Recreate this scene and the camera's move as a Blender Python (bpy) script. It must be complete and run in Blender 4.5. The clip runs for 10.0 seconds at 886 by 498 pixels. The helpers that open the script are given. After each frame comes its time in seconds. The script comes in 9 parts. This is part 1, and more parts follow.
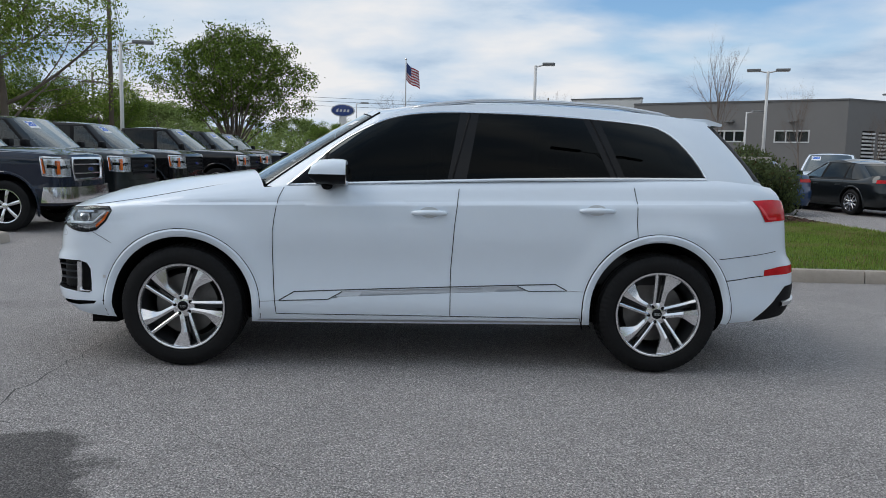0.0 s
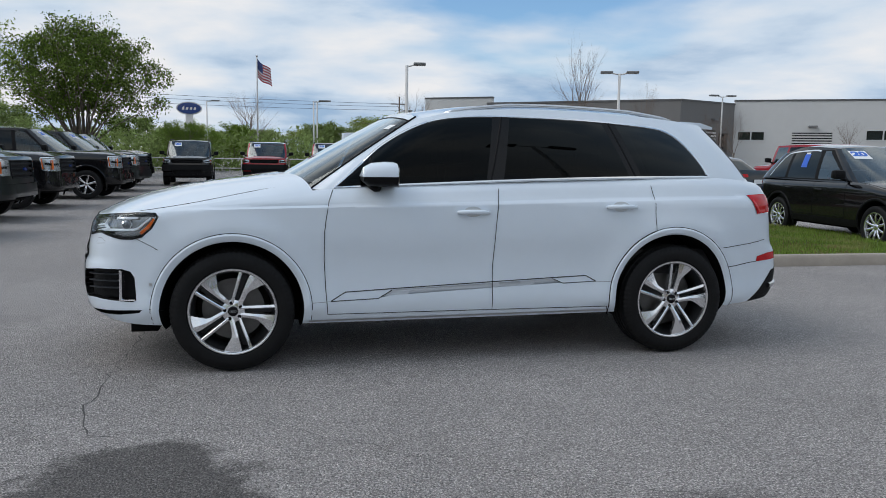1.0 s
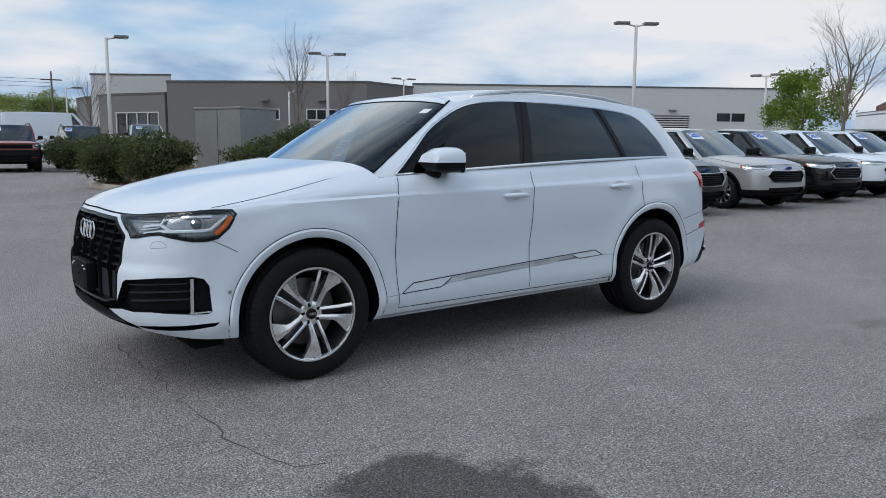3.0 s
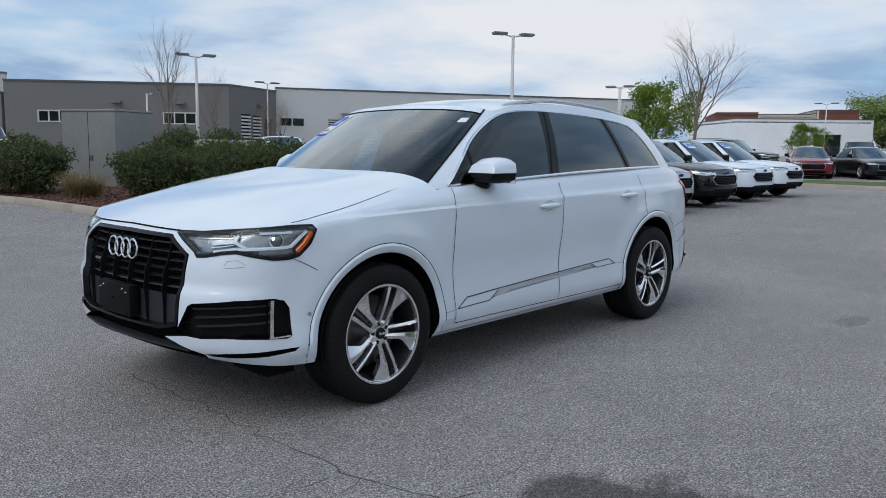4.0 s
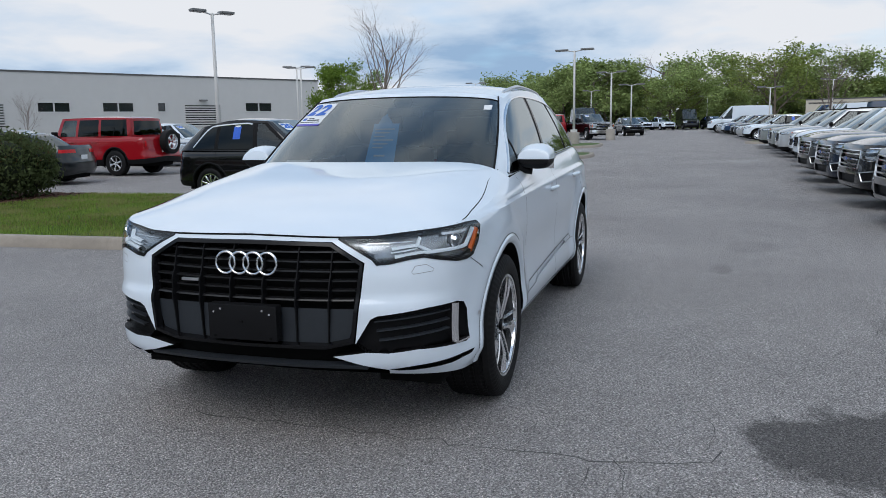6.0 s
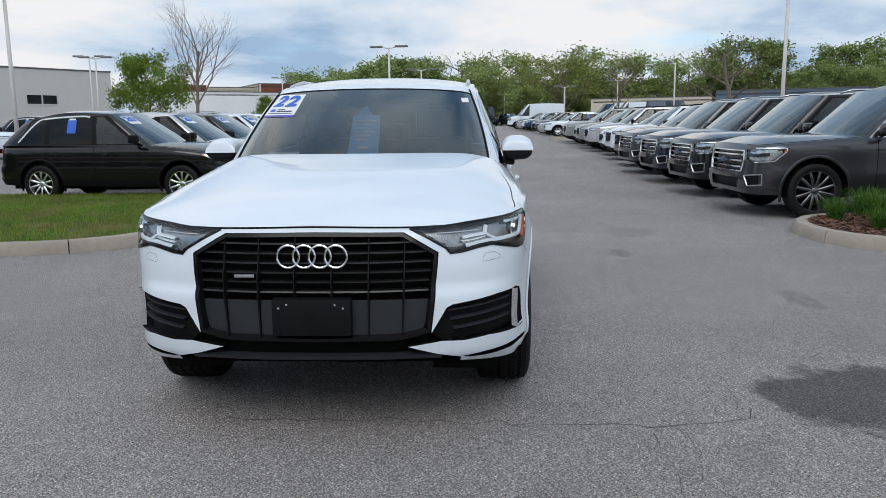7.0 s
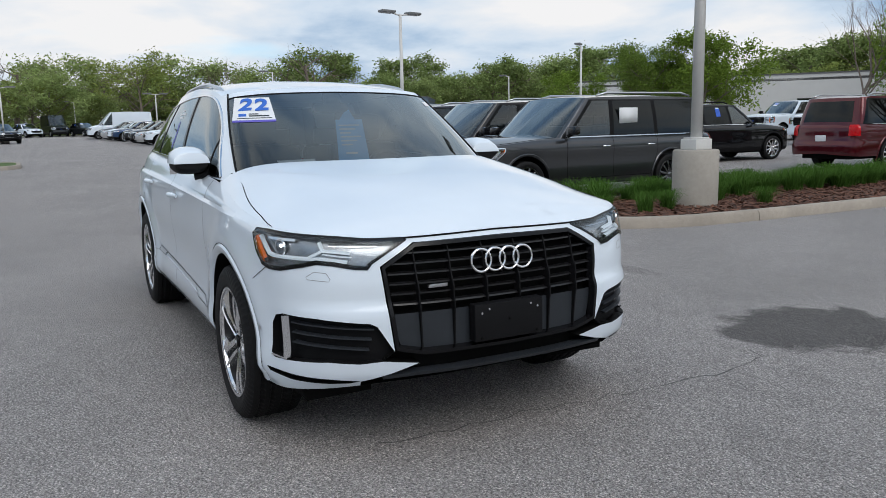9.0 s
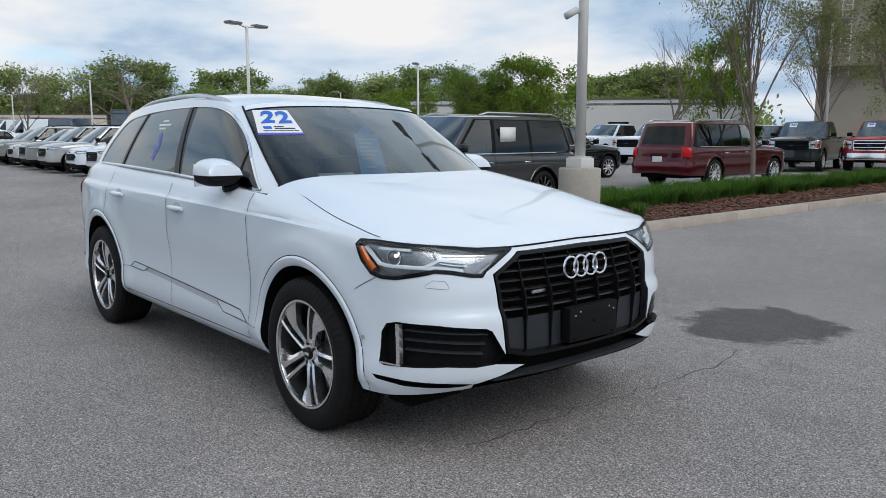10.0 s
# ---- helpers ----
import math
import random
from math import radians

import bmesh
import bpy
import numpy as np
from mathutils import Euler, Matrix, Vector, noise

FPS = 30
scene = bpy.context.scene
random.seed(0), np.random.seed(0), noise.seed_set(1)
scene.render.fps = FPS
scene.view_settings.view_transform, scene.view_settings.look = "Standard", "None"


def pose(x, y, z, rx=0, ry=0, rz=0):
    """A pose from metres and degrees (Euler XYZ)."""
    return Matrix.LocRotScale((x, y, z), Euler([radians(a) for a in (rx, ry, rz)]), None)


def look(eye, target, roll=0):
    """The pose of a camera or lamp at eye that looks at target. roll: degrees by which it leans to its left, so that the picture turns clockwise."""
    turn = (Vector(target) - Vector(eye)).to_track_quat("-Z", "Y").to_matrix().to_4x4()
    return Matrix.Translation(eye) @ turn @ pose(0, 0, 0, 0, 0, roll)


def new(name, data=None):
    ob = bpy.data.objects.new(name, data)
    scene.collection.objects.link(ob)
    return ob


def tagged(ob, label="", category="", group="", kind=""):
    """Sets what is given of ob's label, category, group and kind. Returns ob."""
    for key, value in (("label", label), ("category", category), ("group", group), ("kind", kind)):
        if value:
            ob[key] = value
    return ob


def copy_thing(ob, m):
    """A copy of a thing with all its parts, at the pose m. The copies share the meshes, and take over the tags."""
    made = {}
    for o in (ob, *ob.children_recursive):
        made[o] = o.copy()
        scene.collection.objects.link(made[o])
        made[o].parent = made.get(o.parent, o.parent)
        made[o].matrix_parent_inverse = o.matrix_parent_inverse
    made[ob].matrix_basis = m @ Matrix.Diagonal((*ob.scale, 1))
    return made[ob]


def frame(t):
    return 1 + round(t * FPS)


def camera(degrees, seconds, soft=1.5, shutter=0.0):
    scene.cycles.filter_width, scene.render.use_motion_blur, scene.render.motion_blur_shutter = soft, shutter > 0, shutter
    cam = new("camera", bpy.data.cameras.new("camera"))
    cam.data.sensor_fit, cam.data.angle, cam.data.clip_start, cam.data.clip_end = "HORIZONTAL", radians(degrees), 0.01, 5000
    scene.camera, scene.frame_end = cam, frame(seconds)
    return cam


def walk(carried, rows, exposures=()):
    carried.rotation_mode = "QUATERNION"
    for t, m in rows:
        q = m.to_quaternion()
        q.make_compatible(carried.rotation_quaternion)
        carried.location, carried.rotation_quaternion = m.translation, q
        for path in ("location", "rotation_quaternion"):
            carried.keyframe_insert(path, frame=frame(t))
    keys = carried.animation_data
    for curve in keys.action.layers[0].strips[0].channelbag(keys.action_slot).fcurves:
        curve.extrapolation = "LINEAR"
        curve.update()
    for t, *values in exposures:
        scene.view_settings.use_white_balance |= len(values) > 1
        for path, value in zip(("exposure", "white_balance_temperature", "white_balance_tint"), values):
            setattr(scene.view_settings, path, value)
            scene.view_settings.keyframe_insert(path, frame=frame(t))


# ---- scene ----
cam = camera(58.7, 10.0, soft=0.85)
PATH = [
    (0, (0.03, -5.858, 1.349), (0.071, -3.872, 1.115), 1.3),
    (0.5, (-0.613, -5.984, 1.349), (-0.364, -4.014, 1.118), 1.1),
    (1, (-1.266, -5.963, 1.354), (-0.836, -4.024, 1.122), 0.8),
    (1.5, (-1.899, -5.902, 1.362), (-1.257, -4.024, 1.117), 1.0),
    (2, (-2.498, -5.643, 1.372), (-1.664, -3.842, 1.125), 1.2),
    (2.5, (-3.054, -5.346, 1.371), (-2.034, -3.646, 1.109), 0.2),
    (2.7, (-3.245, -5.176, 1.356), (-2.157, -3.519, 1.09), 0.1),
    (3.8, (-4.179, -4.199, 1.369), (-2.761, -2.814, 1.103), 0.9),
    (4, (-4.321, -3.998, 1.372), (-2.857, -2.66, 1.117), 0.7),
    (4.5, (-4.685, -3.507, 1.388), (-3.1, -2.312, 1.14), 1.0),
    (5, (-4.964, -2.972, 1.371), (-3.276, -1.924, 1.135), 0.8),
    (5.5, (-5.234, -2.448, 1.385), (-3.445, -1.593, 1.13), -0.4),
    (5.7, (-5.348, -2.244, 1.409), (-3.517, -1.487, 1.135), -0.6),
    (6.8, (-5.735, -1.019, 1.437), (-3.774, -0.817, 1.1), -0.9),
    (7, (-5.774, -0.782, 1.415), (-3.803, -0.671, 1.094), -0.6),
    (7.5, (-5.776, -0.131, 1.429), (-3.803, -0.25, 1.125), -0.7),
    (8, (-5.686, 0.491, 1.417), (-3.757, 0.066, 1.103), -0.4),
    (8.5, (-5.486, 1.121, 1.421), (-3.63, 0.447, 1.103), -0.9),
    (9, (-5.324, 1.736, 1.425), (-3.566, 0.836, 1.108), -1.2),
    (9.5, (-5.064, 2.295, 1.432), (-3.433, 1.176, 1.137), -0.2),
    (10, (-4.807, 2.861, 1.436), (-3.297, 1.58, 1.155), 0.0),
]
walk(cam, [(t, look(eye, target, roll)) for t, eye, target, roll in PATH],
     exposures=[(0, .57, 6450, 10), (2, .54, 6380, 10), (4, .49, 6180, 10), (5.5, .49, 6100, 10), (7, .63, 6450, 10), (10, .65, 6500, 10)])

# ---- world and light ----
SUN_AZ, SUN_EL = 176.0, 48.0          # degrees: compass turn from +x, height


def build_world():
    w = bpy.data.worlds.new("sky")
    scene.world = w
    w.use_nodes = True
    nt = w.node_tree
    nt.nodes.clear()
    N = lambda kind, **kw: node(nt, kind, **kw)
    out, bg = N("ShaderNodeOutputWorld"), N("ShaderNodeBackground")
    sky = N("ShaderNodeTexSky")
    sky.sky_type, sky.sun_disc = "NISHITA", False
    sky.sun_elevation, sky.sun_rotation = radians(SUN_EL), radians(90 - SUN_AZ)
    sky.air_density, sky.dust_density, sky.ozone_density = 1.0, 0.4, 1.5
    tc, sep = N("ShaderNodeTexCoord"), N("ShaderNodeSeparateXYZ")
    nt.links.new(tc.outputs["Generated"], sep.inputs[0])
    zmax = N("ShaderNodeMath", operation="MAXIMUM")
    zmax.inputs[1].default_value = 0.0
    nt.links.new(sep.outputs[2], zmax.inputs[0])
    zz = N("ShaderNodeMath", operation="ADD")
    zz.inputs[1].default_value = 0.16
    nt.links.new(zmax.outputs[0], zz.inputs[0])
    comb = N("ShaderNodeCombineXYZ")
    for i in (0, 1):
        d = N("ShaderNodeMath", operation="DIVIDE")
        nt.links.new(sep.outputs[i], d.inputs[0])
        nt.links.new(zz.outputs[0], d.inputs[1])
        nt.links.new(d.outputs[0], comb.inputs[i])
    big = N("ShaderNodeTexNoise")
    big.inputs["Scale"].default_value, big.inputs["Detail"].default_value, big.inputs["Roughness"].default_value = 0.45, 5.0, 0.5
    big.inputs["Distortion"].default_value = 0.1
    mp = N("ShaderNodeMapping")
    mp.inputs["Location"].default_value = CLOUD_SHIFT
    nt.links.new(comb.outputs[0], mp.inputs["Vector"])
    nt.links.new(mp.outputs[0], big.inputs["Vector"])
    cover = N("ShaderNodeValToRGB")
    cover.color_ramp.elements[0].position, cover.color_ramp.elements[1].position = 0.28, 0.40
    nt.links.new(big.outputs[0], cover.inputs[0])
    fine = N("ShaderNodeTexNoise")
    fine.inputs["Scale"].default_value, fine.inputs["Detail"].default_value, fine.inputs["Roughness"].default_value = 0.85, 8.0, 0.52
    fine.inputs["Distortion"].default_value = 0.15
    mp2 = N("ShaderNodeMapping")
    mp2.inputs["Location"].default_value = (7.3, 2.1, 0)
    nt.links.new(comb.outputs[0], mp2.inputs["Vector"])
    nt.links.new(mp2.outputs[0], fine.inputs["Vector"])
    tone = N("ShaderNodeValToRGB")
    el = tone.color_ramp.elements
    el[0].position, el[0].color = 0.36, (2.5, 3.55, 4.9, 1)
    el[1].position, el[1].color = 0.60, (6.35, 6.35, 6.4, 1)
    mid = tone.color_ramp.elements.new(0.47)
    mid.color = (4.5, 5.25, 6.1, 1)
    nt.links.new(fine.outputs[0], tone.inputs[0])
    mix = N("ShaderNodeMix", data_type="RGBA")
    # a clear gap in the clouds to the north-north-east
    gap = N("ShaderNodeVectorMath", operation="SUBTRACT")
    gap.inputs[1].default_value = (0.315, 0.92, 0.215)
    nt.links.new(tc.outputs["Generated"], gap.inputs[0])
    sc = N("ShaderNodeVectorMath", operation="MULTIPLY")
    sc.inputs[1].default_value = (1.0, 1.0, 2.4)
    nt.links.new(gap.outputs[0], sc.inputs[0])
    ln = N("ShaderNodeVectorMath", operation="LENGTH")
    nt.links.new(sc.outputs[0], ln.inputs[0])
    wob = N("ShaderNodeMath", operation="MULTIPLY_ADD")
    wob.inputs[1].default_value = 0.5
    nt.links.new(fine.outputs[0], wob.inputs[0])
    nt.links.new(ln.outputs["Value"], wob.inputs[2])
    hole = N("ShaderNodeMapRange", clamp=True)
    for i, v in enumerate((0.36, 0.48, 0.0, 1.0)):
        hole.inputs[i + 1].default_value = v
    nt.links.new(wob.outputs[0], hole.inputs[0])
    both = N("ShaderNodeMath", operation="MULTIPLY")
    nt.links.new(cover.outputs[0], both.inputs[0])
    nt.links.new(hole.outputs[0], both.inputs[1])
    nt.links.new(both.outputs[0], mix.inputs[0])
    clear = N("ShaderNodeMix", data_type="RGBA", blend_type="MULTIPLY")
    clear.inputs[0].default_value, clear.inputs[7].default_value = 1.0, (0.72, 0.88, 1.0, 1)
    nt.links.new(sky.outputs[0], clear.inputs[6])
    nt.links.new(clear.outputs[2], mix.inputs[6])
    # the cloud deck is thicker and bluer overhead
    high = N("ShaderNodeMapRange", clamp=True)
    for i, v in enumerate((0.3, 0.95, 0.0, 1.0)):
        high.inputs[i + 1].default_value = v
    nt.links.new(sep.outputs[2], high.inputs[0])
    deck = N("ShaderNodeMix", data_type="RGBA", blend_type="MULTIPLY")
    puff, shade = N("ShaderNodeTexNoise"), N("ShaderNodeValToRGB")
    puff.inputs["Scale"].default_value, puff.inputs["Detail"].default_value, puff.inputs["Roughness"].default_value = 3.2, 6.0, 0.55
    nt.links.new(comb.outputs[0], puff.inputs["Vector"])
    nt.links.new(puff.outputs[0], shade.inputs[0])
    shade.color_ramp.elements[0].position, shade.color_ramp.elements[0].color = 0.42, (0.44, 0.58, 0.75, 1)
    shade.color_ramp.elements[1].position, shade.color_ramp.elements[1].color = 0.58, (1.18, 1.17, 1.15, 1)
    nt.links.new(shade.outputs[0], deck.inputs[7])
    nt.links.new(high.outputs[0], deck.inputs[0])
    nt.links.new(tone.outputs[0], deck.inputs[6])
    nt.links.new(deck.outputs[2], mix.inputs[7])
    nt.links.new(mix.outputs[2], bg.inputs["Color"])
    bg.inputs["Strength"].default_value = 0.09
    nt.links.new(bg.outputs[0], out.inputs["Surface"])


def node(nt, kind, **kw):
    n = nt.nodes.new(kind)
    if "operation" in kw:
        n.operation = kw["operation"]
    if "blend_type" in kw:
        n.blend_type = kw["blend_type"]
    if "data_type" in kw:
        n.data_type = kw["data_type"]
    if "vector_type" in kw:
        n.vector_type = kw["vector_type"]
    if "clamp" in kw:
        n.clamp = kw["clamp"]
    return n


CLOUD_SHIFT = (1.3, 0.4, 0)
build_world()
sun_data = bpy.data.lights.new("sun", "SUN")
sun_data.energy, sun_data.angle, sun_data.color = 0.85, radians(40), (1.0, 0.96, 0.91)
sun = new("sun", sun_data)
sun.matrix_world = look((0, 0, 0), (-math.cos(radians(SUN_AZ)) * math.cos(radians(SUN_EL)),
                                    -math.sin(radians(SUN_AZ)) * math.cos(radians(SUN_EL)), -math.sin(radians(SUN_EL))))

# ---- materials ----
MATS = {}


def material(name, color, rough=0.5, metal=0.0, coat=0.0, noise_scale=0.0, spread=0.15, bump=0.0, bump_scale=60.0,
             speck=0.0, speck_scale=400.0, spec=0.5, emit=0.0, by_object=0.0, island=0.0, coords="Object"):
    """A surface with its colour varied at two scales, and fine relief."""
    if name in MATS:
        return MATS[name]
    m = bpy.data.materials.new(name)
    m.use_nodes = True
    nt = m.node_tree
    b = nt.nodes["Principled BSDF"]
    b.inputs["Roughness"].default_value, b.inputs["Metallic"].default_value = rough, metal
    b.inputs["Coat Weight"].default_value, b.inputs["Coat Roughness"].default_value = coat, 0.03
    b.inputs["Specular IOR Level"].default_value = spec
    b.inputs["Base Color"].default_value = (*color, 1)
    if emit:
        b.inputs["Emission Color"].default_value, b.inputs["Emission Strength"].default_value = (*color, 1), emit
    tc = node(nt, "ShaderNodeTexCoord")
    cur = None

    def scale_color(fac_socket, lo, hi, src):
        mr = node(nt, "ShaderNodeMapRange")
        mr.inputs["To Min"].default_value, mr.inputs["To Max"].default_value = lo, hi
        nt.links.new(fac_socket, mr.inputs[0])
        mx = node(nt, "ShaderNodeMix", data_type="RGBA", blend_type="MULTIPLY")
        mx.inputs[0].default_value = 1.0
        if src is None:
            mx.inputs[6].default_value = (*color, 1)
        else:
            nt.links.new(src, mx.inputs[6])
        nt.links.new(mr.outputs[0], mx.inputs[7])
        return mx.outputs[2]
    if noise_scale:
        for sc, k in ((noise_scale, 1.0), (noise_scale * 9.3, 0.5)):
            n = node(nt, "ShaderNodeTexNoise")
            n.inputs["Scale"].default_value, n.inputs["Detail"].default_value = sc, 4.0
            nt.links.new(tc.outputs[coords], n.inputs["Vector"])
            cur = scale_color(n.outputs[0], 1 - spread * k * 1.6, 1 + spread * k * 1.6, cur)
    if speck:
        n = node(nt, "ShaderNodeTexNoise")
        n.inputs["Scale"].default_value, n.inputs["Detail"].default_value = speck_scale, 2.0
        nt.links.new(tc.outputs[coords], n.inputs["Vector"])
        cur = scale_color(n.outputs[0], 1 - 2 * speck, 1 + 2 * speck, cur)
    if by_object:
        oi = node(nt, "ShaderNodeObjectInfo")
        cur = scale_color(oi.outputs["Random"], 1 - by_object, 1 + by_object, cur)
    if island:
        g = node(nt, "ShaderNodeNewGeometry")
        cur = scale_color(g.outputs["Random Per Island"], 1 - island, 1 + island, cur)
    if cur is not None:
        nt.links.new(cur, b.inputs["Base Color"])
    if bump:
        n = node(nt, "ShaderNodeTexNoise")
        n.inputs["Scale"].default_value, n.inputs["Detail"].default_value = bump_scale, 5.0
        nt.links.new(tc.outputs[coords], n.inputs["Vector"])
        bp = node(nt, "ShaderNodeBump")
        bp.inputs["Strength"].default_value, bp.inputs["Distance"].default_value = bump, 0.01
        nt.links.new(n.outputs[0], bp.inputs["Height"])
        nt.links.new(bp.outputs[0], b.inputs["Normal"])
    MATS[name] = m
    return m


def glass(name, tint, base=0.03, edge=1.0, power=2.5, rough=0.0):
    """Thin tinted glazing: it lets through the tint and mirrors more the more it is seen aslant."""
    if name in MATS:
        return MATS[name]
    m = bpy.data.materials.new(name)
    m.use_nodes = True
    nt = m.node_tree
    nt.nodes.remove(nt.nodes["Principled BSDF"])
    out = nt.nodes["Material Output"]
    tr, gl, mix, fr = node(nt, "ShaderNodeBsdfTransparent"), node(nt, "ShaderNodeBsdfGlossy"), node(nt, "ShaderNodeMixShader"), node(nt, "ShaderNodeLayerWeight")
    tr.inputs[0].default_value = (*tint, 1)
    gl.inputs["Roughness"].default_value = rough
    gl.inputs["Color"].default_value = (0.88, 0.95, 0.97, 1)
    fr.inputs["Blend"].default_value = 0.5
    pw, ma = node(nt, "ShaderNodeMath", operation="POWER"), node(nt, "ShaderNodeMath", operation="MULTIPLY_ADD")
    pw.inputs[1].default_value, ma.inputs[1].default_value, ma.inputs[2].default_value = power, edge, base
    nt.links.new(fr.outputs["Facing"], pw.inputs[0])
    nt.links.new(pw.outputs[0], ma.inputs[0])
    nt.links.new(ma.outputs[0], mix.inputs[0])
    nt.links.new(tr.outputs[0], mix.inputs[1])
    nt.links.new(gl.outputs[0], mix.inputs[2])
    nt.links.new(mix.outputs[0], out.inputs[0])
    MATS[name] = m
    return m


def paint(name, color, metal=0.0, rough=0.32):
    return material(name, color, rough=rough, metal=metal, coat=1.0, spec=0.1, noise_scale=1.3, spread=0.02)


WHITE = paint("white_paint", (0.72, 0.79, 0.865), rough=0.36)
BLACK_PLASTIC = material("black_plastic", (0.007, 0.007, 0.008), rough=0.55, spec=0.14, noise_scale=6, spread=0.15, bump=0.15, bump_scale=500)
GLOSS_BLACK = material("gloss_black", (0.006, 0.006, 0.007), rough=0.2, spec=0.25, noise_scale=3, spread=0.1)
GREY_PLASTIC = material("grey_plastic", (0.024, 0.028, 0.034), rough=0.45, spec=0.35, noise_scale=5, spread=0.12, bump=0.1, bump_scale=600)
DARK_VOID = material("dark_underside", (0.006, 0.006, 0.006), rough=0.9, spec=0.1, noise_scale=4, spread=0.3)
RUBBER = material("tyre_rubber", (0.0085, 0.0085, 0.009), rough=0.62, spec=0.2, noise_scale=9, spread=0.2, bump=0.2, bump_scale=220)
CHROME = material("chrome", (0.82, 0.83, 0.85), rough=0.12, metal=1.0, noise_scale=4, spread=0.03)
TRIM_PALE = material("pale_satin_trim", (0.60, 0.64, 0.69), rough=0.28, metal=0.25, noise_scale=5, spread=0.04)
SATIN = material("satin_aluminium", (0.62, 0.63, 0.65), rough=0.3, metal=1.0, noise_scale=5, spread=0.04)
ALLOY = material("polished_alloy", (0.86, 0.87, 0.89), rough=0.17, metal=0.95, noise_scale=6, spread=0.05)
ALLOY_GREY = material("grey_alloy", (0.24, 0.25, 0.26), rough=0.35, metal=0.8, noise_scale=6, spread=0.06)
STEEL_DARK = material("brake_steel", (0.16, 0.155, 0.15), rough=0.45, metal=0.9, noise_scale=8, spread=0.2)
TINT = glass("privacy_glass", (0.012, 0.013, 0.015), base=.008, edge=.8, power=2.3)
CAR_TINT = glass("car_privacy_glass", (0.010, 0.011, 0.012), base=.03, edge=.55, power=3.2)
CAR_CLEAR = glass("car_clear_glass", (0.22, 0.27, 0.27), base=.06, edge=.8, power=2.2)
LENS = glass("lamp_lens", (0.90, 0.92, 0.93), base=.03, edge=.42, power=3.2)
AMBER = material("amber_lens", (0.75, 0.13, 0.01), rough=0.15, coat=0.5, noise_scale=30, spread=0.12)
RED_LENS = material("red_lens", (0.52, 0.006, 0.010), rough=0.15, spec=0.2, coat=0.25, noise_scale=20, spread=0.2)
LAMP_SILVER = material("lamp_reflector", (0.72, 0.73, 0.75), rough=0.2, metal=0.9, noise_scale=10, spread=0.1)
LAMP_WHITE = material("lamp_light_bar", (0.85, 0.9, 0.95), rough=0.3, noise_scale=10, spread=0.03)
LAMP_ON = material("lit_lamp", (0.9, 0.95, 1.0), rough=0.3, emit=2.2, noise_scale=10, spread=0.02)
INTERIOR = material("interior_black", (0.035, 0.035, 0.037), rough=0.7, noise_scale=4, spread=0.25, bump=0.2, bump_scale=300)
LEATHER = material("black_leather", (0.03, 0.03, 0.032), rough=0.5, noise_scale=5, spread=0.2, bump=0.2, bump_scale=200)
PAPER = material("white_paper", (0.78, 0.79, 0.8), rough=0.6, noise_scale=6, spread=0.03)
STICKER_BLUE = material("sticker_blue", (0.02, 0.13, 0.55), rough=0.45, noise_scale=8, spread=0.05)
TAG_BLUE = material("tag_blue", (0.13, 0.45, 0.88), rough=0.5, noise_scale=8, spread=0.08)
CONCRETE = material("concrete", (0.36, 0.33, 0.29), rough=0.85, noise_scale=2.2, spread=0.16, bump=0.35, bump_scale=80, speck=0.12, speck_scale=260)
KERB = material("kerb_concrete", (0.36, 0.315, 0.265), rough=0.9, noise_scale=1.6, spread=0.2, bump=0.4, bump_scale=70, speck=0.16, speck_scale=220, by_object=0.1)
POLE = material("pole_paint", (0.62, 0.61, 0.59), rough=0.45, noise_scale=2.5, spread=0.06)
POLE_DARK = material("lamp_head_grey", (0.2, 0.2, 0.2), rough=0.4, metal=0.4, noise_scale=4, spread=0.08)

# ---- shape helpers ----
def part(name, bm, mat, parent=None, label="", kind="", smooth=38):
    """Links a bmesh as one mesh object under a thing or a part."""
    if smooth:
        lim = radians(smooth)
        for f in bm.faces:
            f.smooth = True
        for e in bm.edges:
            if len(e.link_faces) == 2 and e.calc_face_angle(0.0) > lim:
                e.smooth = False
    me = bpy.data.meshes.new(name)
    bm.to_mesh(me)
    bm.free()
    for mm in (mat if isinstance(mat, (list, tuple)) else (mat,)):
        me.materials.append(mm)
    ob = new(name, me)
    ob.parent = parent
    return tagged(ob, label, kind=kind)


def thing(name, m, label, category, group="", kind=""):
    ob = new(name)
    ob.empty_display_size = 0.2
    ob.matrix_basis = m
    return tagged(ob, label, category, group, kind)


def pchip(keys):
    """A smooth curve through (x, y) keys that does not overshoot."""
    k = sorted(keys)
    xs, ys = np.array([a for a, _ in k], float), np.array([b for _, b in k], float)
    h = np.diff(xs)
    d = np.diff(ys) / h
    m = np.zeros(len(xs))
    m[0], m[-1] = d[0], d[-1]
    for i in range(1, len(xs) - 1):
        m[i] = 0 if d[i - 1] * d[i] <= 0 else 2 * d[i - 1] * d[i] / (d[i - 1] + d[i])

    def f(x):
        if x <= xs[0]:
            return float(ys[0])
        if x >= xs[-1]:
            return float(ys[-1])
        i = int(np.searchsorted(xs, x) - 1)
        t = (x - xs[i]) / h[i]
        return float((2 * t**3 - 3 * t**2 + 1) * ys[i] + (t**3 - 2 * t**2 + t) * h[i] * m[i]
                     + (-2 * t**3 + 3 * t**2) * ys[i + 1] + (t**3 - t**2) * h[i] * m[i + 1])
    return f


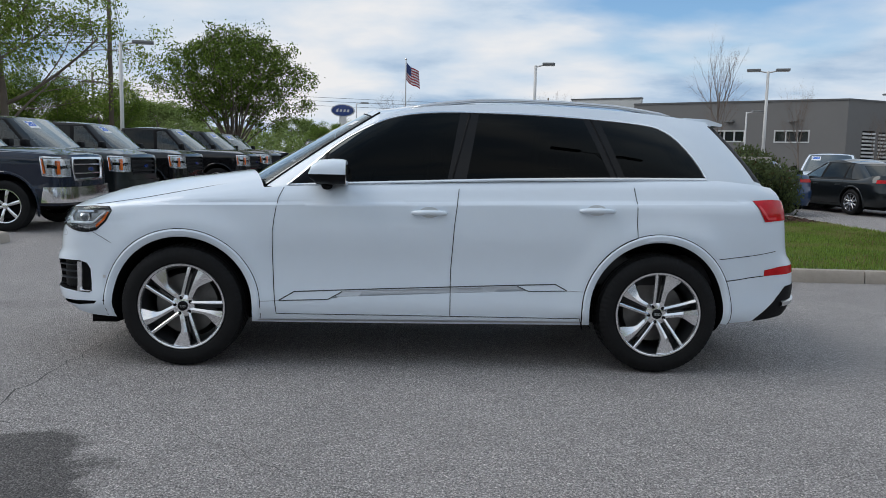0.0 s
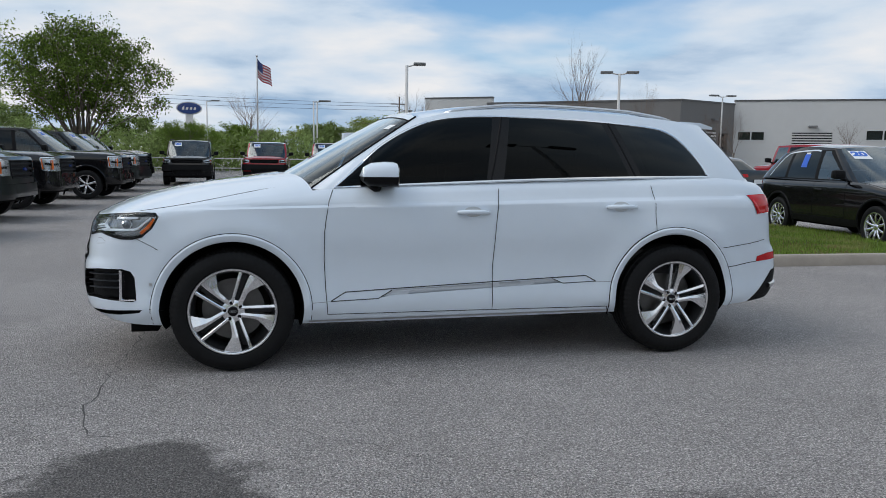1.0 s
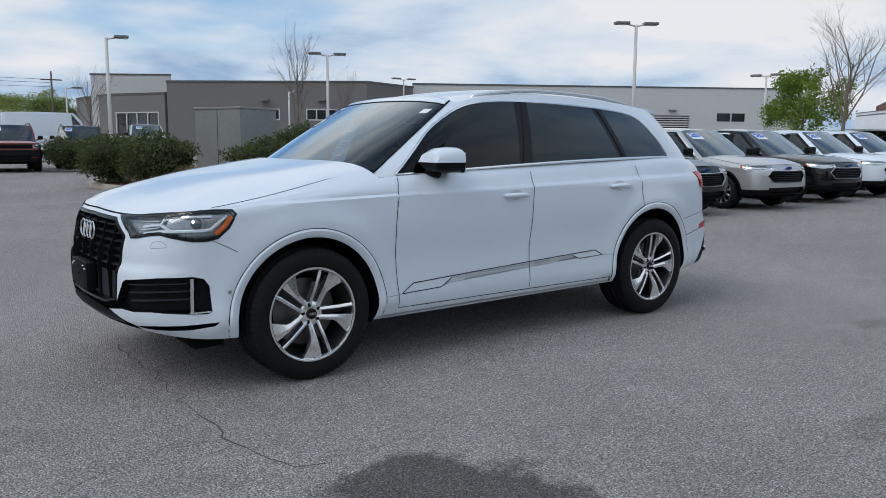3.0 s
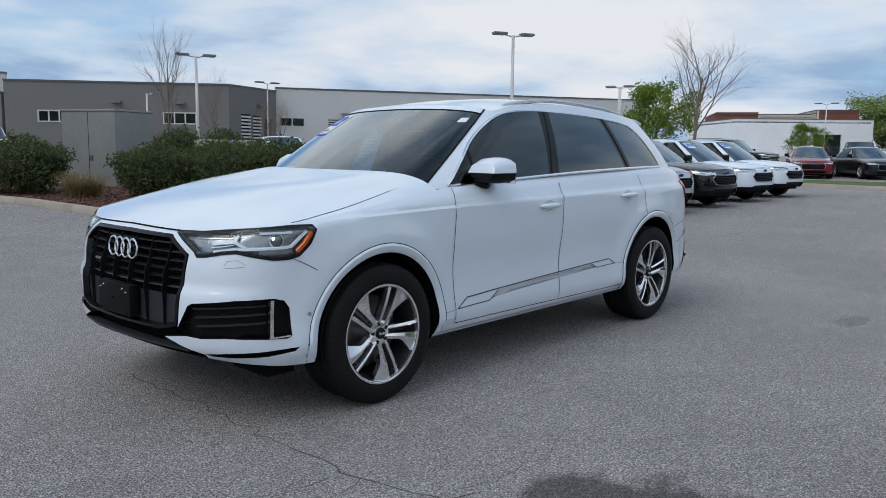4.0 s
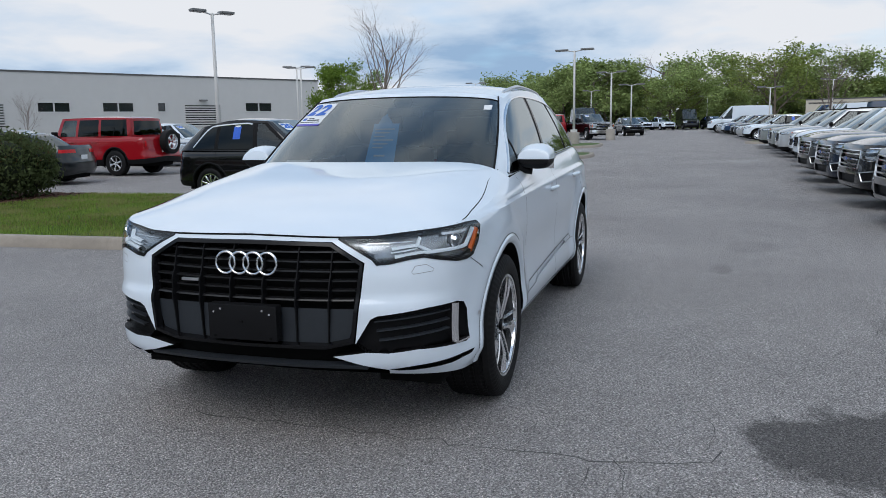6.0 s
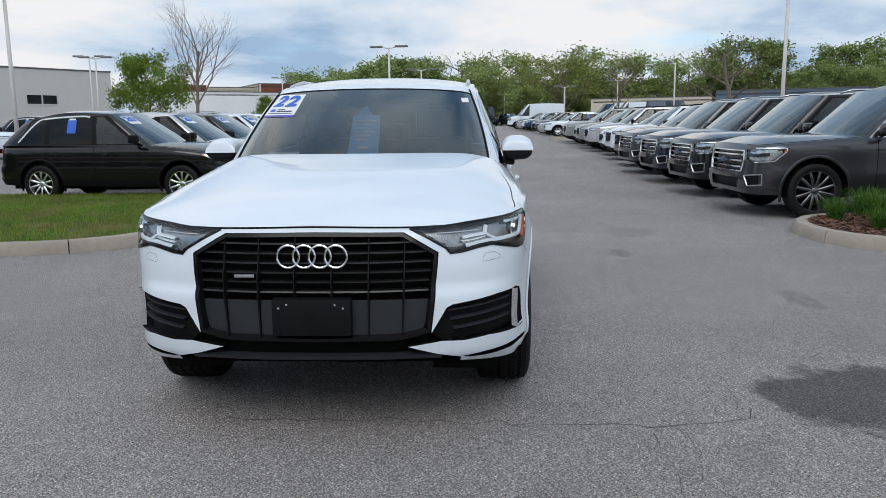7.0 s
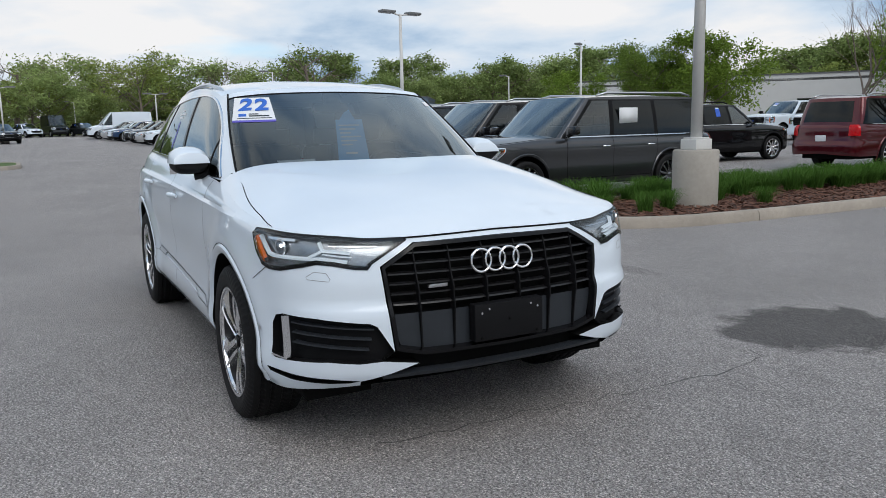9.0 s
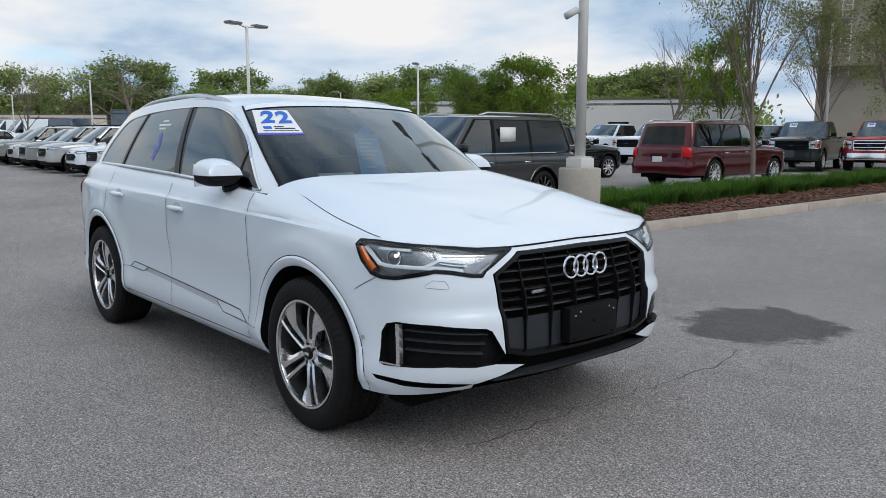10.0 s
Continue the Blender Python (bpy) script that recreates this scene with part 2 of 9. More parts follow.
def spline(pts, per=12):
    """Catmull-Rom points through pts (tuples of any size)."""
    P = [np.array(p, float) for p in pts]
    P = [2 * P[0] - P[1]] + P + [2 * P[-1] - P[-2]]
    out = []
    for i in range(1, len(P) - 2):
        for j in range(per):
            t = j / per
            out.append(0.5 * (2 * P[i] + (P[i + 1] - P[i - 1]) * t + (2 * P[i - 1] - 5 * P[i] + 4 * P[i + 1] - P[i + 2]) * t * t
                              + (3 * P[i] - P[i - 1] - 3 * P[i + 1] + P[i + 2]) * t**3))
    out.append(P[-2])
    return out


class Plan:
    """A plan curve from the front's middle round the left side to the rear's middle, by arc length."""

    def __init__(self, pts):
        # mirrored ends keep the curve square to the middle line
        ext = [(pts[1][0], -pts[1][1])] + list(pts) + [(pts[-2][0], -pts[-2][1])]
        dense = spline(ext, 14)
        dense = dense[14:-14]
        self.p = np.array(dense)
        seg = np.hypot(*np.diff(self.p, axis=0).T)
        self.s = np.concatenate([[0], np.cumsum(seg)])
        self.len = float(self.s[-1])

    def at(self, s):
        x, y = np.interp(s, self.s, self.p[:, 0]), np.interp(s, self.s, self.p[:, 1])
        e = 0.02
        a, b = max(0, s - e), min(self.len, s + e)
        tx = np.interp(b, self.s, self.p[:, 0]) - np.interp(a, self.s, self.p[:, 0])
        ty = np.interp(b, self.s, self.p[:, 1]) - np.interp(a, self.s, self.p[:, 1])
        if s < e:
            tx = 0.0
        if s > self.len - e:
            tx = 0.0
        n = math.hypot(tx, ty)
        return float(x), float(y), ty / n, -tx / n       # outward normal

    def near(self, x, y):
        i = int(np.argmin((self.p[:, 0] - x)**2 + (self.p[:, 1] - y)**2))
        return float(self.s[i])

    def side(self, x):
        """Arc length of the flank at x."""
        mid = (self.p[:, 0].min() + self.p[:, 0].max()) / 2
        w = self.p[:, 1].min()
        ok = self.p[:, 1] < w * 0.55
        i = np.where(ok)[0]
        return float(np.interp(x, self.p[i, 0], self.s[i]))

    def front(self, y):
        """Arc length of the nose at half-width y."""
        i = np.where(self.p[:, 0] < self.p[:, 0].min() * 0.6)[0]
        j = i[:int(np.argmin(self.p[i, 1])) + 1]
        return float(np.interp(abs(y), -self.p[j, 1], self.s[j]))

    def rear(self, y):
        i = np.where(self.p[:, 0] > self.p[:, 0].max() * 0.6)[0]
        k = int(np.argmin(self.p[i, 1]))
        j = i[k:][::-1]
        return float(np.interp(abs(y), -self.p[j, 1], self.s[j]))


def inside(poly, x, z):
    r, n = False, len(poly)
    for i in range(n):
        (ax, az), (bx, bz) = poly[i], poly[i - 1]
        if (az > z) != (bz > z) and x < (bx - ax) * (z - az) / (bz - az) + ax:
            r = not r
    return r


def cut(bm, poly, axis=1, closed=True, where=None):
    """Cuts a mesh along a polygon that is seen along an axis."""
    a0, a1 = [i for i in range(3) if i != axis]
    n = len(poly)
    for i in range(n if closed else n - 1):
        p, q = poly[i], poly[(i + 1) % n]
        lo0, hi0, lo1, hi1 = min(p[0], q[0]) - 1e-4, max(p[0], q[0]) + 1e-4, min(p[1], q[1]) - 1e-4, max(p[1], q[1]) + 1e-4
        fs = []
        for f in bm.faces:
            c0 = [v.co[a0] for v in f.verts]
            if min(c0) > hi0 or max(c0) < lo0:
                continue
            c1 = [v.co[a1] for v in f.verts]
            if min(c1) > hi1 or max(c1) < lo1:
                continue
            if where is None or where(f):
                fs.append(f)
        if not fs:
            continue
        es, vs = {e for f in fs for e in f.edges}, {v for f in fs for v in f.verts}
        co, no = [0.0] * 3, [0.0] * 3
        co[a0], co[a1] = p
        no[a0], no[a1] = -(q[1] - p[1]), q[0] - p[0]
        if abs(no[a0]) + abs(no[a1]) < 1e-9:
            continue
        bmesh.ops.bisect_plane(bm, geom=list(vs) + list(es) + fs, dist=2e-5, plane_co=co, plane_no=no)


def mirrored(bm, weld=True):
    """Adds the other side's half."""
    g = bmesh.ops.duplicate(bm, geom=bm.verts[:] + bm.edges[:] + bm.faces[:])["geom"]
    vs, fs = [v for v in g if isinstance(v, bmesh.types.BMVert)], [f for f in g if isinstance(f, bmesh.types.BMFace)]
    for v in vs:
        v.co.y = -v.co.y
    bmesh.ops.reverse_faces(bm, faces=fs)
    if weld:
        bmesh.ops.remove_doubles(bm, verts=[v for v in bm.verts if abs(v.co.y) < 2e-3], dist=2e-3)
    return bm


def flipped(bm):
    """The same mesh for the other side."""
    for v in bm.verts:
        v.co.y = -v.co.y
    bmesh.ops.reverse_faces(bm, faces=bm.faces[:])
    return bm


class Shell:
    """The lower body of a car, laid out flat as (arc length, height), cut into regions and bent round the plan."""

    def __init__(self, plan, zb, zt, front, side, rear, ns=160, nv=22, corner=(0.55, 1.15), round_top=(0.09, 0.05), bump=None):
        self.plan = plan
        self.zb, self.zt = pchip([(plan.near(x, y), z) for x, y, z in zb]), pchip([(plan.near(x, y), z) for x, y, z in zt])
        self.prof = pchip(front), pchip(side), pchip(rear)
        self.corner, self.round_top, self.bump = corner, round_top, bump
        bm = self.flat = bmesh.new()
        rows = []
        for i in range(ns + 1):
            s = plan.len * i / ns
            b, t = self.zb(s), self.zt(s)
            rows.append([bm.verts.new((s, 0, b + (t - b) * j / nv)) for j in range(nv + 1)])
        for i in range(ns):
            for j in range(nv):
                bm.faces.new((rows[i][j], rows[i + 1][j], rows[i + 1][j + 1], rows[i][j + 1]))
        self.regions = []

    def inset(self, s, z):
        a, b = self.corner
        wf = min(1, max(0, (b - s) / (b - a)))
        wr = min(1, max(0, (s - (self.plan.len - b)) / (b - a)))
        wf, wr = wf * wf * (3 - 2 * wf), wr * wr * (3 - 2 * wr)
        v = wf * self.prof[0](z) + wr * self.prof[2](z) + (1 - wf - wr) * self.prof[1](z)
        h, d = self.round_top
        k = max(0.0, (z - (self.zt(s) - h)) / h)
        v += d * k**2.4 * (1 - 0.75 * wf)
        if self.bump:
            v -= self.bump(self.plan.at(s)[0], z) * (1 - wf) * (1 - wr)
        return v

    def at(self, s, z, out=0.0):
        x, y, nx, ny = self.plan.at(s)
        d = self.inset(s, z) - out
        return Vector((x - nx * d, min(0.0, y - ny * d), z))

    def region(self, name, poly):
        """poly: corners as (arc length, height)."""
        cut(self.flat, poly)
        self.regions.append((name, poly))

    def split(self):
        """Sorts the faces into their regions; the first region that holds a face takes it."""
        self.sets = {n: [] for n, _ in self.regions}
        self.sets["body"] = []
        for f in self.flat.faces:
            c = f.calc_center_median()
            for n, poly in self.regions:
                if inside(poly, c.x, c.z):
                    self.sets[n].append(f)
                    break
            else:
                self.sets["body"].append(f)

    def mesh(self, *names, depth=0.0, rim=True, out=0.0):
        bm, made = bmesh.new(), {}
        fs = [f for n in names for f in self.sets[n]]
        mine = set(fs)

        def put(v, d):
            key = (v.index, d)
            if key not in made:
                made[key] = bm.verts.new(self.at(v.co.x, v.co.z, out - d))
            return made[key]
        self.flat.verts.index_update()
        for f in fs:
            try:
                bm.faces.new([put(v, depth) for v in f.verts])
            except ValueError:
                pass
        if depth and rim:
            for f in fs:
                for e in f.edges:
                    if sum(g in mine for g in e.link_faces) == 1 and max(v.co.x for v in e.verts) > 1e-4:
                        a, b = e.verts
                        q = [put(a, 0.0), put(b, 0.0), put(b, depth), put(a, depth)]
                        if len({id(v) for v in q}) == 4:
                            try:
                                bm.faces.new(q)
                            except ValueError:
                                pass
        return bm

    def strip(self, pts, width, out=0.002, thick=0.0, closed=False):
        """A band of that width along corners (arc length, height), laid on the shell."""
        bm = bmesh.new()
        dense = []
        q = list(pts) + ([pts[0]] if closed else [])
        for a, b in zip(q, q[1:]):
            n = max(1, int(math.hypot(b[0] - a[0], b[1] - a[1]) / 0.03))
            dense += [(a[0] + (b[0] - a[0]) * i / n, a[1] + (b[1] - a[1]) * i / n) for i in range(n)]
        dense.append(q[-1])
        return band(bm, dense, width, lambda s, z, o: self.at(s, z, o), out, thick)


def band(bm, dense, width, put, out, thick):
    prev = None
    for i, p in enumerate(dense):
        a, b = dense[max(0, i - 1)], dense[min(len(dense) - 1, i + 1)]
        tx, tz = b[0] - a[0], b[1] - a[1]
        n = math.hypot(tx, tz) or 1
        nx, nz = -tz / n * width / 2, tx / n * width / 2
        lo, hi = (p[0] - nx, p[1] - nz), (p[0] + nx, p[1] + nz)
        if thick:
            row = [bm.verts.new(put(lo[0], lo[1], out - thick)), bm.verts.new(put(lo[0] * .75 + hi[0] * .25, lo[1] * .75 + hi[1] * .25, out)),
                   bm.verts.new(put(lo[0] * .25 + hi[0] * .75, lo[1] * .25 + hi[1] * .75, out)), bm.verts.new(put(hi[0], hi[1], out - thick))]
        else:
            row = [bm.verts.new(put(lo[0], lo[1], out)), bm.verts.new(put(hi[0], hi[1], out))]
        if prev:
            for k in range(len(row) - 1):
                bm.faces.new((prev[k], row[k], row[k + 1], prev[k + 1]))
        prev = row
    bmesh.ops.recalc_face_normals(bm, faces=bm.faces[:])
    return bm


def arc(cx, cz, rx, rz, a0, a1, n):
    return [(cx + rx * math.cos(radians(a0 + (a1 - a0) * i / n)), cz + rz * math.sin(radians(a0 + (a1 - a0) * i / n))) for i in range(n + 1)]


def hood_mesh(shell, s_end, crest, cowl, n=46, m=12, power=lambda k: 2.2):
    """The top from the nose back to the screen. crest(x): the middle's height; cowl: how far its rear edge bows forward in the middle; power(k): how flat it is across, from nose to screen."""
    bm, rows = bmesh.new(), []
    x_end = shell.at(s_end, shell.zt(s_end)).x
    x_nose = shell.at(0, shell.zt(0)).x
    for i in range(n + 1):
        s = s_end * (i / n)
        e = shell.at(s, shell.zt(s))
        k = max(0.0, (e.x - x_nose) / (x_end - x_nose))
        row = []
        for j in range(-m, m + 1):
            q = math.sin(j / m * math.pi / 2)
            row.append(bm.verts.new((e.x - cowl * k**3 * (1 - q * q), -e.y * q, e.z + (max(crest(e.x), e.z) - e.z) * (1 - abs(q)**power(k)))))
        rows.append(row)
    for a, b in zip(rows, rows[1:]):
        for j in range(2 * m):
            bm.faces.new((a[j], a[j + 1], b[j + 1], b[j]))
    bmesh.ops.remove_doubles(bm, verts=bm.verts[:], dist=1e-4)
    bmesh.ops.recalc_face_normals(bm, faces=bm.faces[:])
    up = sum(f.normal.z for f in bm.faces)
    if up < 0:
        bmesh.ops.reverse_faces(bm, faces=bm.faces[:])
    return bm


class Cabin:
    """The glasshouse: rings from the belt to the roof's edge, and the roof over it. base, top: (x, y, z) of the left half, matched one to one."""

    def __init__(self, base, top, crown, bulge=0.03, per=10, nv=14):
        b, t = spline(base, per), spline(top, per)
        self.b, self.t, self.n, self.nv, self.per = b, t, len(b), nv, per
        self.bulge, self.crown = bulge, crown
        bm = self.bm = bmesh.new()
        self.u = bm.faces.layers.int.new("u")
        self.v = bm.faces.layers.int.new("v")
        rows = []
        for i in range(self.n):
            nrm = Vector((b[i][0] - b[self.n // 2][0], b[i][1] * 2.0, 0)).normalized() if i not in (0, self.n - 1) else Vector((-1 if i == 0 else 1, 0, 0))
            row = []
            for j in range(nv + 1):
                v = j / nv
                p = Vector(b[i] * (1 - v) + t[i] * v) + nrm * bulge * 4 * v * (1 - v)
                if i in (0, self.n - 1):
                    p.y = 0
                row.append(bm.verts.new((p.x, min(0, p.y), p.z)))
            rows.append(row)
        self.grid = [[v.co.copy() for v in row] for row in rows]
        for i in range(self.n - 1):
            for j in range(nv):
                f = bm.faces.new((rows[i][j], rows[i + 1][j], rows[i + 1][j + 1], rows[i][j + 1]))
                f[self.u], f[self.v] = i, j

    def roof(self, m=10):
        bm, rows = bmesh.new(), []
        for i in range(self.n):
            e = self.t[i]
            row = []
            for j in range(-m, m + 1):
                q = j / m
                row.append(bm.verts.new((e[0], e[1] * q, e[2] + self.crown(e[0]) * (1 - abs(q)**2.5))))
            rows.append(row)
        for a, b in zip(rows, rows[1:]):
            for j in range(2 * m):
                bm.faces.new((a[j], b[j], b[j + 1], a[j + 1]))
        bmesh.ops.remove_doubles(bm, verts=bm.verts[:], dist=1e-4)
        bmesh.ops.recalc_face_normals(bm, faces=bm.faces[:])
        if sum(f.normal.z for f in bm.faces) < 0:
            bmesh.ops.reverse_faces(bm, faces=bm.faces[:])
        return bm

    def side(self, f, lo=None, hi=None):
        return (lo or 0) <= f[self.u] < (hi or self.n)

    def split(self, sides, u0, u1, screens):
        """sides: (name, polygon as x, z) cut into the flank between steps u0 and u1; screens: (name, u from, u to, v from, v to)."""
        for _, poly in sides:
            cut(self.bm, poly, where=lambda f: u0 <= f[self.u] < u1)
        self.sets = {n: [] for n, *_ in [*sides, *screens]}
        self.sets["pillar"] = []
        for f in self.bm.faces:
            c, done = f.calc_center_median(), False
            if u0 <= f[self.u] < u1:
                for n, poly in sides:
                    if inside(poly, c.x, c.z):
                        self.sets[n].append(f)
                        done = True
                        break
            if not done:
                for n, a, b, va, vb in screens:
                    if a <= f[self.u] < b and va <= f[self.v] < vb:
                        self.sets[n].append(f)
                        done = True
                        break
            if not done:
                self.sets["pillar"].append(f)
        self.bm.verts.index_update()

    def mesh(self, *names):
        bm, made = bmesh.new(), {}
        for n in names:
            for f in self.sets[n]:
                vs = []
                for v in f.verts:
                    if v.index not in made:
                        made[v.index] = bm.verts.new(v.co)
                    vs.append(made[v.index])
                bm.faces.new(vs)
        return bm

    def tree(self):
        from mathutils.bvhtree import BVHTree
        return BVHTree.FromBMesh(self.bm)


def lathe(profile, n=40, axis="y"):
    """Turns (radius, along) points round the y axis."""
    bm, rings = bmesh.new(), []
    for i in range(n):
        a = 2 * math.pi * i / n
        rings.append([bm.verts.new((r * math.cos(a), h, r * math.sin(a))) for r, h in profile])
    for i in range(n):
        p, q = rings[i], rings[(i + 1) % n]
        for j in range(len(profile) - 1):
            bm.faces.new((p[j], p[j + 1], q[j + 1], q[j]))
    bmesh.ops.remove_doubles(bm, verts=bm.verts[:], dist=1e-5)
    bmesh.ops.recalc_face_normals(bm, faces=bm.faces[:])
    return bm


def box(bm, x0, x1, y0, y1, z0, z1, m=None, bevel=0.0):
    vs = [bm.verts.new((x, y, z)) for x in (x0, x1) for y in (y0, y1) for z in (z0, z1)]
    fs = [bm.faces.new([vs[i] for i in q]) for q in ((0, 1, 3, 2), (4, 6, 7, 5), (0, 4, 5, 1), (2, 3, 7, 6), (0, 2, 6, 4), (1, 5, 7, 3))]
    if bevel:
        es = {e for f in fs for e in f.edges}
        r = bmesh.ops.bevel(bm, geom=list(es), offset=bevel, segments=2, affect="EDGES", profile=0.6)
        vs = list({v for f in r["faces"] for v in f.verts} | {v for v in vs if v.is_valid})
    if m is not None:
        bmesh.ops.transform(bm, matrix=m, verts=vs)
    return bm


def tube(bm, pts, r, n=8, cap=True, flat=1.0):
    """A round bar along points; r may be a list."""
    P = [Vector(p) for p in pts]
    rings, up = [], None
    for i, p in enumerate(P):
        d = (P[min(i + 1, len(P) - 1)] - P[max(i - 1, 0)]).normalized()
        if up is None:
            up = d.orthogonal().normalized() if abs(d.z) > 0.9 else Vector((0, 0, 1))
        a = (up - d * up.dot(d)).normalized()
        b = d.cross(a)
        up = a
        rr = r[i] if isinstance(r, (list, tuple)) else r
        rings.append([bm.verts.new(p + a * rr * flat * math.cos(2 * math.pi * k / n) + b * rr * math.sin(2 * math.pi * k / n)) for k in range(n)])
    for a, b in zip(rings, rings[1:]):
        for k in range(n):
            bm.faces.new((a[k], a[(k + 1) % n], b[(k + 1) % n], b[k]))
    if cap:
        bm.faces.new(rings[0][::-1])
        bm.faces.new(rings[-1])
    return bm


def prism(bm, poly, y0, y1, axis=1):
    """A flat outline pushed along an axis."""
    a0, a1 = [i for i in range(3) if i != axis]

    def v(p, h):
        c = [0.0] * 3
        c[a0], c[a1], c[axis] = p[0], p[1], h
        return bm.verts.new(c)
    lo, hi = [v(p, y0) for p in poly], [v(p, y1) for p in poly]
    fs = [bm.faces.new(lo), bm.faces.new(hi)]
    n = len(poly)
    for i in range(n):
        fs.append(bm.faces.new((lo[i], lo[(i + 1) % n], hi[(i + 1) % n], hi[i])))
    bmesh.ops.recalc_face_normals(bm, faces=fs)
    return bm

# ---- ground, kerbs and buildings ----
def gz(x, y):
    """Height of the lot: level round the car, rising gently outwards."""
    r = math.hypot(x, y)
    k = max(0.0, r - 12.0)
    return min(0.75, 0.008 * k * k / (k + 6.0) if k else 0.0)


def asphalt():
    m = bpy.data.materials.new("asphalt")
    m.use_nodes = True
    nt = m.node_tree
    b = nt.nodes["Principled BSDF"]
    tc = node(nt, "ShaderNodeTexCoord")
    P = tc.outputs["Object"]

    def noise_tex(scale, detail=4.0, rough=0.55):
        n = node(nt, "ShaderNodeTexNoise")
        n.inputs["Scale"].default_value, n.inputs["Detail"].default_value, n.inputs["Roughness"].default_value = scale, detail, rough
        nt.links.new(P, n.inputs["Vector"])
        return n.outputs[0]

    def rng(sock, a, b_, lo, hi):
        r = node(nt, "ShaderNodeMapRange", clamp=True)
        for i, v in enumerate((a, b_, lo, hi)):
            r.inputs[i + 1].default_value = v
        nt.links.new(sock, r.inputs[0])
        return r.outputs[0]

    def mul(a, c):
        n = node(nt, "ShaderNodeMath", operation="MULTIPLY")
        nt.links.new(a, n.inputs[0])
        nt.links.new(c, n.inputs[1])
        return n.outputs[0]
    v = mul(rng(noise_tex(0.35, 5), 0.3, 0.7, 0.86, 1.12), rng(noise_tex(2.4, 6, 0.65), 0.3, 0.7, 0.92, 1.07))
    v = mul(v, rng(noise_tex(84, 4, 0.92), 0.37, 0.63, 0.16, 1.95))
    v = mul(v, rng(noise_tex(11, 6, 0.7), 0.3, 0.7, 0.86, 1.14))
    v = mul(v, rng(noise_tex(36, 3, 0.75), 0.3, 0.7, 0.72, 1.30))
    chips = node(nt, "ShaderNodeTexVoronoi")
    chips.inputs["Scale"].default_value = 100
    nt.links.new(P, chips.inputs["Vector"])
    v = mul(v, rng(chips.outputs["Distance"], 0.08, 0.55, 1.4, 0.66))
    # one large oily patch with a ragged outline, and small ones
    wob = node(nt, "ShaderNodeTexNoise")
    wob.inputs["Scale"].default_value, wob.inputs["Detail"].default_value, wob.inputs["Roughness"].default_value = 3.2, 8, 0.62
    nt.links.new(P, wob.inputs["Vector"])
    for cx, cy, rx, ry, amt in STAINS:
        mp = node(nt, "ShaderNodeMapping", vector_type="POINT")
        mp.inputs["Location"].default_value = (-cx / rx, -cy / ry, 0)
        mp.inputs["Scale"].default_value = (1 / rx, 1 / ry, 0)
        nt.links.new(P, mp.inputs[0])
        ln = node(nt, "ShaderNodeVectorMath", operation="LENGTH")
        nt.links.new(mp.outputs[0], ln.inputs[0])
        ad = node(nt, "ShaderNodeMath", operation="MULTIPLY_ADD")
        nt.links.new(wob.outputs[0], ad.inputs[0])
        ad.inputs[1].default_value = 1.5
        nt.links.new(ln.outputs["Value"], ad.inputs[2])
        v = mul(v, rng(ad.outputs[0], 1.56, 1.78, 1 - amt, 1.0))
    mx = node(nt, "ShaderNodeMix", data_type="RGBA", blend_type="MULTIPLY")
    mx.inputs[0].default_value, mx.inputs[6].default_value = 1.0, (0.362, 0.338, 0.326, 1)
    nt.links.new(v, mx.inputs[7])
    nt.links.new(mx.outputs[2], b.inputs["Base Color"])
    b.inputs["Roughness"].default_value = 0.86
    b.inputs["Specular IOR Level"].default_value = 0.35
    bp = node(nt, "ShaderNodeBump")
    bp.inputs["Strength"].default_value, bp.inputs["Distance"].default_value = 0.85, 0.012
    nt.links.new(chips.outputs["Distance"], bp.inputs["Height"])
    nt.links.new(bp.outputs[0], b.inputs["Normal"])
    return m


STAINS = [(-1.84, -2.87, .57, .68, .64), (.45, -3.25, .42, .12, .2), (-3.1, -1.0, .3, .22, .10), (-3.4, .9, .35, .25, .12), (-3.9, -.3, .25, .2, .12), (4.2, -2.6, .5, .3, .15), (2.6, -2.2, .3, .12, .2), (-2.6, -1.9, .25, .15, .08)]
ASPHALT = asphalt()


def ground():
    bm = bmesh.new()
    radii = [0, 2, 4, 6, 8, 10, 12, 14, 17, 20, 24, 29, 35, 42, 50, 60, 75, 95, 120, 180, 300, 600, 1500]
    n, prev = 72, None
    for r in radii:
        if r == 0:
            row = [bm.verts.new((0, 0, 0))] * n
        else:
            row = [bm.verts.new((r * math.cos(2 * math.pi * i / n), r * math.sin(2 * math.pi * i / n), gz(r, 0))) for i in range(n)]
        if prev:
            for i in range(n):
                j = (i + 1) % n
                q = [prev[i], row[i], row[j], prev[j]]
                q = [a for k, a in enumerate(q) if a not in q[:k]]
                bm.faces.new(q)
        prev = row
    bmesh.ops.recalc_face_normals(bm, faces=bm.faces[:])
    if sum(f.normal.z for f in bm.faces) < 0:
        bmesh.ops.reverse_faces(bm, faces=bm.faces[:])
    g = part("ground", bm, ASPHALT, None, "weathered grey asphalt car lot with stains and cracks", "structure")
    tagged(g, category="ground")


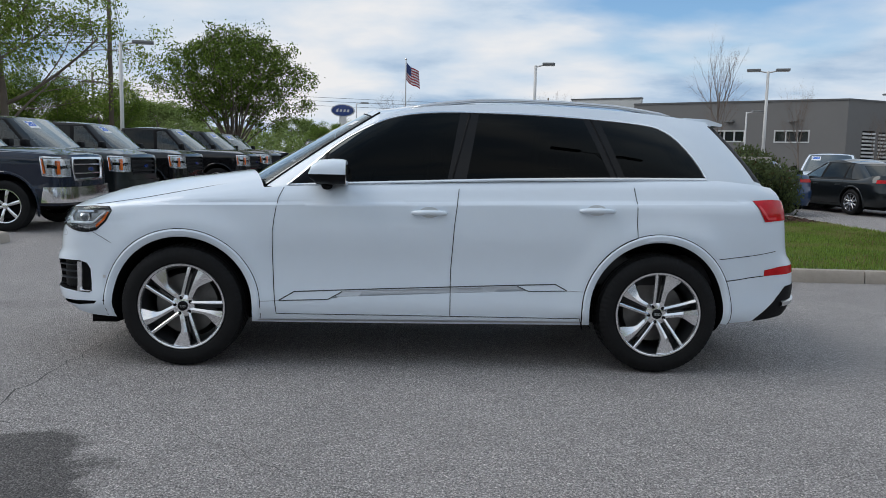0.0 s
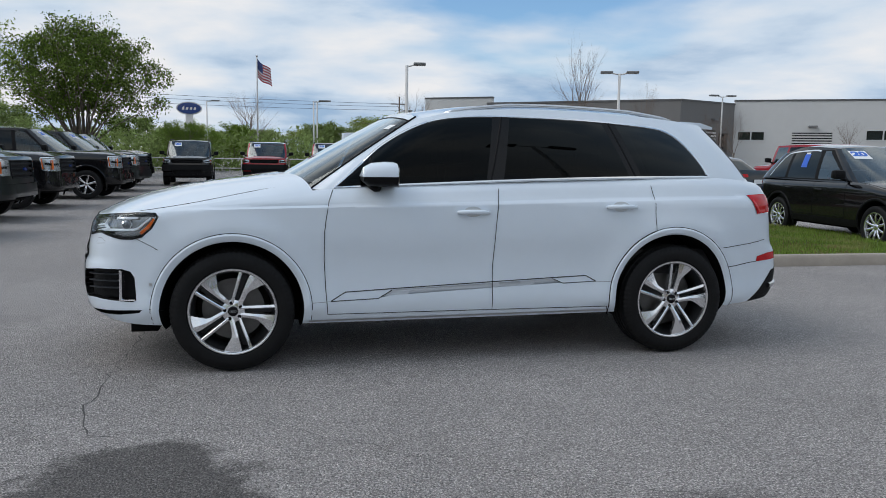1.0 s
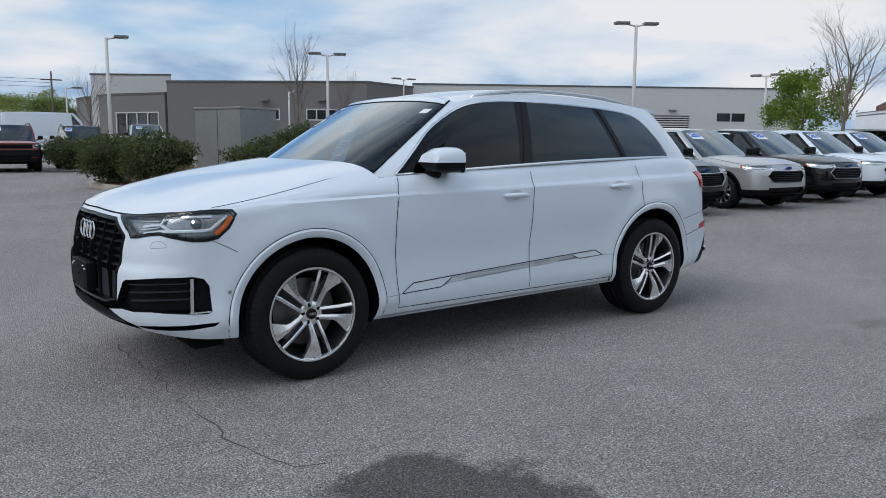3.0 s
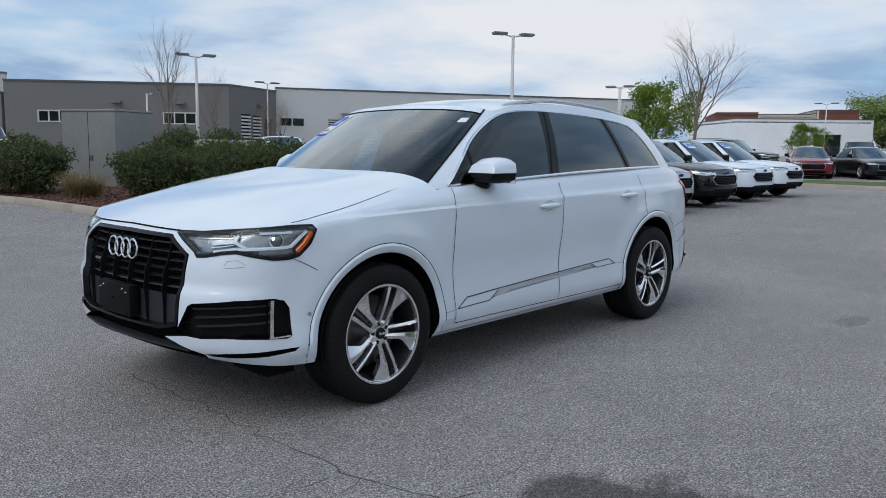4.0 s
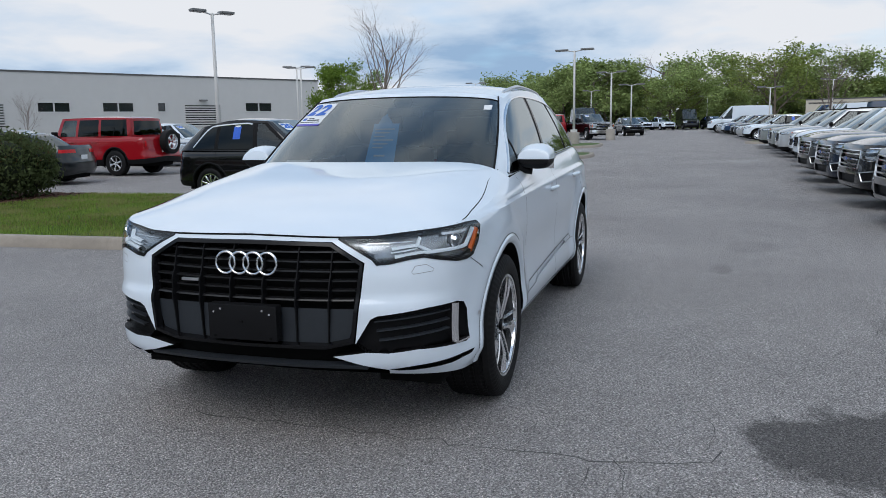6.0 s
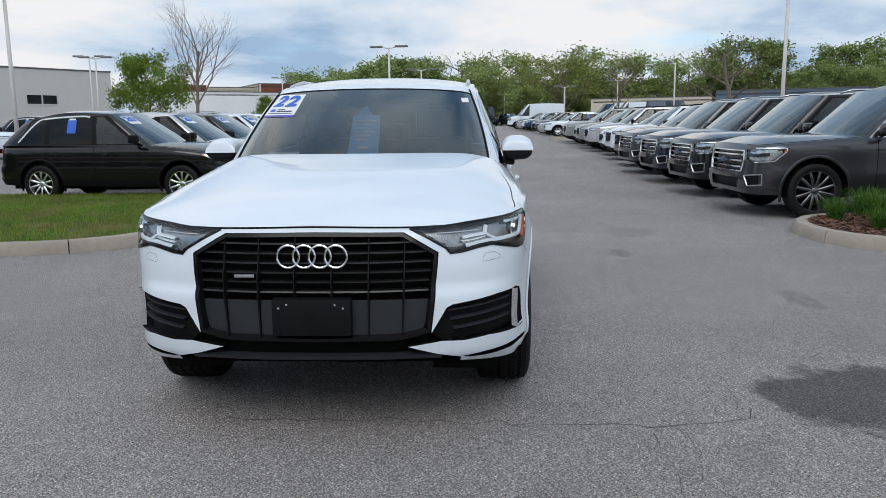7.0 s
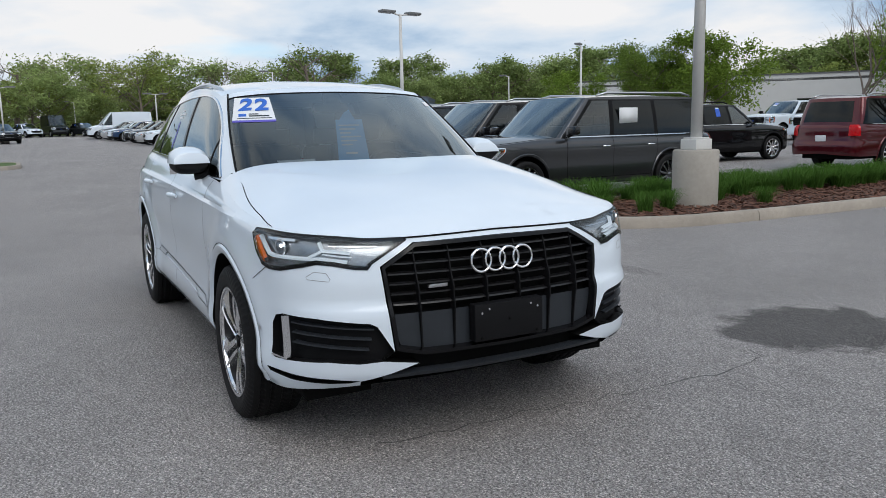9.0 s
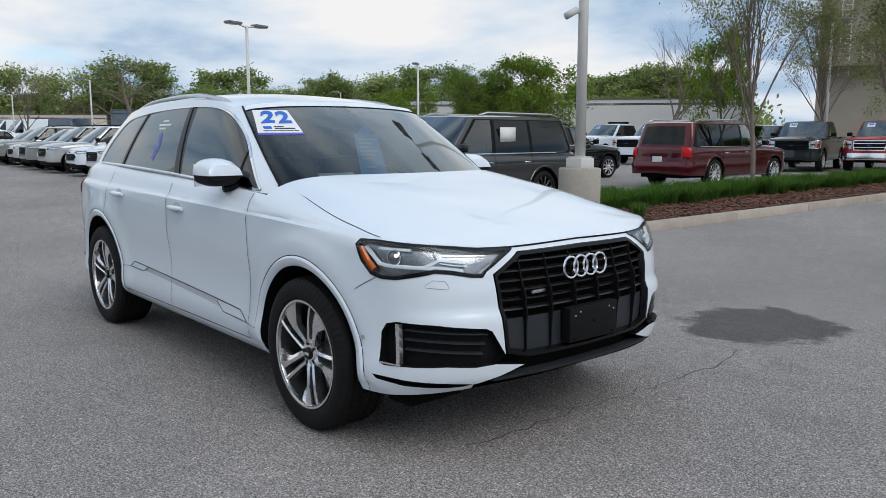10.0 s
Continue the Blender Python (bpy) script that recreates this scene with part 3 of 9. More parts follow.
ground()
GRASS_SOIL = material("lawn_soil", (0.075, 0.12, 0.03), rough=0.95, noise_scale=1.2, spread=0.3, bump=0.6, bump_scale=120, speck=0.25, speck_scale=90)
MULCH_SOIL = material("mulch_soil", (0.075, 0.04, 0.028), rough=0.95, noise_scale=1.5, spread=0.3, bump=0.7, bump_scale=90, speck=0.3, speck_scale=120)


def island(name, outline, fill, label, kerb_w=.17, kerb_h=.14, closed=True, joint=2.4, dome=0.06):
    """A raised bed with a concrete kerb of separate lengths round it."""
    pts = [Vector((*p, 0)) for p in outline]
    n = len(pts)
    inner = []
    for i in range(n):
        a, b = pts[i - 1], pts[(i + 1) % n]
        t = (b - a).normalized()
        inner.append(pts[i] + Vector((-t.y, t.x, 0)) * kerb_w)
    bm = bmesh.new()
    c = sum(inner, Vector()) / n
    top = [bm.verts.new((p.x, p.y, gz(p.x, p.y) + kerb_h - .012)) for p in inner]
    f = bm.faces.new(top)
    bmesh.ops.triangulate(bm, faces=[f])
    bmesh.ops.recalc_face_normals(bm, faces=bm.faces[:])
    if sum(q.normal.z for q in bm.faces) < 0:
        bmesh.ops.reverse_faces(bm, faces=bm.faces[:])
    bed = part(name, bm, fill, None, label, "structure")
    tagged(bed, category="ground")
    # kerb stones
    run, start, piece = 0.0, 0, []

    def stone(ids):
        b, prev = bmesh.new(), None
        L = len(ids)
        for k, i in enumerate(ids):
            o, q = pts[i % n], inner[i % n]
            z = gz(o.x, o.y)
            e = (q - o) * .12
            o2, q2 = o, q
            if k == 0 or k == L - 1:
                t = (pts[ids[1] % n] - pts[ids[0] % n]).normalized() if k == 0 else (pts[ids[-2] % n] - pts[ids[-1] % n]).normalized()
                o2, q2 = o + t * .006, q + t * .006
            row = [b.verts.new((o2.x, o2.y, z - .02)), b.verts.new((o2.x + e.x * .5, o2.y + e.y * .5, z + kerb_h - .035)), b.verts.new((o2.x + 2 * e.x, o2.y + 2 * e.y, z + kerb_h)),
                   b.verts.new((q2.x, q2.y, z + kerb_h)), b.verts.new((q2.x, q2.y, z - .02))]
            if prev:
                for j in range(4):
                    b.faces.new((prev[j], row[j], row[j + 1], prev[j + 1]))
            else:
                b.faces.new(row)
            prev = row
        b.faces.new(prev[::-1])
        bmesh.ops.recalc_face_normals(b, faces=b.faces[:])
        part("kerb_stone", b, KERB, bed)
    ids = [0]
    for i in range(1, n + 1 if closed else n):
        run += (pts[i % n] - pts[(i - 1) % n]).length
        ids.append(i)
        if run >= joint or i == n:
            stone(ids)
            ids, run = [i], 0.0
    if len(ids) > 1:
        stone(ids)
    return bed


def smooth_loop(ctrl, step=.45):
    """A closed rounded outline through corner points, at even steps; counter-clockwise."""
    P = [np.array(p, float) for p in ctrl]
    n, out = len(P), []
    for i in range(n):
        a, b, c, d = P[i - 1], P[i], P[(i + 1) % n], P[(i + 2) % n]
        m = max(2, int(np.hypot(*(c - b)) / step))
        k1, k2 = (c - a), (d - b)
        l = np.hypot(*(c - b))
        k1, k2 = k1 / (np.hypot(*k1) or 1) * l, k2 / (np.hypot(*k2) or 1) * l
        for j in range(m):
            t = j / m
            out.append((2 * t**3 - 3 * t**2 + 1) * b + (t**3 - 2 * t**2 + t) * k1 + (-2 * t**3 + 3 * t**2) * c + (t**3 - t**2) * k2)
    area = sum(out[i - 1][0] * out[i][1] - out[i][0] * out[i - 1][1] for i in range(len(out)))
    return out if area > 0 else out[::-1]


LAWN_EDGE = smooth_loop([(2.28, 20), (2.28, 14), (2.30, 9), (2.38, 5.2), (2.62, 3.85), (3.4, 3.16), (4.5, 3.02), (6.2, 2.98), (7.6, 3.02), (8.35, 3.35), (8.6, 4.3), (8.62, 7.0), (8.55, 10.0), (8.6, 13.2), (8.2, 16), (6.5, 20)])
MULCH_EDGE = smooth_loop([(2.36, -30), (2.36, -22), (2.34, -14), (2.30, -9), (2.30, -6.6), (2.45, -5.5), (2.95, -4.78), (3.7, -4.55), (4.45, -4.68), (5.0, -5.2), (5.15, -6.4), (5.2, -9), (5.3, -14), (5.4, -22), (5.4, -30)])
lawn_bed = island("lawn_bed", LAWN_EDGE, GRASS_SOIL, "raised lawn bed with concrete kerb")
mulch_bed = island("mulch_bed", MULCH_EDGE, MULCH_SOIL, "raised bark mulch bed with concrete kerb")

# ---- buildings ----
WALL_GREY = material("grey_wall_panel", (0.17, 0.165, 0.16), rough=0.8, noise_scale=.25, spread=0.05, bump=0.1, bump_scale=30)
WALL_WHITE = material("white_wall_panel", (0.56, 0.56, 0.55), rough=0.8, noise_scale=.2, spread=0.05, bump=0.1, bump_scale=30)
STORE_WHITE = material("store_white_wall", (0.80, 0.82, 0.84), rough=0.8, noise_scale=.3, spread=0.06, speck=.05, speck_scale=8)
BRICK = material("red_brick", (0.20, 0.07, 0.045), rough=0.85, noise_scale=.6, spread=0.15, speck=.15, speck_scale=9)
CREAM = material("cream_wall", (0.58, 0.53, 0.44), rough=0.85, noise_scale=.3, spread=0.06)
BLUE_WALL = material("blue_grey_cladding", (0.10, 0.14, 0.19), rough=0.6, noise_scale=.3, spread=0.06)
TOWER = material("tan_concrete_wall", (0.30, 0.27, 0.22), rough=0.9, noise_scale=.3, spread=0.1, bump=.2, bump_scale=12)
FRAME_LIGHT = material("window_frame_light", (0.55, 0.55, 0.54), rough=0.5, noise_scale=1, spread=0.04)
PANE_DARK = material("window_pane", (0.015, 0.02, 0.024), rough=0.06, noise_scale=.6, spread=0.3, spec=.8)
LOUVRE = material("louvre_white", (0.62, 0.62, 0.6), rough=0.6, noise_scale=1, spread=0.05)
# near-black colour paints the shade behind louvres and in the doorway; also panel gaps
SHADE_GAP = material("dark_gap_shade", (0.02, 0.02, 0.022), rough=0.9, noise_scale=2, spread=0.2)
ROOF_CAP = material("roof_cap_metal", (0.10, 0.10, 0.10), rough=0.5, noise_scale=1, spread=0.06)
GALV = material("galvanised_panel", (0.30, 0.31, 0.30), rough=0.45, metal=.5, noise_scale=.9, spread=0.14)


class Wall:
    """A straight wall from a to b with its openings set into it; u runs along it, z up; the outside is to the right of a to b."""

    def __init__(self, root, a, b, z0, h, mat, thick=.35, cap=True, holes=(), name="wall"):
        self.a, self.b = Vector((*a, 0)), Vector((*b, 0))
        self.t = (self.b - self.a).normalized()
        self.n = Vector((self.t.y, -self.t.x, 0))
        self.len, self.root, self.z0 = (self.b - self.a).length, root, z0
        us = sorted({0.0, self.len, *[h_[0] for h_ in holes], *[h_[2] for h_ in holes]})
        zs = sorted({0.0, h, *[h_[1] for h_ in holes], *[h_[3] for h_ in holes]})
        bm = bmesh.new()
        grid = {}

        def v(u, z, d):
            k = (u, z, d)
            if k not in grid:
                grid[k] = bm.verts.new(self.at(u, z, -d))
            return grid[k]
        solid = {}
        for i in range(len(us) - 1):
            for j in range(len(zs) - 1):
                cu, cz = (us[i] + us[i + 1]) / 2, (zs[j] + zs[j + 1]) / 2
                solid[i, j] = not any(p[0] < cu < p[2] and p[1] < cz < p[3] for p in holes)
        for (i, j), s in solid.items():
            if not s:
                continue
            for d, flip in ((0, False), (thick, True)):
                q = [v(us[i], zs[j], d), v(us[i + 1], zs[j], d), v(us[i + 1], zs[j + 1], d), v(us[i], zs[j + 1], d)]
                bm.faces.new(q[::-1] if flip else q)
            for di, dj, e in ((-1, 0, (0, 0, 0, 1)), (1, 0, (1, 1, 1, 0)), (0, -1, (1, 0, 0, 0)), (0, 1, (0, 1, 1, 1))):
                if not solid.get((i + di, j + dj), False):
                    p, q = (us[i + e[0]], zs[j + e[1]]), (us[i + e[2]], zs[j + e[3]])
                    bm.faces.new((v(*p, 0), v(*q, 0), v(*q, thick), v(*p, thick)))
        bmesh.ops.recalc_face_normals(bm, faces=bm.faces[:])
        self.ob = part(name, bm, mat, root, smooth=0)
        if cap:
            c = bmesh.new()
            self.slab(c, -.03, self.len + .03, h, h + .12, .05, -thick - .05)
            part("roof_edge", c, ROOF_CAP, root, smooth=0)
        for i in range(1, int(self.len / 6)):
            pass

    def at(self, u, z, out=0.0):
        p = self.a + self.t * u + self.n * out
        return Vector((p.x, p.y, self.z0 + z))

    def slab(self, bm, u0, u1, z0, z1, o1, o0):
        vs = [bm.verts.new(self.at(u, z, o)) for u in (u0, u1) for z in (z0, z1) for o in (o0, o1)]
        fs = [bm.faces.new([vs[i] for i in q]) for q in ((0, 1, 3, 2), (4, 6, 7, 5), (0, 4, 5, 1), (2, 3, 7, 6), (0, 2, 6, 4), (1, 5, 7, 3))]
        bmesh.ops.recalc_face_normals(bm, faces=fs)
        return bm

    def window(self, u0, z0, u1, z1, lights=2, frame=.09):
        w = new("window")
        w.parent = self.root
        tagged(w, "dark window with a light metal frame")
        b = bmesh.new()
        self.slab(b, u0, u1, z0, z0 + frame, .03, -.1)
        self.slab(b, u0, u1, z1 - frame, z1, .03, -.1)
        for i in range(lights + 1):
            u = u0 + (u1 - u0 - frame) * i / lights
            self.slab(b, u, u + frame, z0 + frame, z1 - frame, .028, -.1)
        part("window_frame", b, FRAME_LIGHT, w, smooth=0)
        for i in range(lights):
            a, c = u0 + (u1 - u0) * i / lights, u0 + (u1 - u0) * (i + 1) / lights
            b = bmesh.new()
            self.slab(b, a, c, z0, z1, -.06, -.09)
            part("pane", b, PANE_DARK, w, smooth=0)

    def louvre(self, u0, z0, u1, z1, n=9):
        w = new("louvre")
        w.parent = self.root
        tagged(w, "white horizontal louvre vent")
        b = bmesh.new()
        self.slab(b, u0, u1, z0, z1, -.2, -.25)
        part("backing", b, SHADE_GAP, w, smooth=0)
        for i in range(n):
            z = z0 + (z1 - z0) * i / n
            b = bmesh.new()
            self.slab(b, u0, u1, z, z + (z1 - z0) / n * .5, .05, -.12)
            part("slat", b, LOUVRE, w, smooth=0)

    def lamp(self, u, z):
        b = bmesh.new()
        self.slab(b, u - .3, u + .3, z, z + .12, .35, 0)
        part("wall_lamp", b, POLE_DARK, self.root, smooth=0)


def roof_slab(root, corners, z, mat=ROOF_CAP):
    b = bmesh.new()
    lo, hi = [b.verts.new((x, y, z - .2)) for x, y in corners], [b.verts.new((x, y, z)) for x, y in corners]
    b.faces.new(lo[::-1])
    b.faces.new(hi)
    n = len(corners)
    for i in range(n):
        b.faces.new((lo[i], lo[(i + 1) % n], hi[(i + 1) % n], hi[i]))
    bmesh.ops.recalc_face_normals(b, faces=b.faces[:])
    part("roof", b, mat, root, smooth=0)


def service_building():
    """The dealership's grey and white workshop."""
    root = thing("service_building", pose(0, 0, 0), "long grey and white workshop building behind the lot", "building")
    g0 = .2
    W0, G, J, E = (15.7, 55.11), (27.3, 45.7), (33.2, 48.3), (62.2, 31.7)
    holes1 = [(2.1, 2.6, 4.25, 3.44), (6.24, 2.6, 8.45, 3.44), (10.4, 2.58, 12.7, 3.44)]
    w1 = Wall(root, W0, G, g0, 5.36, WALL_GREY, holes=holes1)
    for h in holes1:
        w1.window(*h, lights=3)
    w1.lamp(7.35, 4.0)
    w1.lamp(11.6, 4.0)
    holes2 = [(1.5, .7, 2.75, 3.45), (3.1, .7, 4.2, 3.4), (4.6, .3, 5.75, 3.2)]
    w2 = Wall(root, G, J, g0, 5.36, WALL_GREY, holes=holes2)
    w2.louvre(*holes2[0], n=11)
    w2.louvre(*holes2[1], n=11)
    # dark sheet that stands in for the shade inside the opening
    b = bmesh.new()
    w2.slab(b, 4.6, 5.75, .3, 3.2, -.28, -.34)
    part("doorway", b, SHADE_GAP, root, smooth=0)
    w2.lamp(3.9, 4.1)
    holes3 = [(.25, 2.67, 2.26, 3.43), (4.12, 1.62, 6.86, 3.32), (9.01, 2.72, 11.39, 3.54), (13.65, 2.74, 16.15, 3.57), (17.97, 2.76, 18.74, 3.6), (20.33, 1.64, 23.46, 3.36), (25.77, 2.8, 28.48, 3.67)]
    w3 = Wall(root, J, E, g0, 5.62, WALL_WHITE, holes=holes3)
    for i in (0, 2, 3, 6):
        w3.window(*holes3[i], lights=2)
    w3.window(*holes3[4], lights=1)
    for i in (1, 5):
        w3.louvre(*holes3[i])
        w3.lamp((holes3[i][0] + holes3[i][2]) / 2, 3.7)
    back = (79.4, 49.7)
    Wall(root, E, back, g0, 5.62, WALL_WHITE)
    Wall(root, back, (33.2, 79), g0, 5.62, WALL_WHITE)
    # low glazed front and white fin at the west end
    A0, A1 = (12.9, 60.2), (15.55, 55.25)
    holes4 = [(.6, 1.3, 5.0, 3.2)]
    w4 = Wall(root, A0, A1, g0, 4.5, WALL_GREY, holes=holes4)
    w4.window(*holes4[0], lights=4)
    Wall(root, (12.3, 63.2), (17.4, 59.6), g0, 6.2, WALL_WHITE, name="wall")
    Wall(root, (33.2, 79), (12.4, 69.0), g0, 4.5, WALL_GREY)
    Wall(root, (12.4, 69.0), A0, g0, 4.5, WALL_GREY)
    roof_slab(root, [(15.9, 55.7), (27.3, 46.2), (33.2, 48.8), (62.0, 32.3), (79, 49.7), (33.2, 78.5)], g0 + 5.0)
    return root


service_building()


def plain_building(name, label, corners, h, mats, wins=(), z0=.5):
    """A closed block of walls with a roof; wins: (wall index, u0, z0, u1, z1, lights)."""
    root = thing(name, pose(0, 0, 0), label, "building")
    n = len(corners)
    for i in range(n):
        holes = [w[1:5] for w in wins if w[0] == i]
        w = Wall(root, corners[i], corners[(i + 1) % n], z0, h, mats[i % len(mats)], holes=holes)
        for q in wins:
            if q[0] == i:
                w.window(*q[1:5], lights=q[5])
    roof_slab(root, corners, z0 + h - .3)
    return root


# corners run so that the outside lies to the right of each wall
plain_building("store_building", "white store building with a flat roof", [(106.5, 41.5), (118.6, 27.0), (136, 43), (124, 57)], 5.4, [STORE_WHITE], [(0, 10.8, .2, 14.6, 3.4, 1)])
plain_building("brick_building", "brick and cream building behind the store", [(119, 50), (122, 44.5), (140, 54), (137, 60)], 6.9, [BRICK], [(0, 1.2, 1.6, 2.2, 2.7, 1), (0, 1.2, 4.4, 2.2, 5.5, 1), (0, 3.6, 4.4, 4.6, 5.5, 1)])
plain_building("brick_building", "brick and cream building behind the store", [(121, 44), (125, 37.5), (143, 48), (139, 54)], 6.6, [CREAM])
plain_building("brick_building", "brick building with a stepped roofline", [(126.0, 37), (129.2, 31.8), (146, 40), (142, 46)], 7.3, [BRICK, CREAM])
plain_building("low_building", "low cream workshop with dark windows", [(104.5, -15.0), (96.5, -29.0), (112, -38), (120, -24)], 3.6, [CREAM],
               [(0, 2.0, .9, 3.0, 2.4, 1), (0, 5.0, .9, 6.0, 2.4, 1), (0, 8.0, .9, 9.0, 2.4, 1), (0, 11.5, .3, 13.8, 2.6, 1)])
plain_building("low_building", "blue grey metal-clad workshop", [(96.2, -29.4), (87.5, -44.0), (103, -53), (111.7, -38.4)], 4.2, [BLUE_WALL])
plain_building("low_building", "long pale block building under trees", [(56.5, -43.0), (31.5, -63.5), (40, -74), (65, -53.5)], 4.3, [WALL_WHITE, CREAM], [(0, 6, .2, 10, 2.9, 2), (0, 20, .8, 22, 2.4, 1)])


def tower():
    root = thing("tower_building", pose(0, 0, 0), "tall tan concrete building with a ladder", "building")
    c = [(20.3, -51.6), (3.0, -58.5), (9, -74), (26.3, -67.1)]
    for i in range(4):
        w = Wall(root, c[i], c[(i + 1) % 4], .45, 14.0, TOWER)
        if i == 0:
            b = bmesh.new()
            w.slab(b, -.2, 3.0, 5.6, 5.9, 1.4, 0)
            w.slab(b, 2.9, 18, 5.6, 6.2, .5, 0)
            part("ledge", b, TOWER, root, smooth=0)
            lad = new("ladder")
            lad.parent = root
            tagged(lad, "white metal wall ladder")
            for u in (1.25, 1.85):
                b = bmesh.new()
                w.slab(b, u, u + .07, 5.0, 11.5, .45, .38)
                part("ladder_rail", b, FRAME_LIGHT, lad, smooth=0)
            for k in range(20):
                b = bmesh.new()
                w.slab(b, 1.32, 1.85, 5.2 + .31 * k, 5.25 + .31 * k, .44, .40)
                part("rung", b, FRAME_LIGHT, lad, smooth=0)
            for k in range(5):
                b = bmesh.new()
                w.slab(b, 2.6 + .7 * k, 2.66 + .7 * k, 6.0, 7.1, .45, .4)
                w.slab(b, 2.6 + .7 * k, 3.3 + .7 * k, 7.04, 7.1, .45, .4)
                part("railing", b, FRAME_LIGHT, root, smooth=0)
    roof_slab(root, c, 14.2)


tower()


def enclosure():
    """A galvanised equipment enclosure behind the hedge, and a low concrete wall."""
    root = thing("equipment_enclosure", pose(6.3, 19.1, gz(6.3, 19.1), 0, 0, 25), "grey galvanised equipment enclosure behind the hedge", "enclosure")
    b = bmesh.new()
    box(b, -.825, .825, -.925, .925, 0, 2.24, bevel=.012)
    part("body", b, GALV, root, smooth=0)
    b = bmesh.new()
    box(b, -.85, .85, -.95, .95, 2.24, 2.3, bevel=.01)
    part("lid", b, GALV, root, smooth=0)
    b = bmesh.new()
    box(b, -.832, -.824, -.006, .006, .05, 2.22)
    part("panel_seam", b, SHADE_GAP, root, smooth=0)
    b = bmesh.new()
    box(b, -.86, -.825, -.12, -.04, .85, 1.0, bevel=.01)
    part("latch", b, ROOF_CAP, root, smooth=0)
    lw = thing("low_wall", pose(8.4, 15.9, gz(8.4, 15.9), 0, 0, -36), "low grey concrete wall behind the hedge", "wall", kind="structure")
    b = bmesh.new()
    box(b, -1.0, 1.0, -.2, .2, 0, 1.5, bevel=.02)
    part("wall_body", b, CONCRETE, lw, smooth=0)


enclosure()

# ---- the white car ----
WB = 1.497                                     # half the wheelbase


def wheel_meshes(R, rim_r, width, spokes=5, style="double", tread=True, n=56):
    """Tyre, rim and spokes round the y axis; the outer face looks towards -y."""
    h = width / 2
    tyre = [(rim_r, -h * 0.86), (rim_r + 0.012, -h * 0.97), (rim_r + (R - rim_r) * 0.45, -h * 1.04), (R - 0.028, -h * 0.97), (R - 0.008, -h * 0.86)]
    if tread:
        for k in (-0.56, -0.2, 0.2, 0.56):
            tyre += [(R, h * (k - 0.1)), (R - 0.009, h * (k - 0.05)), (R - 0.009, h * (k + 0.05)), (R, h * (k + 0.1))]
    tyre += [(R - 0.008, h * 0.86), (R - 0.028, h * 0.97), (rim_r + (R - rim_r) * 0.45, h * 1.04), (rim_r, h * 0.86)]
    out = {"tyre": lathe(tyre, 280 if tread else n)}
    if tread:
        # cross grooves that cut the tread and its shoulders into blocks
        for v in out["tyre"].verts:
            r = math.hypot(v.co.x, v.co.z)
            if r > R - 0.03 and round(math.atan2(v.co.z, v.co.x) / (2 * math.pi / 280) + 60 * v.co.y) % 4 == 0:
                k = (r - 0.005) / r
                v.co.x, v.co.z = v.co.x * k, v.co.z * k
                v.co.y *= 0.985
    out["rim"] = lathe([(rim_r + 0.006, -h * 0.9), (rim_r + 0.002, -h * 0.95), (rim_r - 0.012, -h * 0.93), (rim_r - 0.02, -h * 0.7), (rim_r - 0.035, -h * 0.3), (rim_r - 0.03, h * 0.8), (rim_r, h * 0.88)], n)
    disc = lathe([(0.0, -0.005), (0.06, -0.02), (0.075, -0.004), (rim_r * 0.72, -0.004), (rim_r * 0.72, 0.02), (rim_r - 0.04, 0.06)], 36)
    out["brake_disc"] = disc
    return out


def spoke_bar(r0, r1, w0, w1, y0, y1, t, ang, lean, fat=0.5):
    """One spoke from radius r0 to r1, leaning sideways, as a faceted bar."""
    bm = bmesh.new()
    d, s = Vector((math.cos(ang), 0, math.sin(ang))), Vector((-math.sin(ang), 0, math.cos(ang)))
    rows = []
    for i in range(6):
        k = i / 5
        r, w, y = r0 + (r1 - r0) * k, w0 + (w1 - w0) * k, y0 + (y1 - y0) * k - 0.012 * math.sin(math.pi * k)
        c = d * r + s * lean * k
        rows.append([bm.verts.new(c + s * a + Vector((0, y + b, 0))) for a, b in
                     ((-w, t), (-w, 0.006), (-w * fat, 0), (w * fat, 0), (w, 0.006), (w, t))])
    for a, b in zip(rows, rows[1:]):
        for j in range(6):
            bm.faces.new((a[j], a[(j + 1) % 6], b[(j + 1) % 6], b[j]))
    bm.faces.new(rows[0])
    bm.faces.new(rows[-1])
    bmesh.ops.recalc_face_normals(bm, faces=bm.faces[:])
    return bm


# stations of a spoke: radius, edge at the pair's gap, ridge, far edge, how far the far edge falls back
WIDE_SPOKE = [(.040, -.010, -.020, -.034, .004), (.090, -.012, -.025, -.040, .006), (.140, -.014, -.029, -.046, .009), (.165, -.015, -.032, -.056, .011), (.210, -.017, -.044, -.090, .014), (.256, -.020, -.058, -.126, .015)]
THIN_SPOKE = [(.040, .014, .021, .031, .005), (.090, .017, .023, .035, .006), (.140, .020, .026, .039, .006), (.185, .023, .029, .042, .006), (.220, .025, .031, .045, .006), (.256, .027, .033, .048, .006)]


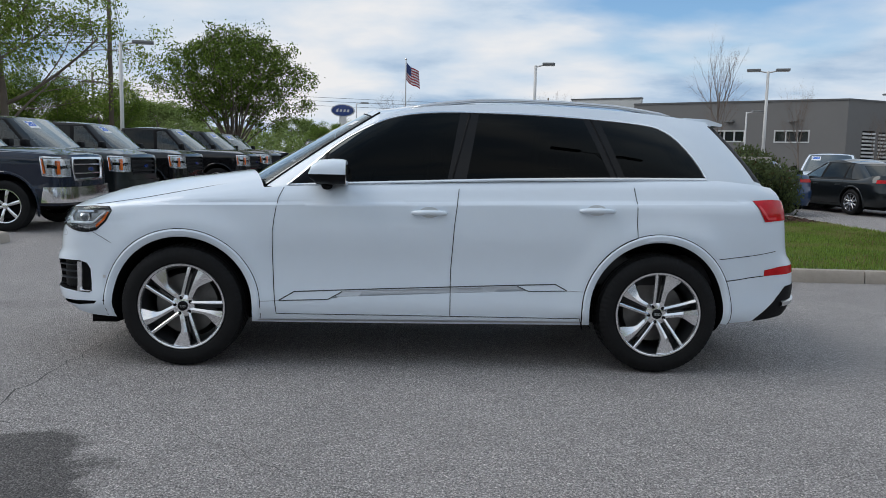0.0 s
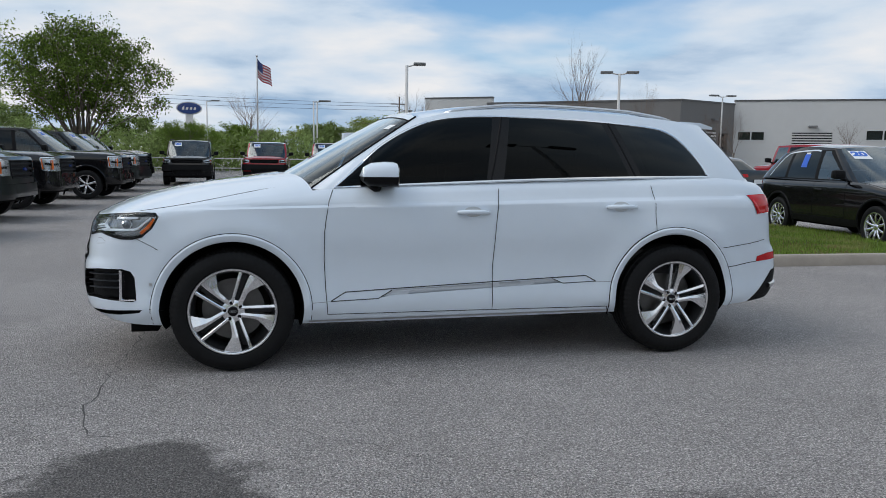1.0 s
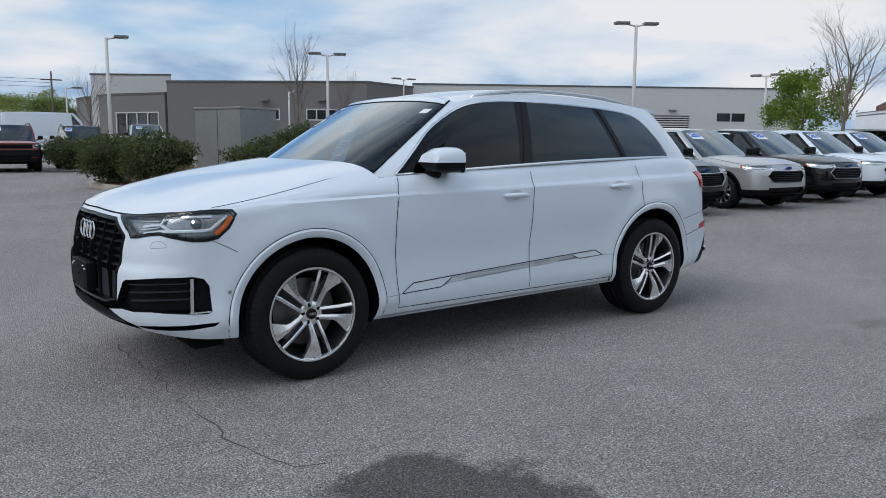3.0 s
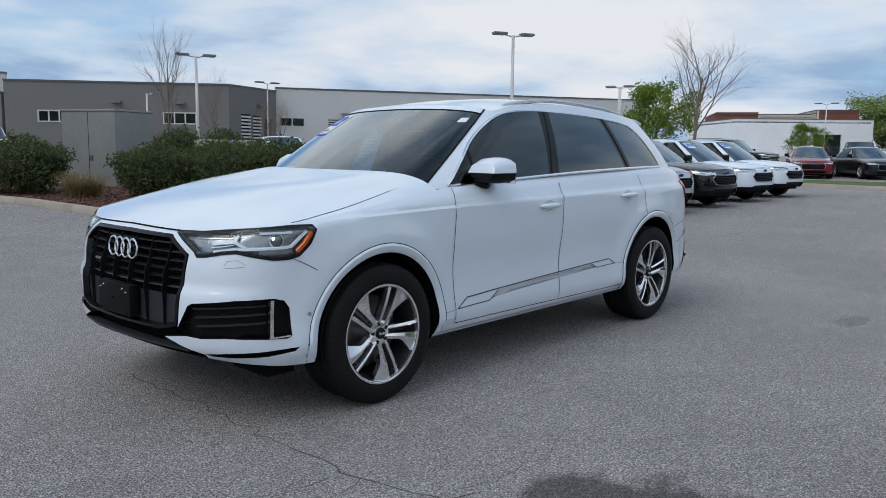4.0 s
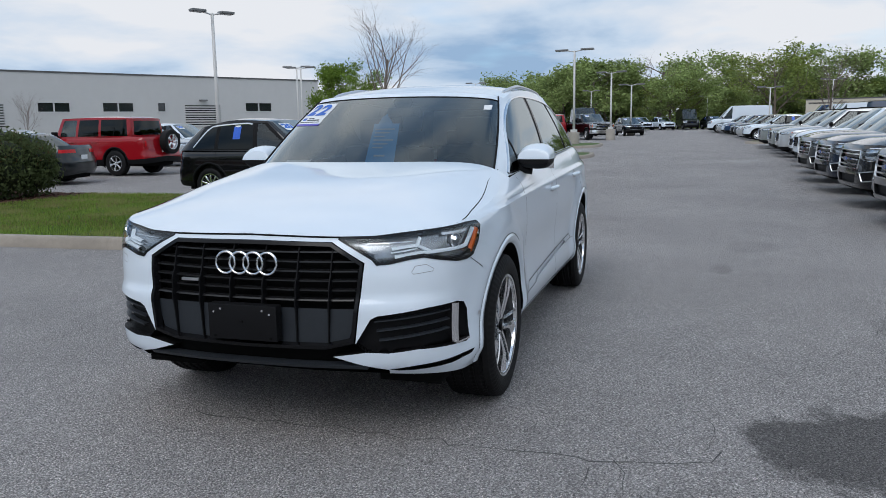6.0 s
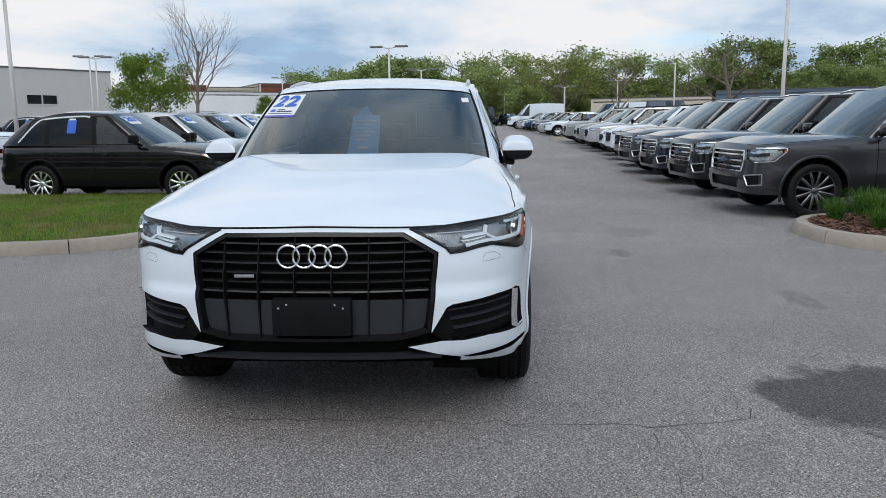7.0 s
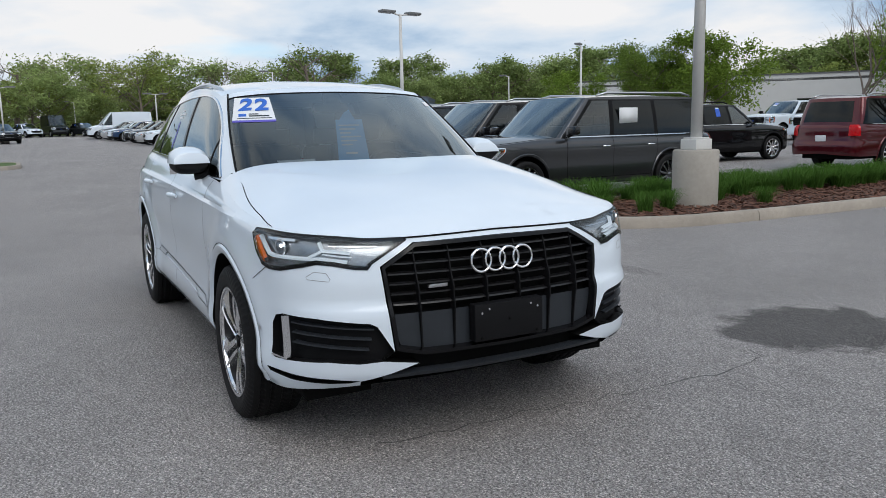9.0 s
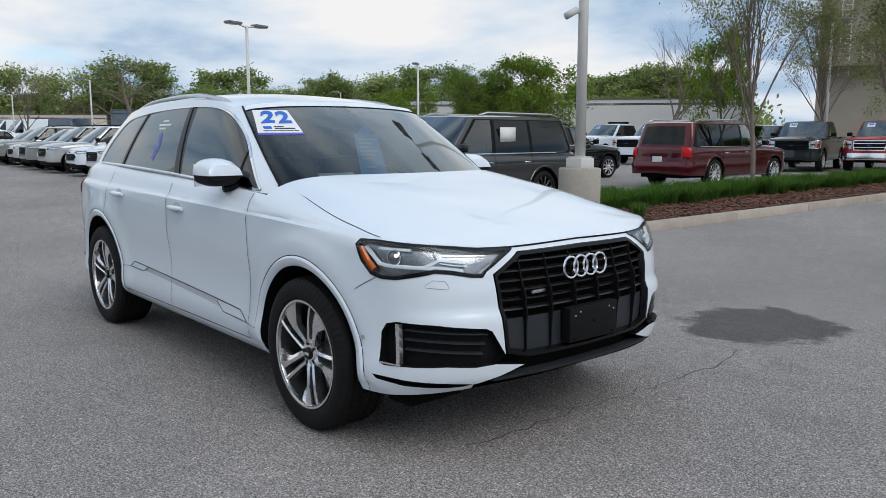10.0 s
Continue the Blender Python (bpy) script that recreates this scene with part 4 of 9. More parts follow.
def faceted_spoke(ang, stations):
    """One polished spoke with a ridge along it, its two faces tilted against each other."""
    bm = bmesh.new()
    d, q = Vector((math.cos(ang), 0, math.sin(ang))), Vector((-math.sin(ang), 0, math.cos(ang)))
    rows = []
    for i, (r, g, m, o, fall) in enumerate(stations):
        k = i / (len(stations) - 1)
        y = -.099 - .026 * k - .010 * math.sin(math.pi * k)
        rows.append([bm.verts.new(d * math.sqrt(max(r * r - e * e, 1e-4)) + q * e + Vector((0, y + h, 0)))
                     for e, h in ((g, .042), (g, .005), (m, 0.0), (o, fall), (o, .042))])
    for a, b in zip(rows, rows[1:]):
        for j in range(5):
            bm.faces.new((a[j], a[(j + 1) % 5], b[(j + 1) % 5], b[j]))
    bm.faces.new(rows[0])
    bm.faces.new(rows[-1])
    bmesh.ops.recalc_face_normals(bm, faces=bm.faces[:])
    return bm


WHEEL_DARK = material("dark_wheel_inside", (0.022, 0.023, 0.025), rough=0.45, metal=0.3, noise_scale=6, spread=0.2)


def audi_wheel(root, turn=0.0):
    """Five double spokes, each with a polished face and a dark flank, lug bolts and a badge cap."""
    w = new("wheel")
    w.parent = root
    tagged(w, "twenty inch polished five double spoke alloy wheel")
    ms = wheel_meshes(0.381, 0.268, 0.275)
    part("tyre", ms["tyre"], RUBBER, w, "black road tyre with grooved tread", smooth=30)
    part("rim", ms["rim"], WHEEL_DARK, w, "dark inner rim")
    part("rim_lip", lathe([(.272, -.124), (.270, -.131), (.262, -.131), (.255, -.126), (.252, -.112), (.258, -.10)], 56), ALLOY, w, "polished rim edge")
    part("brake_disc", ms["brake_disc"], STEEL_DARK, w, "dull steel brake disc")
    for k in range(5):
        a = 2 * math.pi * k / 5 + turn
        part("spoke", faceted_spoke(a, WIDE_SPOKE), ALLOY, w, "polished flared spoke", smooth=9)
        part("spoke", faceted_spoke(a, THIN_SPOKE), ALLOY, w, "polished thin spoke", smooth=9)
        part("spoke_web", spoke_bar(0.06, 0.255, 0.013, 0.020, -0.046, -0.052, 0.02, a, .004, 0.8), WHEEL_DARK, w, "dark grey web between the spokes")
        b = lathe([(0.0, -0.101), (0.011, -0.101), (0.0125, -0.098), (0.0125, -0.08)], 10)
        bmesh.ops.translate(b, verts=b.verts[:], vec=(0.052 * math.cos(a + 0.55), 0, 0.052 * math.sin(a + 0.55)))
        part("wheel_bolt", b, GLOSS_BLACK, w)
    part("hub", lathe([(0.0, -0.098), (0.05, -0.098), (0.07, -0.09), (0.075, -0.05), (0.075, 0.0)], 30), ALLOY, w)
    cap = part("hub_cap", lathe([(0.0, -0.112), (0.026, -0.112), (0.031, -0.107), (0.032, -0.09)], 24), GLOSS_BLACK, w, "small black hub cap")
    for i in range(4):
        r = bmesh.new()
        ring(r, 0.0065, 0.0012, Vector((-0.0145 + 0.0097 * i, -0.1125, 0)), Vector((0, 1, 0)))
        part("badge_ring", r, CHROME, cap)
    return w


def ring(bm, R, r, c, axis, n=28, m=6):
    """A torus."""
    a = axis.orthogonal().normalized()
    b = axis.cross(a).normalized()
    rows = []
    for i in range(n):
        t = 2 * math.pi * i / n
        d = a * math.cos(t) + b * math.sin(t)
        rows.append([bm.verts.new(c + d * (R + r * math.cos(2 * math.pi * k / m)) + axis * r * math.sin(2 * math.pi * k / m)) for k in range(m)])
    for i in range(n):
        p, q = rows[i], rows[(i + 1) % n]
        for k in range(m):
            bm.faces.new((p[k], q[k], q[(k + 1) % m], p[(k + 1) % m]))
    bmesh.ops.recalc_face_normals(bm, faces=bm.faces[:])
    return bm


def build_audi():
    root = thing("suv_car", pose(0, -.012, 0, 0, 0, .3), "glossy white luxury SUV parked on grey asphalt", "car")
    plan = Plan([(-2.462, 0), (-2.455, -.28), (-2.425, -.5), (-2.365, -.69), (-2.26, -.832), (-2.09, -.922), (-1.8, -.967), (-1.5, -.980), (-1, -.972), (0, -.968),
                 (1, -.974), (1.5, -.98), (1.85, -.966), (2.14, -.920), (2.39, -.82), (2.50, -.6), (2.55, -.3), (2.56, 0)])

    def blister(x, z):
        r = 0.0
        for c in (-WB, WB):
            d = math.hypot(x - c, (z - 0.42) * 1.05)
            r += 0.016 * math.exp(-((d - 0.50) / 0.09)**2) * (1 if z > 0.35 else 0)
        return r - 0.014 * min(1, max(0, (z - (1.048 + 0.021 * x)) / 0.014)) - 0.010 * math.exp(-((z - 0.66) / 0.13)**2) * (1 if abs(x) < 0.95 else max(0, 1 - (abs(x) - 0.95) / 0.15))
    sh = Shell(plan,
               zb=[(-2.46, 0, .37), (-2.42, -.5, .36), (-2.25, -.815, .325), (-1.95, -.94, .30), (-1, -.97, .285), (1, -.97, .30), (1.9, -.95, .325), (2.2, -.88, .345), (2.43, -.6, .38), (2.49, 0, .4)],
               zt=[(-2.46, 0, .968), (-2.425, -.5, .962), (-2.36, -.68, .970), (-2.25, -.815, .988), (-2.08, -.905, .999), (-1.8, -.957, 1.03), (-1.4, -.978, 1.085),
                   (-1.0, -.97, 1.132), (-.85, -.97, 1.143), (.18, -.968, 1.189), (1.26, -.976, 1.224), (1.81, -.963, 1.233), (2.1, -.91, 1.215), (2.3, -.8, 1.19), (2.43, -.6, 1.18), (2.49, 0, 1.18)],
               front=[(.28, .16), (.34, .05), (.40, .0), (.50, -.012), (.61, -.012), (.665, -.007), (.70, .012), (.77, .017), (.82, .026), (.90, .045), (.97, .085), (1.1, .2)],
               side=[(.28, .055), (.33, .02), (.42, .004), (.52, .012), (.70, .006), (.85, .0), (1.0, .008), (1.05, .012), (1.10, .034), (1.24, .085)],
               rear=[(.3, .10), (.42, .02), (.55, .0), (.70, .015), (.76, .05), (1.0, .085), (1.12, .12), (1.24, .21)],
               ns=210, nv=30, corner=(0.70, 1.12), round_top=(.06, .028), bump=blister)
    F, S, Rr = plan.front, plan.side, plan.rear
    for dz in (-.016, -.004, .010, .026):
        cut(sh.flat, [(S(x), 1.052 + .021 * x + dz) for x in (-1.9, -1.2, -.4, .4, 1.2, 2.05)], closed=False)
    # wheel openings first, then lamps, grille and trim
    aF = [(S(x), z) for x, z in arc(-WB, .385, .437, .437, 200, -20, 34)]
    aR = [(S(x), z) for x, z in arc(WB - .01, .395, .430, .448, 200, -20, 34)]
    sh.region("open_front", aF + [(aF[-1][0], .1), (aF[0][0], .1)])
    sh.region("open_rear", aR + [(aR[-1][0], .1), (aR[0][0], .1)])
    head = [(F(.432), .952), (F(.60), .955), (F(.74), .967), (S(-2.2), .980), (S(-2.05), .991), (S(-1.945), .990), (S(-1.928), .972), (S(-1.965), .905), (S(-2.02), .856), (S(-2.08), .841), (S(-2.15), .841),
            (F(.845), .860), (F(.80), .873), (F(.74), .866), (F(.66), .850), (F(.607), .846), (F(.595), .862), (F(.50), .918)]
    sh.region("headlight", head)
    grille = [(-.01, .940), (F(.405), .936), (F(.48), .893), (F(.555), .848), (F(.512), .498), (F(.445), .484), (F(.38), .470), (-.01, .464)]
    sh.region("grille", grille)
    air = [(F(.578), .607), (F(.605), .621), (F(.68), .630), (F(.80), .646), (S(-2.15), .650), (S(-2.10), .637), (S(-2.075), .600), (S(-2.065), .462), (S(-2.09), .450), (S(-2.178), .453), (F(.76), .463), (F(.65), .453), (F(.56), .458), (F(.512), .496)]
    sh.region("air_inlet", air)
    chin = [(-.01, .475), (F(.38), .480), (F(.445), .492), (F(.512), .4985), (F(.56), .458), (F(.41), .437), (F(.53), .400), (F(.65), .371), (F(.66), .28), (-.01, .28)]
    sh.region("chin", chin)
    blade = [(F(.65), .374), (F(.766), .387), (S(-2.186), .394), (S(-2.03), .404), (S(-2.05), .384), (S(-2.177), .366), (F(.761), .361), (F(.69), .364)]
    sh.region("blade_slot", blade)
    tail = [(S(2.10), 1.112), (S(2.17), .978), (S(2.28), .985), (Rr(.62), .99), (Rr(.62), 1.10), (S(2.25), 1.118)]
    sh.region("tail_light", tail)
    refl = [(S(2.19), .668), (S(2.30), .690), (Rr(.66), .70), (Rr(.66), .65), (S(2.19), .632)]
    sh.region("reflector", refl)
    diff = [(S(2.12), .335), (S(2.27), .46), (S(2.36), .56), (Rr(.55), .58), (Rr(-.01), .58), (Rr(-.01), .2), (S(2.12), .2)]
    sh.region("diffuser", diff)
    strip = [(-.50, .494), (.176, .524), (.60, .545), (.675, .516), (.177, .493), (-.514, .458), (-.585, .443)]
    blade_up = [(-.895, .431), (-.80, .487), (-.50, .502), (.176, .533), (.62, .553), (.84, .562), (.912, .523)]
    blade_low = [(.912, .522), (.675, .513), (.60, .5455)]
    blade_front = [(-.895, .430), (-.59, .441), (-.50, .492)]
    sh.region("side_strip", [(S(x), z) for x, z in strip])
    fd = [(-.873, 1.17), (-.900, 1.07), (-.922, .95), (-.933, .864), (-.934, .70), (-.925, .50), (-.912, .345), (.178, .345), (.176, .631), (.194, .917), (.220, 1.146), (.236, 1.22)]
    sh.region("front_door", [(S(x), z) for x, z in fd])
    aa = arc(WB - .01, .395, .478, .496, 196, 108, 12)
    rd = [(.178, .345), (1.0, .345)] + aa + [(1.334, .95), (1.336, 1.083), (1.322, 1.175), (1.285, 1.26), (.236, 1.22), (.220, 1.146), (.194, .917), (.176, .631)]
    sh.region("rear_door", [(S(x), z) for x, z in rd])
    gate = [(S(2.115), 1.25), (S(2.12), 1.12), (S(2.20), .96), (S(2.30), .80), (Rr(.6), .80), (Rr(-.01), .80), (Rr(-.01), 1.3)]
    sh.region("tailgate", gate)
    sh.split()

    body = part("body", mirrored(sh.mesh("body")), WHITE, root)
    for side in (0, 1):
        fix = (lambda b: flipped(b)) if side else (lambda b: b)
        for nm in ("front_door", "rear_door"):
            d = part(nm, fix(sh.mesh(nm)), WHITE, root, "white front door" if nm == "front_door" else "white rear door")
            door_handle(sh, d, -.074 if nm == "front_door" else .971, .996 if nm == "front_door" else 1.03, side)
            loop = fd[:8] + fd[8:11] if nm == "front_door" else rd[:2 + len(aa) + 3]
            part("seam", fix(sh.strip([(S(x), min(z, sh.zt(S(x)) - .004)) for x, z in loop], .0042, out=.0030)), DARK_VOID, d, "dark gap round the door")
        st = part("side_trim", fix(sh.mesh("side_strip", depth=.006)), TRIM_PALE, root, "pale satin trim strip along the doors")
        # dark outlines that paint the ground's reflection along the trim's edges
        for line, wd in ((blade_up, .007), (blade_low, .005), (blade_front, .006)):
            part("trim_line", fix(sh.strip([(S(x), z) for x, z in line], wd, out=.002)), TRIM_REFLECTION, st)
        part("trim_line", fix(sh.strip([(S(-1.05), .424), (S(-.90), .430)], .003, out=.0015)), SEAM_GREY, st)
        part("trim_line", fix(sh.strip([(S(.912), .522), (S(1.03), .520)], .003, out=.0015)), SEAM_GREY, st)
        for c, rx, rz in ((-WB, .437, .437), (WB - .01, .430, .448)):
            z0 = .385 if c < 0 else .395
            arcp = [(S(x), z) for x, z in arc(c, z0, rx + .024, rz + .024, 189, -9, 44)]
            part("arch_trim", fix(sh.strip(arcp, .05, out=.010, thick=.010)), WHITE, root, "white wheel arch moulding")
            arcs = [(S(x), z) for x, z in arc(c, z0, rx + .05, rz + .05, 189, -9, 44)]
            part("arch_seam", fix(sh.strip(arcs, .004, out=.0015)), DARK_VOID, root)
            liner = bmesh.new()
            rows = []
            for x, z in arc(c, z0, rx, rz, 200, -20, 30):
                s = S(x)
                rows.append([liner.verts.new(sh.at(s, max(z, .27), -k)) for k in (0.0, .05, .30)])
            for a, b in zip(rows, rows[1:]):
                for j in range(2):
                    liner.faces.new((a[j], b[j], b[j + 1], a[j + 1]))
            part("wheel_liner", fix(liner), DARK_VOID, root, "black wheel housing")
        build_headlight(sh, head, root, fix, F, S)
        tl = part("tail_light", fix(sh.mesh("tail_light", out=.006)), RED_LENS, root, "red rear lamp")
        inn = sh.strip([(S(2.13), 1.08), (S(2.19), 1.0), (S(2.26), 1.0)], .016, out=.009)
        part("light_bar", fix(inn), LAMP_ON_RED, tl)
        part("reflector", fix(sh.mesh("reflector", out=.003)), RED_LENS, root, "dark red bumper reflector")
        inlet = part("air_inlet", fix(sh.mesh("air_inlet", depth=.045)), BLACK_PLASTIC, root, "black side air inlet with horizontal fins")
        for z0 in (.598, .556, .513):
            pts = [(F(.59 + (.60 - z0) * .25), z0 - .006), (F(.70), z0 + .003), (F(.80), z0 + .012), (S(-2.18), z0 + .016)]
            part("fin", fix(sh.strip(pts, .010, out=-.016, thick=.025)), GREY_PLASTIC, inlet)
        fr = [(S(-2.156), .642), (S(-2.158), .56), (S(-2.160), .462)]
        part("inlet_trim", fix(sh.strip(fr, .034, out=.008, thick=.020)), CHROME, inlet, "chrome upright beside the air inlet")
        part("inlet_sill", fix(sh.strip([(S(-2.17), .458), (S(-2.072), .464)], .014, out=.006, thick=.012)), CHROME, inlet)
        part("blade_slot", fix(sh.mesh("blade_slot", depth=.03)), BLACK_PLASTIC, root)
        part("bumper_seam", fix(sh.strip([(S(1.895), .60), (S(2.1), .625), (S(2.34), .645)], .005, out=.0015)), DARK_VOID, root)
        part("bumper_seam", fix(sh.strip([(S(1.866), .742), (S(2.1), .765), (S(2.27), .79)], .004, out=.0015)), DARK_VOID, root)
        part("bumper_seam", fix(sh.strip([(S(-2.07), .845), (S(-1.99), .805), (S(-1.93), .772)], .003, out=.0015)), DARK_VOID, root)
        part("bumper_seam", fix(sh.strip([(S(-1.99), .408), (S(-1.93), .40), (S(-1.905), .40)], .004, out=.0015)), DARK_VOID, root)
        washer = [(F(.765), .829), (F(.807), .834), (F(.832), .813), (F(.828), .803), (F(.756), .795), (F(.75), .804)]
        part("washer_cover", fix(sh.strip(washer, .0022, out=.0012, closed=True)), SEAM_GREY, root)
        part("parking_sensor", fix(sh.strip([(S(-1.985), .56), (S(-1.967), .56)], .018, out=.003)), SATIN, root)
        part("rocker_edge", fix(sh.strip([(S(-1.03), .30), (S(1.02), .318)], .012, out=.001)), SATIN, root, "silver strip along the sill")
        exh = [(S(2.32), .43), (Rr(.70), .46), (Rr(.5), .47), (Rr(.5), .44), (Rr(.70), .43)]
        part("exhaust_trim", fix(sh.strip([(S(2.33), .445), (Rr(.62), .46), (Rr(.4), .46)], .05, out=.02, thick=.03)), SATIN, root)
    part("diffuser", mirrored(sh.mesh("diffuser", out=.004)), BLACK_PLASTIC, root, "black rear diffuser")
    part("tailgate", mirrored(sh.mesh("tailgate")), WHITE, root)
    part("chin", mirrored(sh.mesh("chin", depth=.07)), DARK_VOID, root, "black lower front lip")
    build_grille(sh, root, F)
    for nm, pts, w in (("lip_strip", [(0, .386), (F(.25), .386), (F(.42), .388), (F(.56), .384)], .030),):
        part(nm, mirrored(sh.strip(pts, w, out=.004, thick=.05)), GREY_PLASTIC, root, "dark grey splitter edge")
    # bonnet
    crest = pchip([(-2.46, .920), (-2.372, .968), (-2.33, .990), (-2.27, 1.018), (-2.18, 1.053), (-2.0, 1.103), (-1.7, 1.157), (-1.39, 1.193), (-1.07, 1.226), (-.9, 1.24)])
    flat = lambda k: 2.2 + 6.3 * max(0.0, k - .08)**1.6
    x_nose = sh.at(0, sh.zt(0)).x
    hood = hood_mesh(sh, S(-1.0), crest, .205, m=20, power=flat)
    hp = part("hood", hood, WHITE, root, "long white bonnet")
    for sd in (1, -1):
        pts = []
        for i in range(24):
            s = S(-2.04) + (S(-1.0) - S(-2.04)) * i / 23
            e = sh.at(s, sh.zt(s))
            q = .992 - .07 * min(1, i / 16)
            pts.append((e.x, sd * -e.y * q, e.z + (max(crest(e.x), e.z) - e.z) * (1 - q**flat((e.x - x_nose) / (-1.0 - x_nose))) - .001))
        b = bmesh.new()
        tube(b, pts, .0032, 5)
        part("hood_seam", b, DARK_VOID, hp, "dark gap along the bonnet")
    b = bmesh.new()
    pts = []
    for i in range(-12, 13):
        s = F(.44) * abs(i) / 12
        e = sh.at(s, sh.zt(s) - .007, .002)
        pts.append((e.x, -e.y * (1 if i > 0 else -1), e.z))
    tube(b, pts, .0042, 6)
    part("hood_seam", b, DARK_VOID, hp)
    build_cabin(root, sh)
    # underside
    b = bmesh.new()
    box(b, -2.0, 2.0, -.62, .62, .25, .34)
    box(b, -1.02, 1.03, -.90, .90, .29, .36)
    box(b, -2.28, 2.30, -.60, .60, .36, .92)
    box(b, -2.12, -1.96, -.80, -.50, .24, .33)
    box(b, -2.12, -1.96, .50, .80, .24, .33)
    part("underbody", b, DARK_VOID, root, "dark underbody")
    for x, tn in ((-WB, radians(-74)), (WB, radians(85))):
        for sd in (-1, 1):
            w = audi_wheel(root, tn)
            w.matrix_basis = pose(x, sd * .845, .381) @ (Matrix.Diagonal((1, -1, 1, 1)) if sd > 0 else Matrix())
            if sd > 0:
                w.matrix_basis = pose(x, sd * .845, .381, 0, 0, 180)
    return root


TRIM_REFLECTION = material("dark_trim_reflection", (0.05, 0.055, 0.06), rough=0.5, noise_scale=4, spread=0.1)
SEAM_GREY = material("fine_seam_grey", (0.25, 0.26, 0.28), rough=0.6, noise_scale=4, spread=0.1)
LAMP_ON_RED = material("red_light_bar", (0.75, 0.05, 0.06), rough=0.25, coat=0.5, noise_scale=15, spread=0.1)


LAMP_BOWL = material("lamp_bowl", (0.38, 0.39, 0.41), rough=0.26, metal=0.8, noise_scale=25, spread=0.25)


def door_handle(sh, door, x, z, side):
    """A pull handle over a flat disc whose grey paints in the shade of its cup."""
    S = sh.plan.side
    fix = flipped if side else (lambda b: b)
    cup = arc(x + .11, z + .004, .062, .034, 0, 360, 18)
    b = bmesh.new()
    c = sh.at(S(x + .11), z, .001)
    vs = [b.verts.new(sh.at(S(px), pz, .0012)) for px, pz in cup[:-1]]
    b.faces.new(vs)
    part("handle_cup", fix(b), material("painted_cup_shade", (0.55, 0.57, 0.59), rough=0.4, coat=1.0, noise_scale=4, spread=0.03), door)
    b = bmesh.new()
    pts = [tuple(sh.at(S(x + .22 * k), z + .004 * math.sin(math.pi * k), .012 + .026 * math.sin(math.pi * min(1, max(0, k * 1.15 - .07))))) for k in [i / 10 for i in range(11)]]
    tube(b, pts, [.010, .014, .016, .0165, .0165, .0165, .0165, .0165, .016, .014, .010], 10, flat=1.0)
    part("handle", fix(b), WHITE, door, "white pull handle")


def build_headlight(sh, head, root, fix, F, S):
    """A clear lens over a dark bowl with a light bar, a lens lamp and an amber marker."""
    lamp = part("headlight", fix(sh.mesh("headlight", depth=.035)), LAMP_BOWL, root, "clear headlight with white light bars and amber marker")
    part("lens", fix(sh.mesh("headlight", out=.003)), LENS, lamp, "clear lamp cover")
    part("lamp_surround", fix(sh.strip(head, .013, out=.0015, closed=True)), GLOSS_BLACK, lamp)
    part("lamp_surround", fix(sh.strip(head[8:17], .018, out=.003)), GLOSS_BLACK, lamp)
    am = sh.strip([(S(-1.946), .956), (S(-1.988), .903), (S(-2.030), .866)], .030, out=-.006, thick=.012)
    part("amber_marker", fix(am), AMBER, lamp, "orange side marker")
    for pts, w in (([(F(.675), .901), (F(.73), .908), (F(.79), .914)], .014), ([(F(.67), .886), (F(.73), .892), (F(.785), .902)], .006),
                   ([(F(.786), .912), (F(.805), .948)], .014), ([(F(.79), .912), (F(.835), .886)], .016),
                   ([(F(.687), .866), (F(.78), .880), (S(-2.20), .884), (S(-2.086), .888), (S(-2.056), .893), (S(-1.972), .962)], .017)):
        part("light_bar", fix(sh.strip(pts, w, out=-.012, thick=.014)), LAMP_WHITE, lamp, "white light bar")
    n = (sh.at(S(-2.125), .926, .01) - sh.at(S(-2.125), .926, 0)).normalized()
    c = sh.at(S(-2.125), .924, -.034)
    b = bmesh.new()
    bmesh.ops.create_uvsphere(b, u_segments=24, v_segments=14, radius=.028)
    bmesh.ops.translate(b, verts=b.verts[:], vec=c)
    part("projector", fix(b), LAMP_LENS_DARK, lamp, "round lens lamp")
    b = bmesh.new()
    ring(b, .031, .005, c + n * .010, n, 28, 6)
    part("lamp_ring", fix(b), CHROME, lamp)
    part("lamp_mask", fix(sh.strip([(S(-2.20), .958), (S(-2.05), .962)], .022, out=-.014, thick=.01)), LAMP_SILVER, lamp)
    b = bmesh.new()
    bmesh.ops.create_uvsphere(b, u_segments=14, v_segments=8, radius=.008)
    bmesh.ops.translate(b, verts=b.verts[:], vec=c + n * .012 + Vector((-.018, 0, .010)))
    part("bulb", fix(b), LAMP_ON, lamp, "small lit white lamp")
    for z in (.925, .938):
        part("reflector", fix(sh.strip([(F(.56), z), (F(.66), z + .002), (F(.77), z + .006)], .008, out=-.026, thick=.006)), LAMP_SILVER, lamp)


LAMP_LENS_DARK = material("projector_glass", (0.20, 0.21, 0.23), rough=0.06, metal=0.6, noise_scale=30, spread=0.2)
SLAT_BLACK = material("satin_black_slat", (0.011, 0.011, 0.012), rough=0.32, spec=0.45, noise_scale=6, spread=0.1)


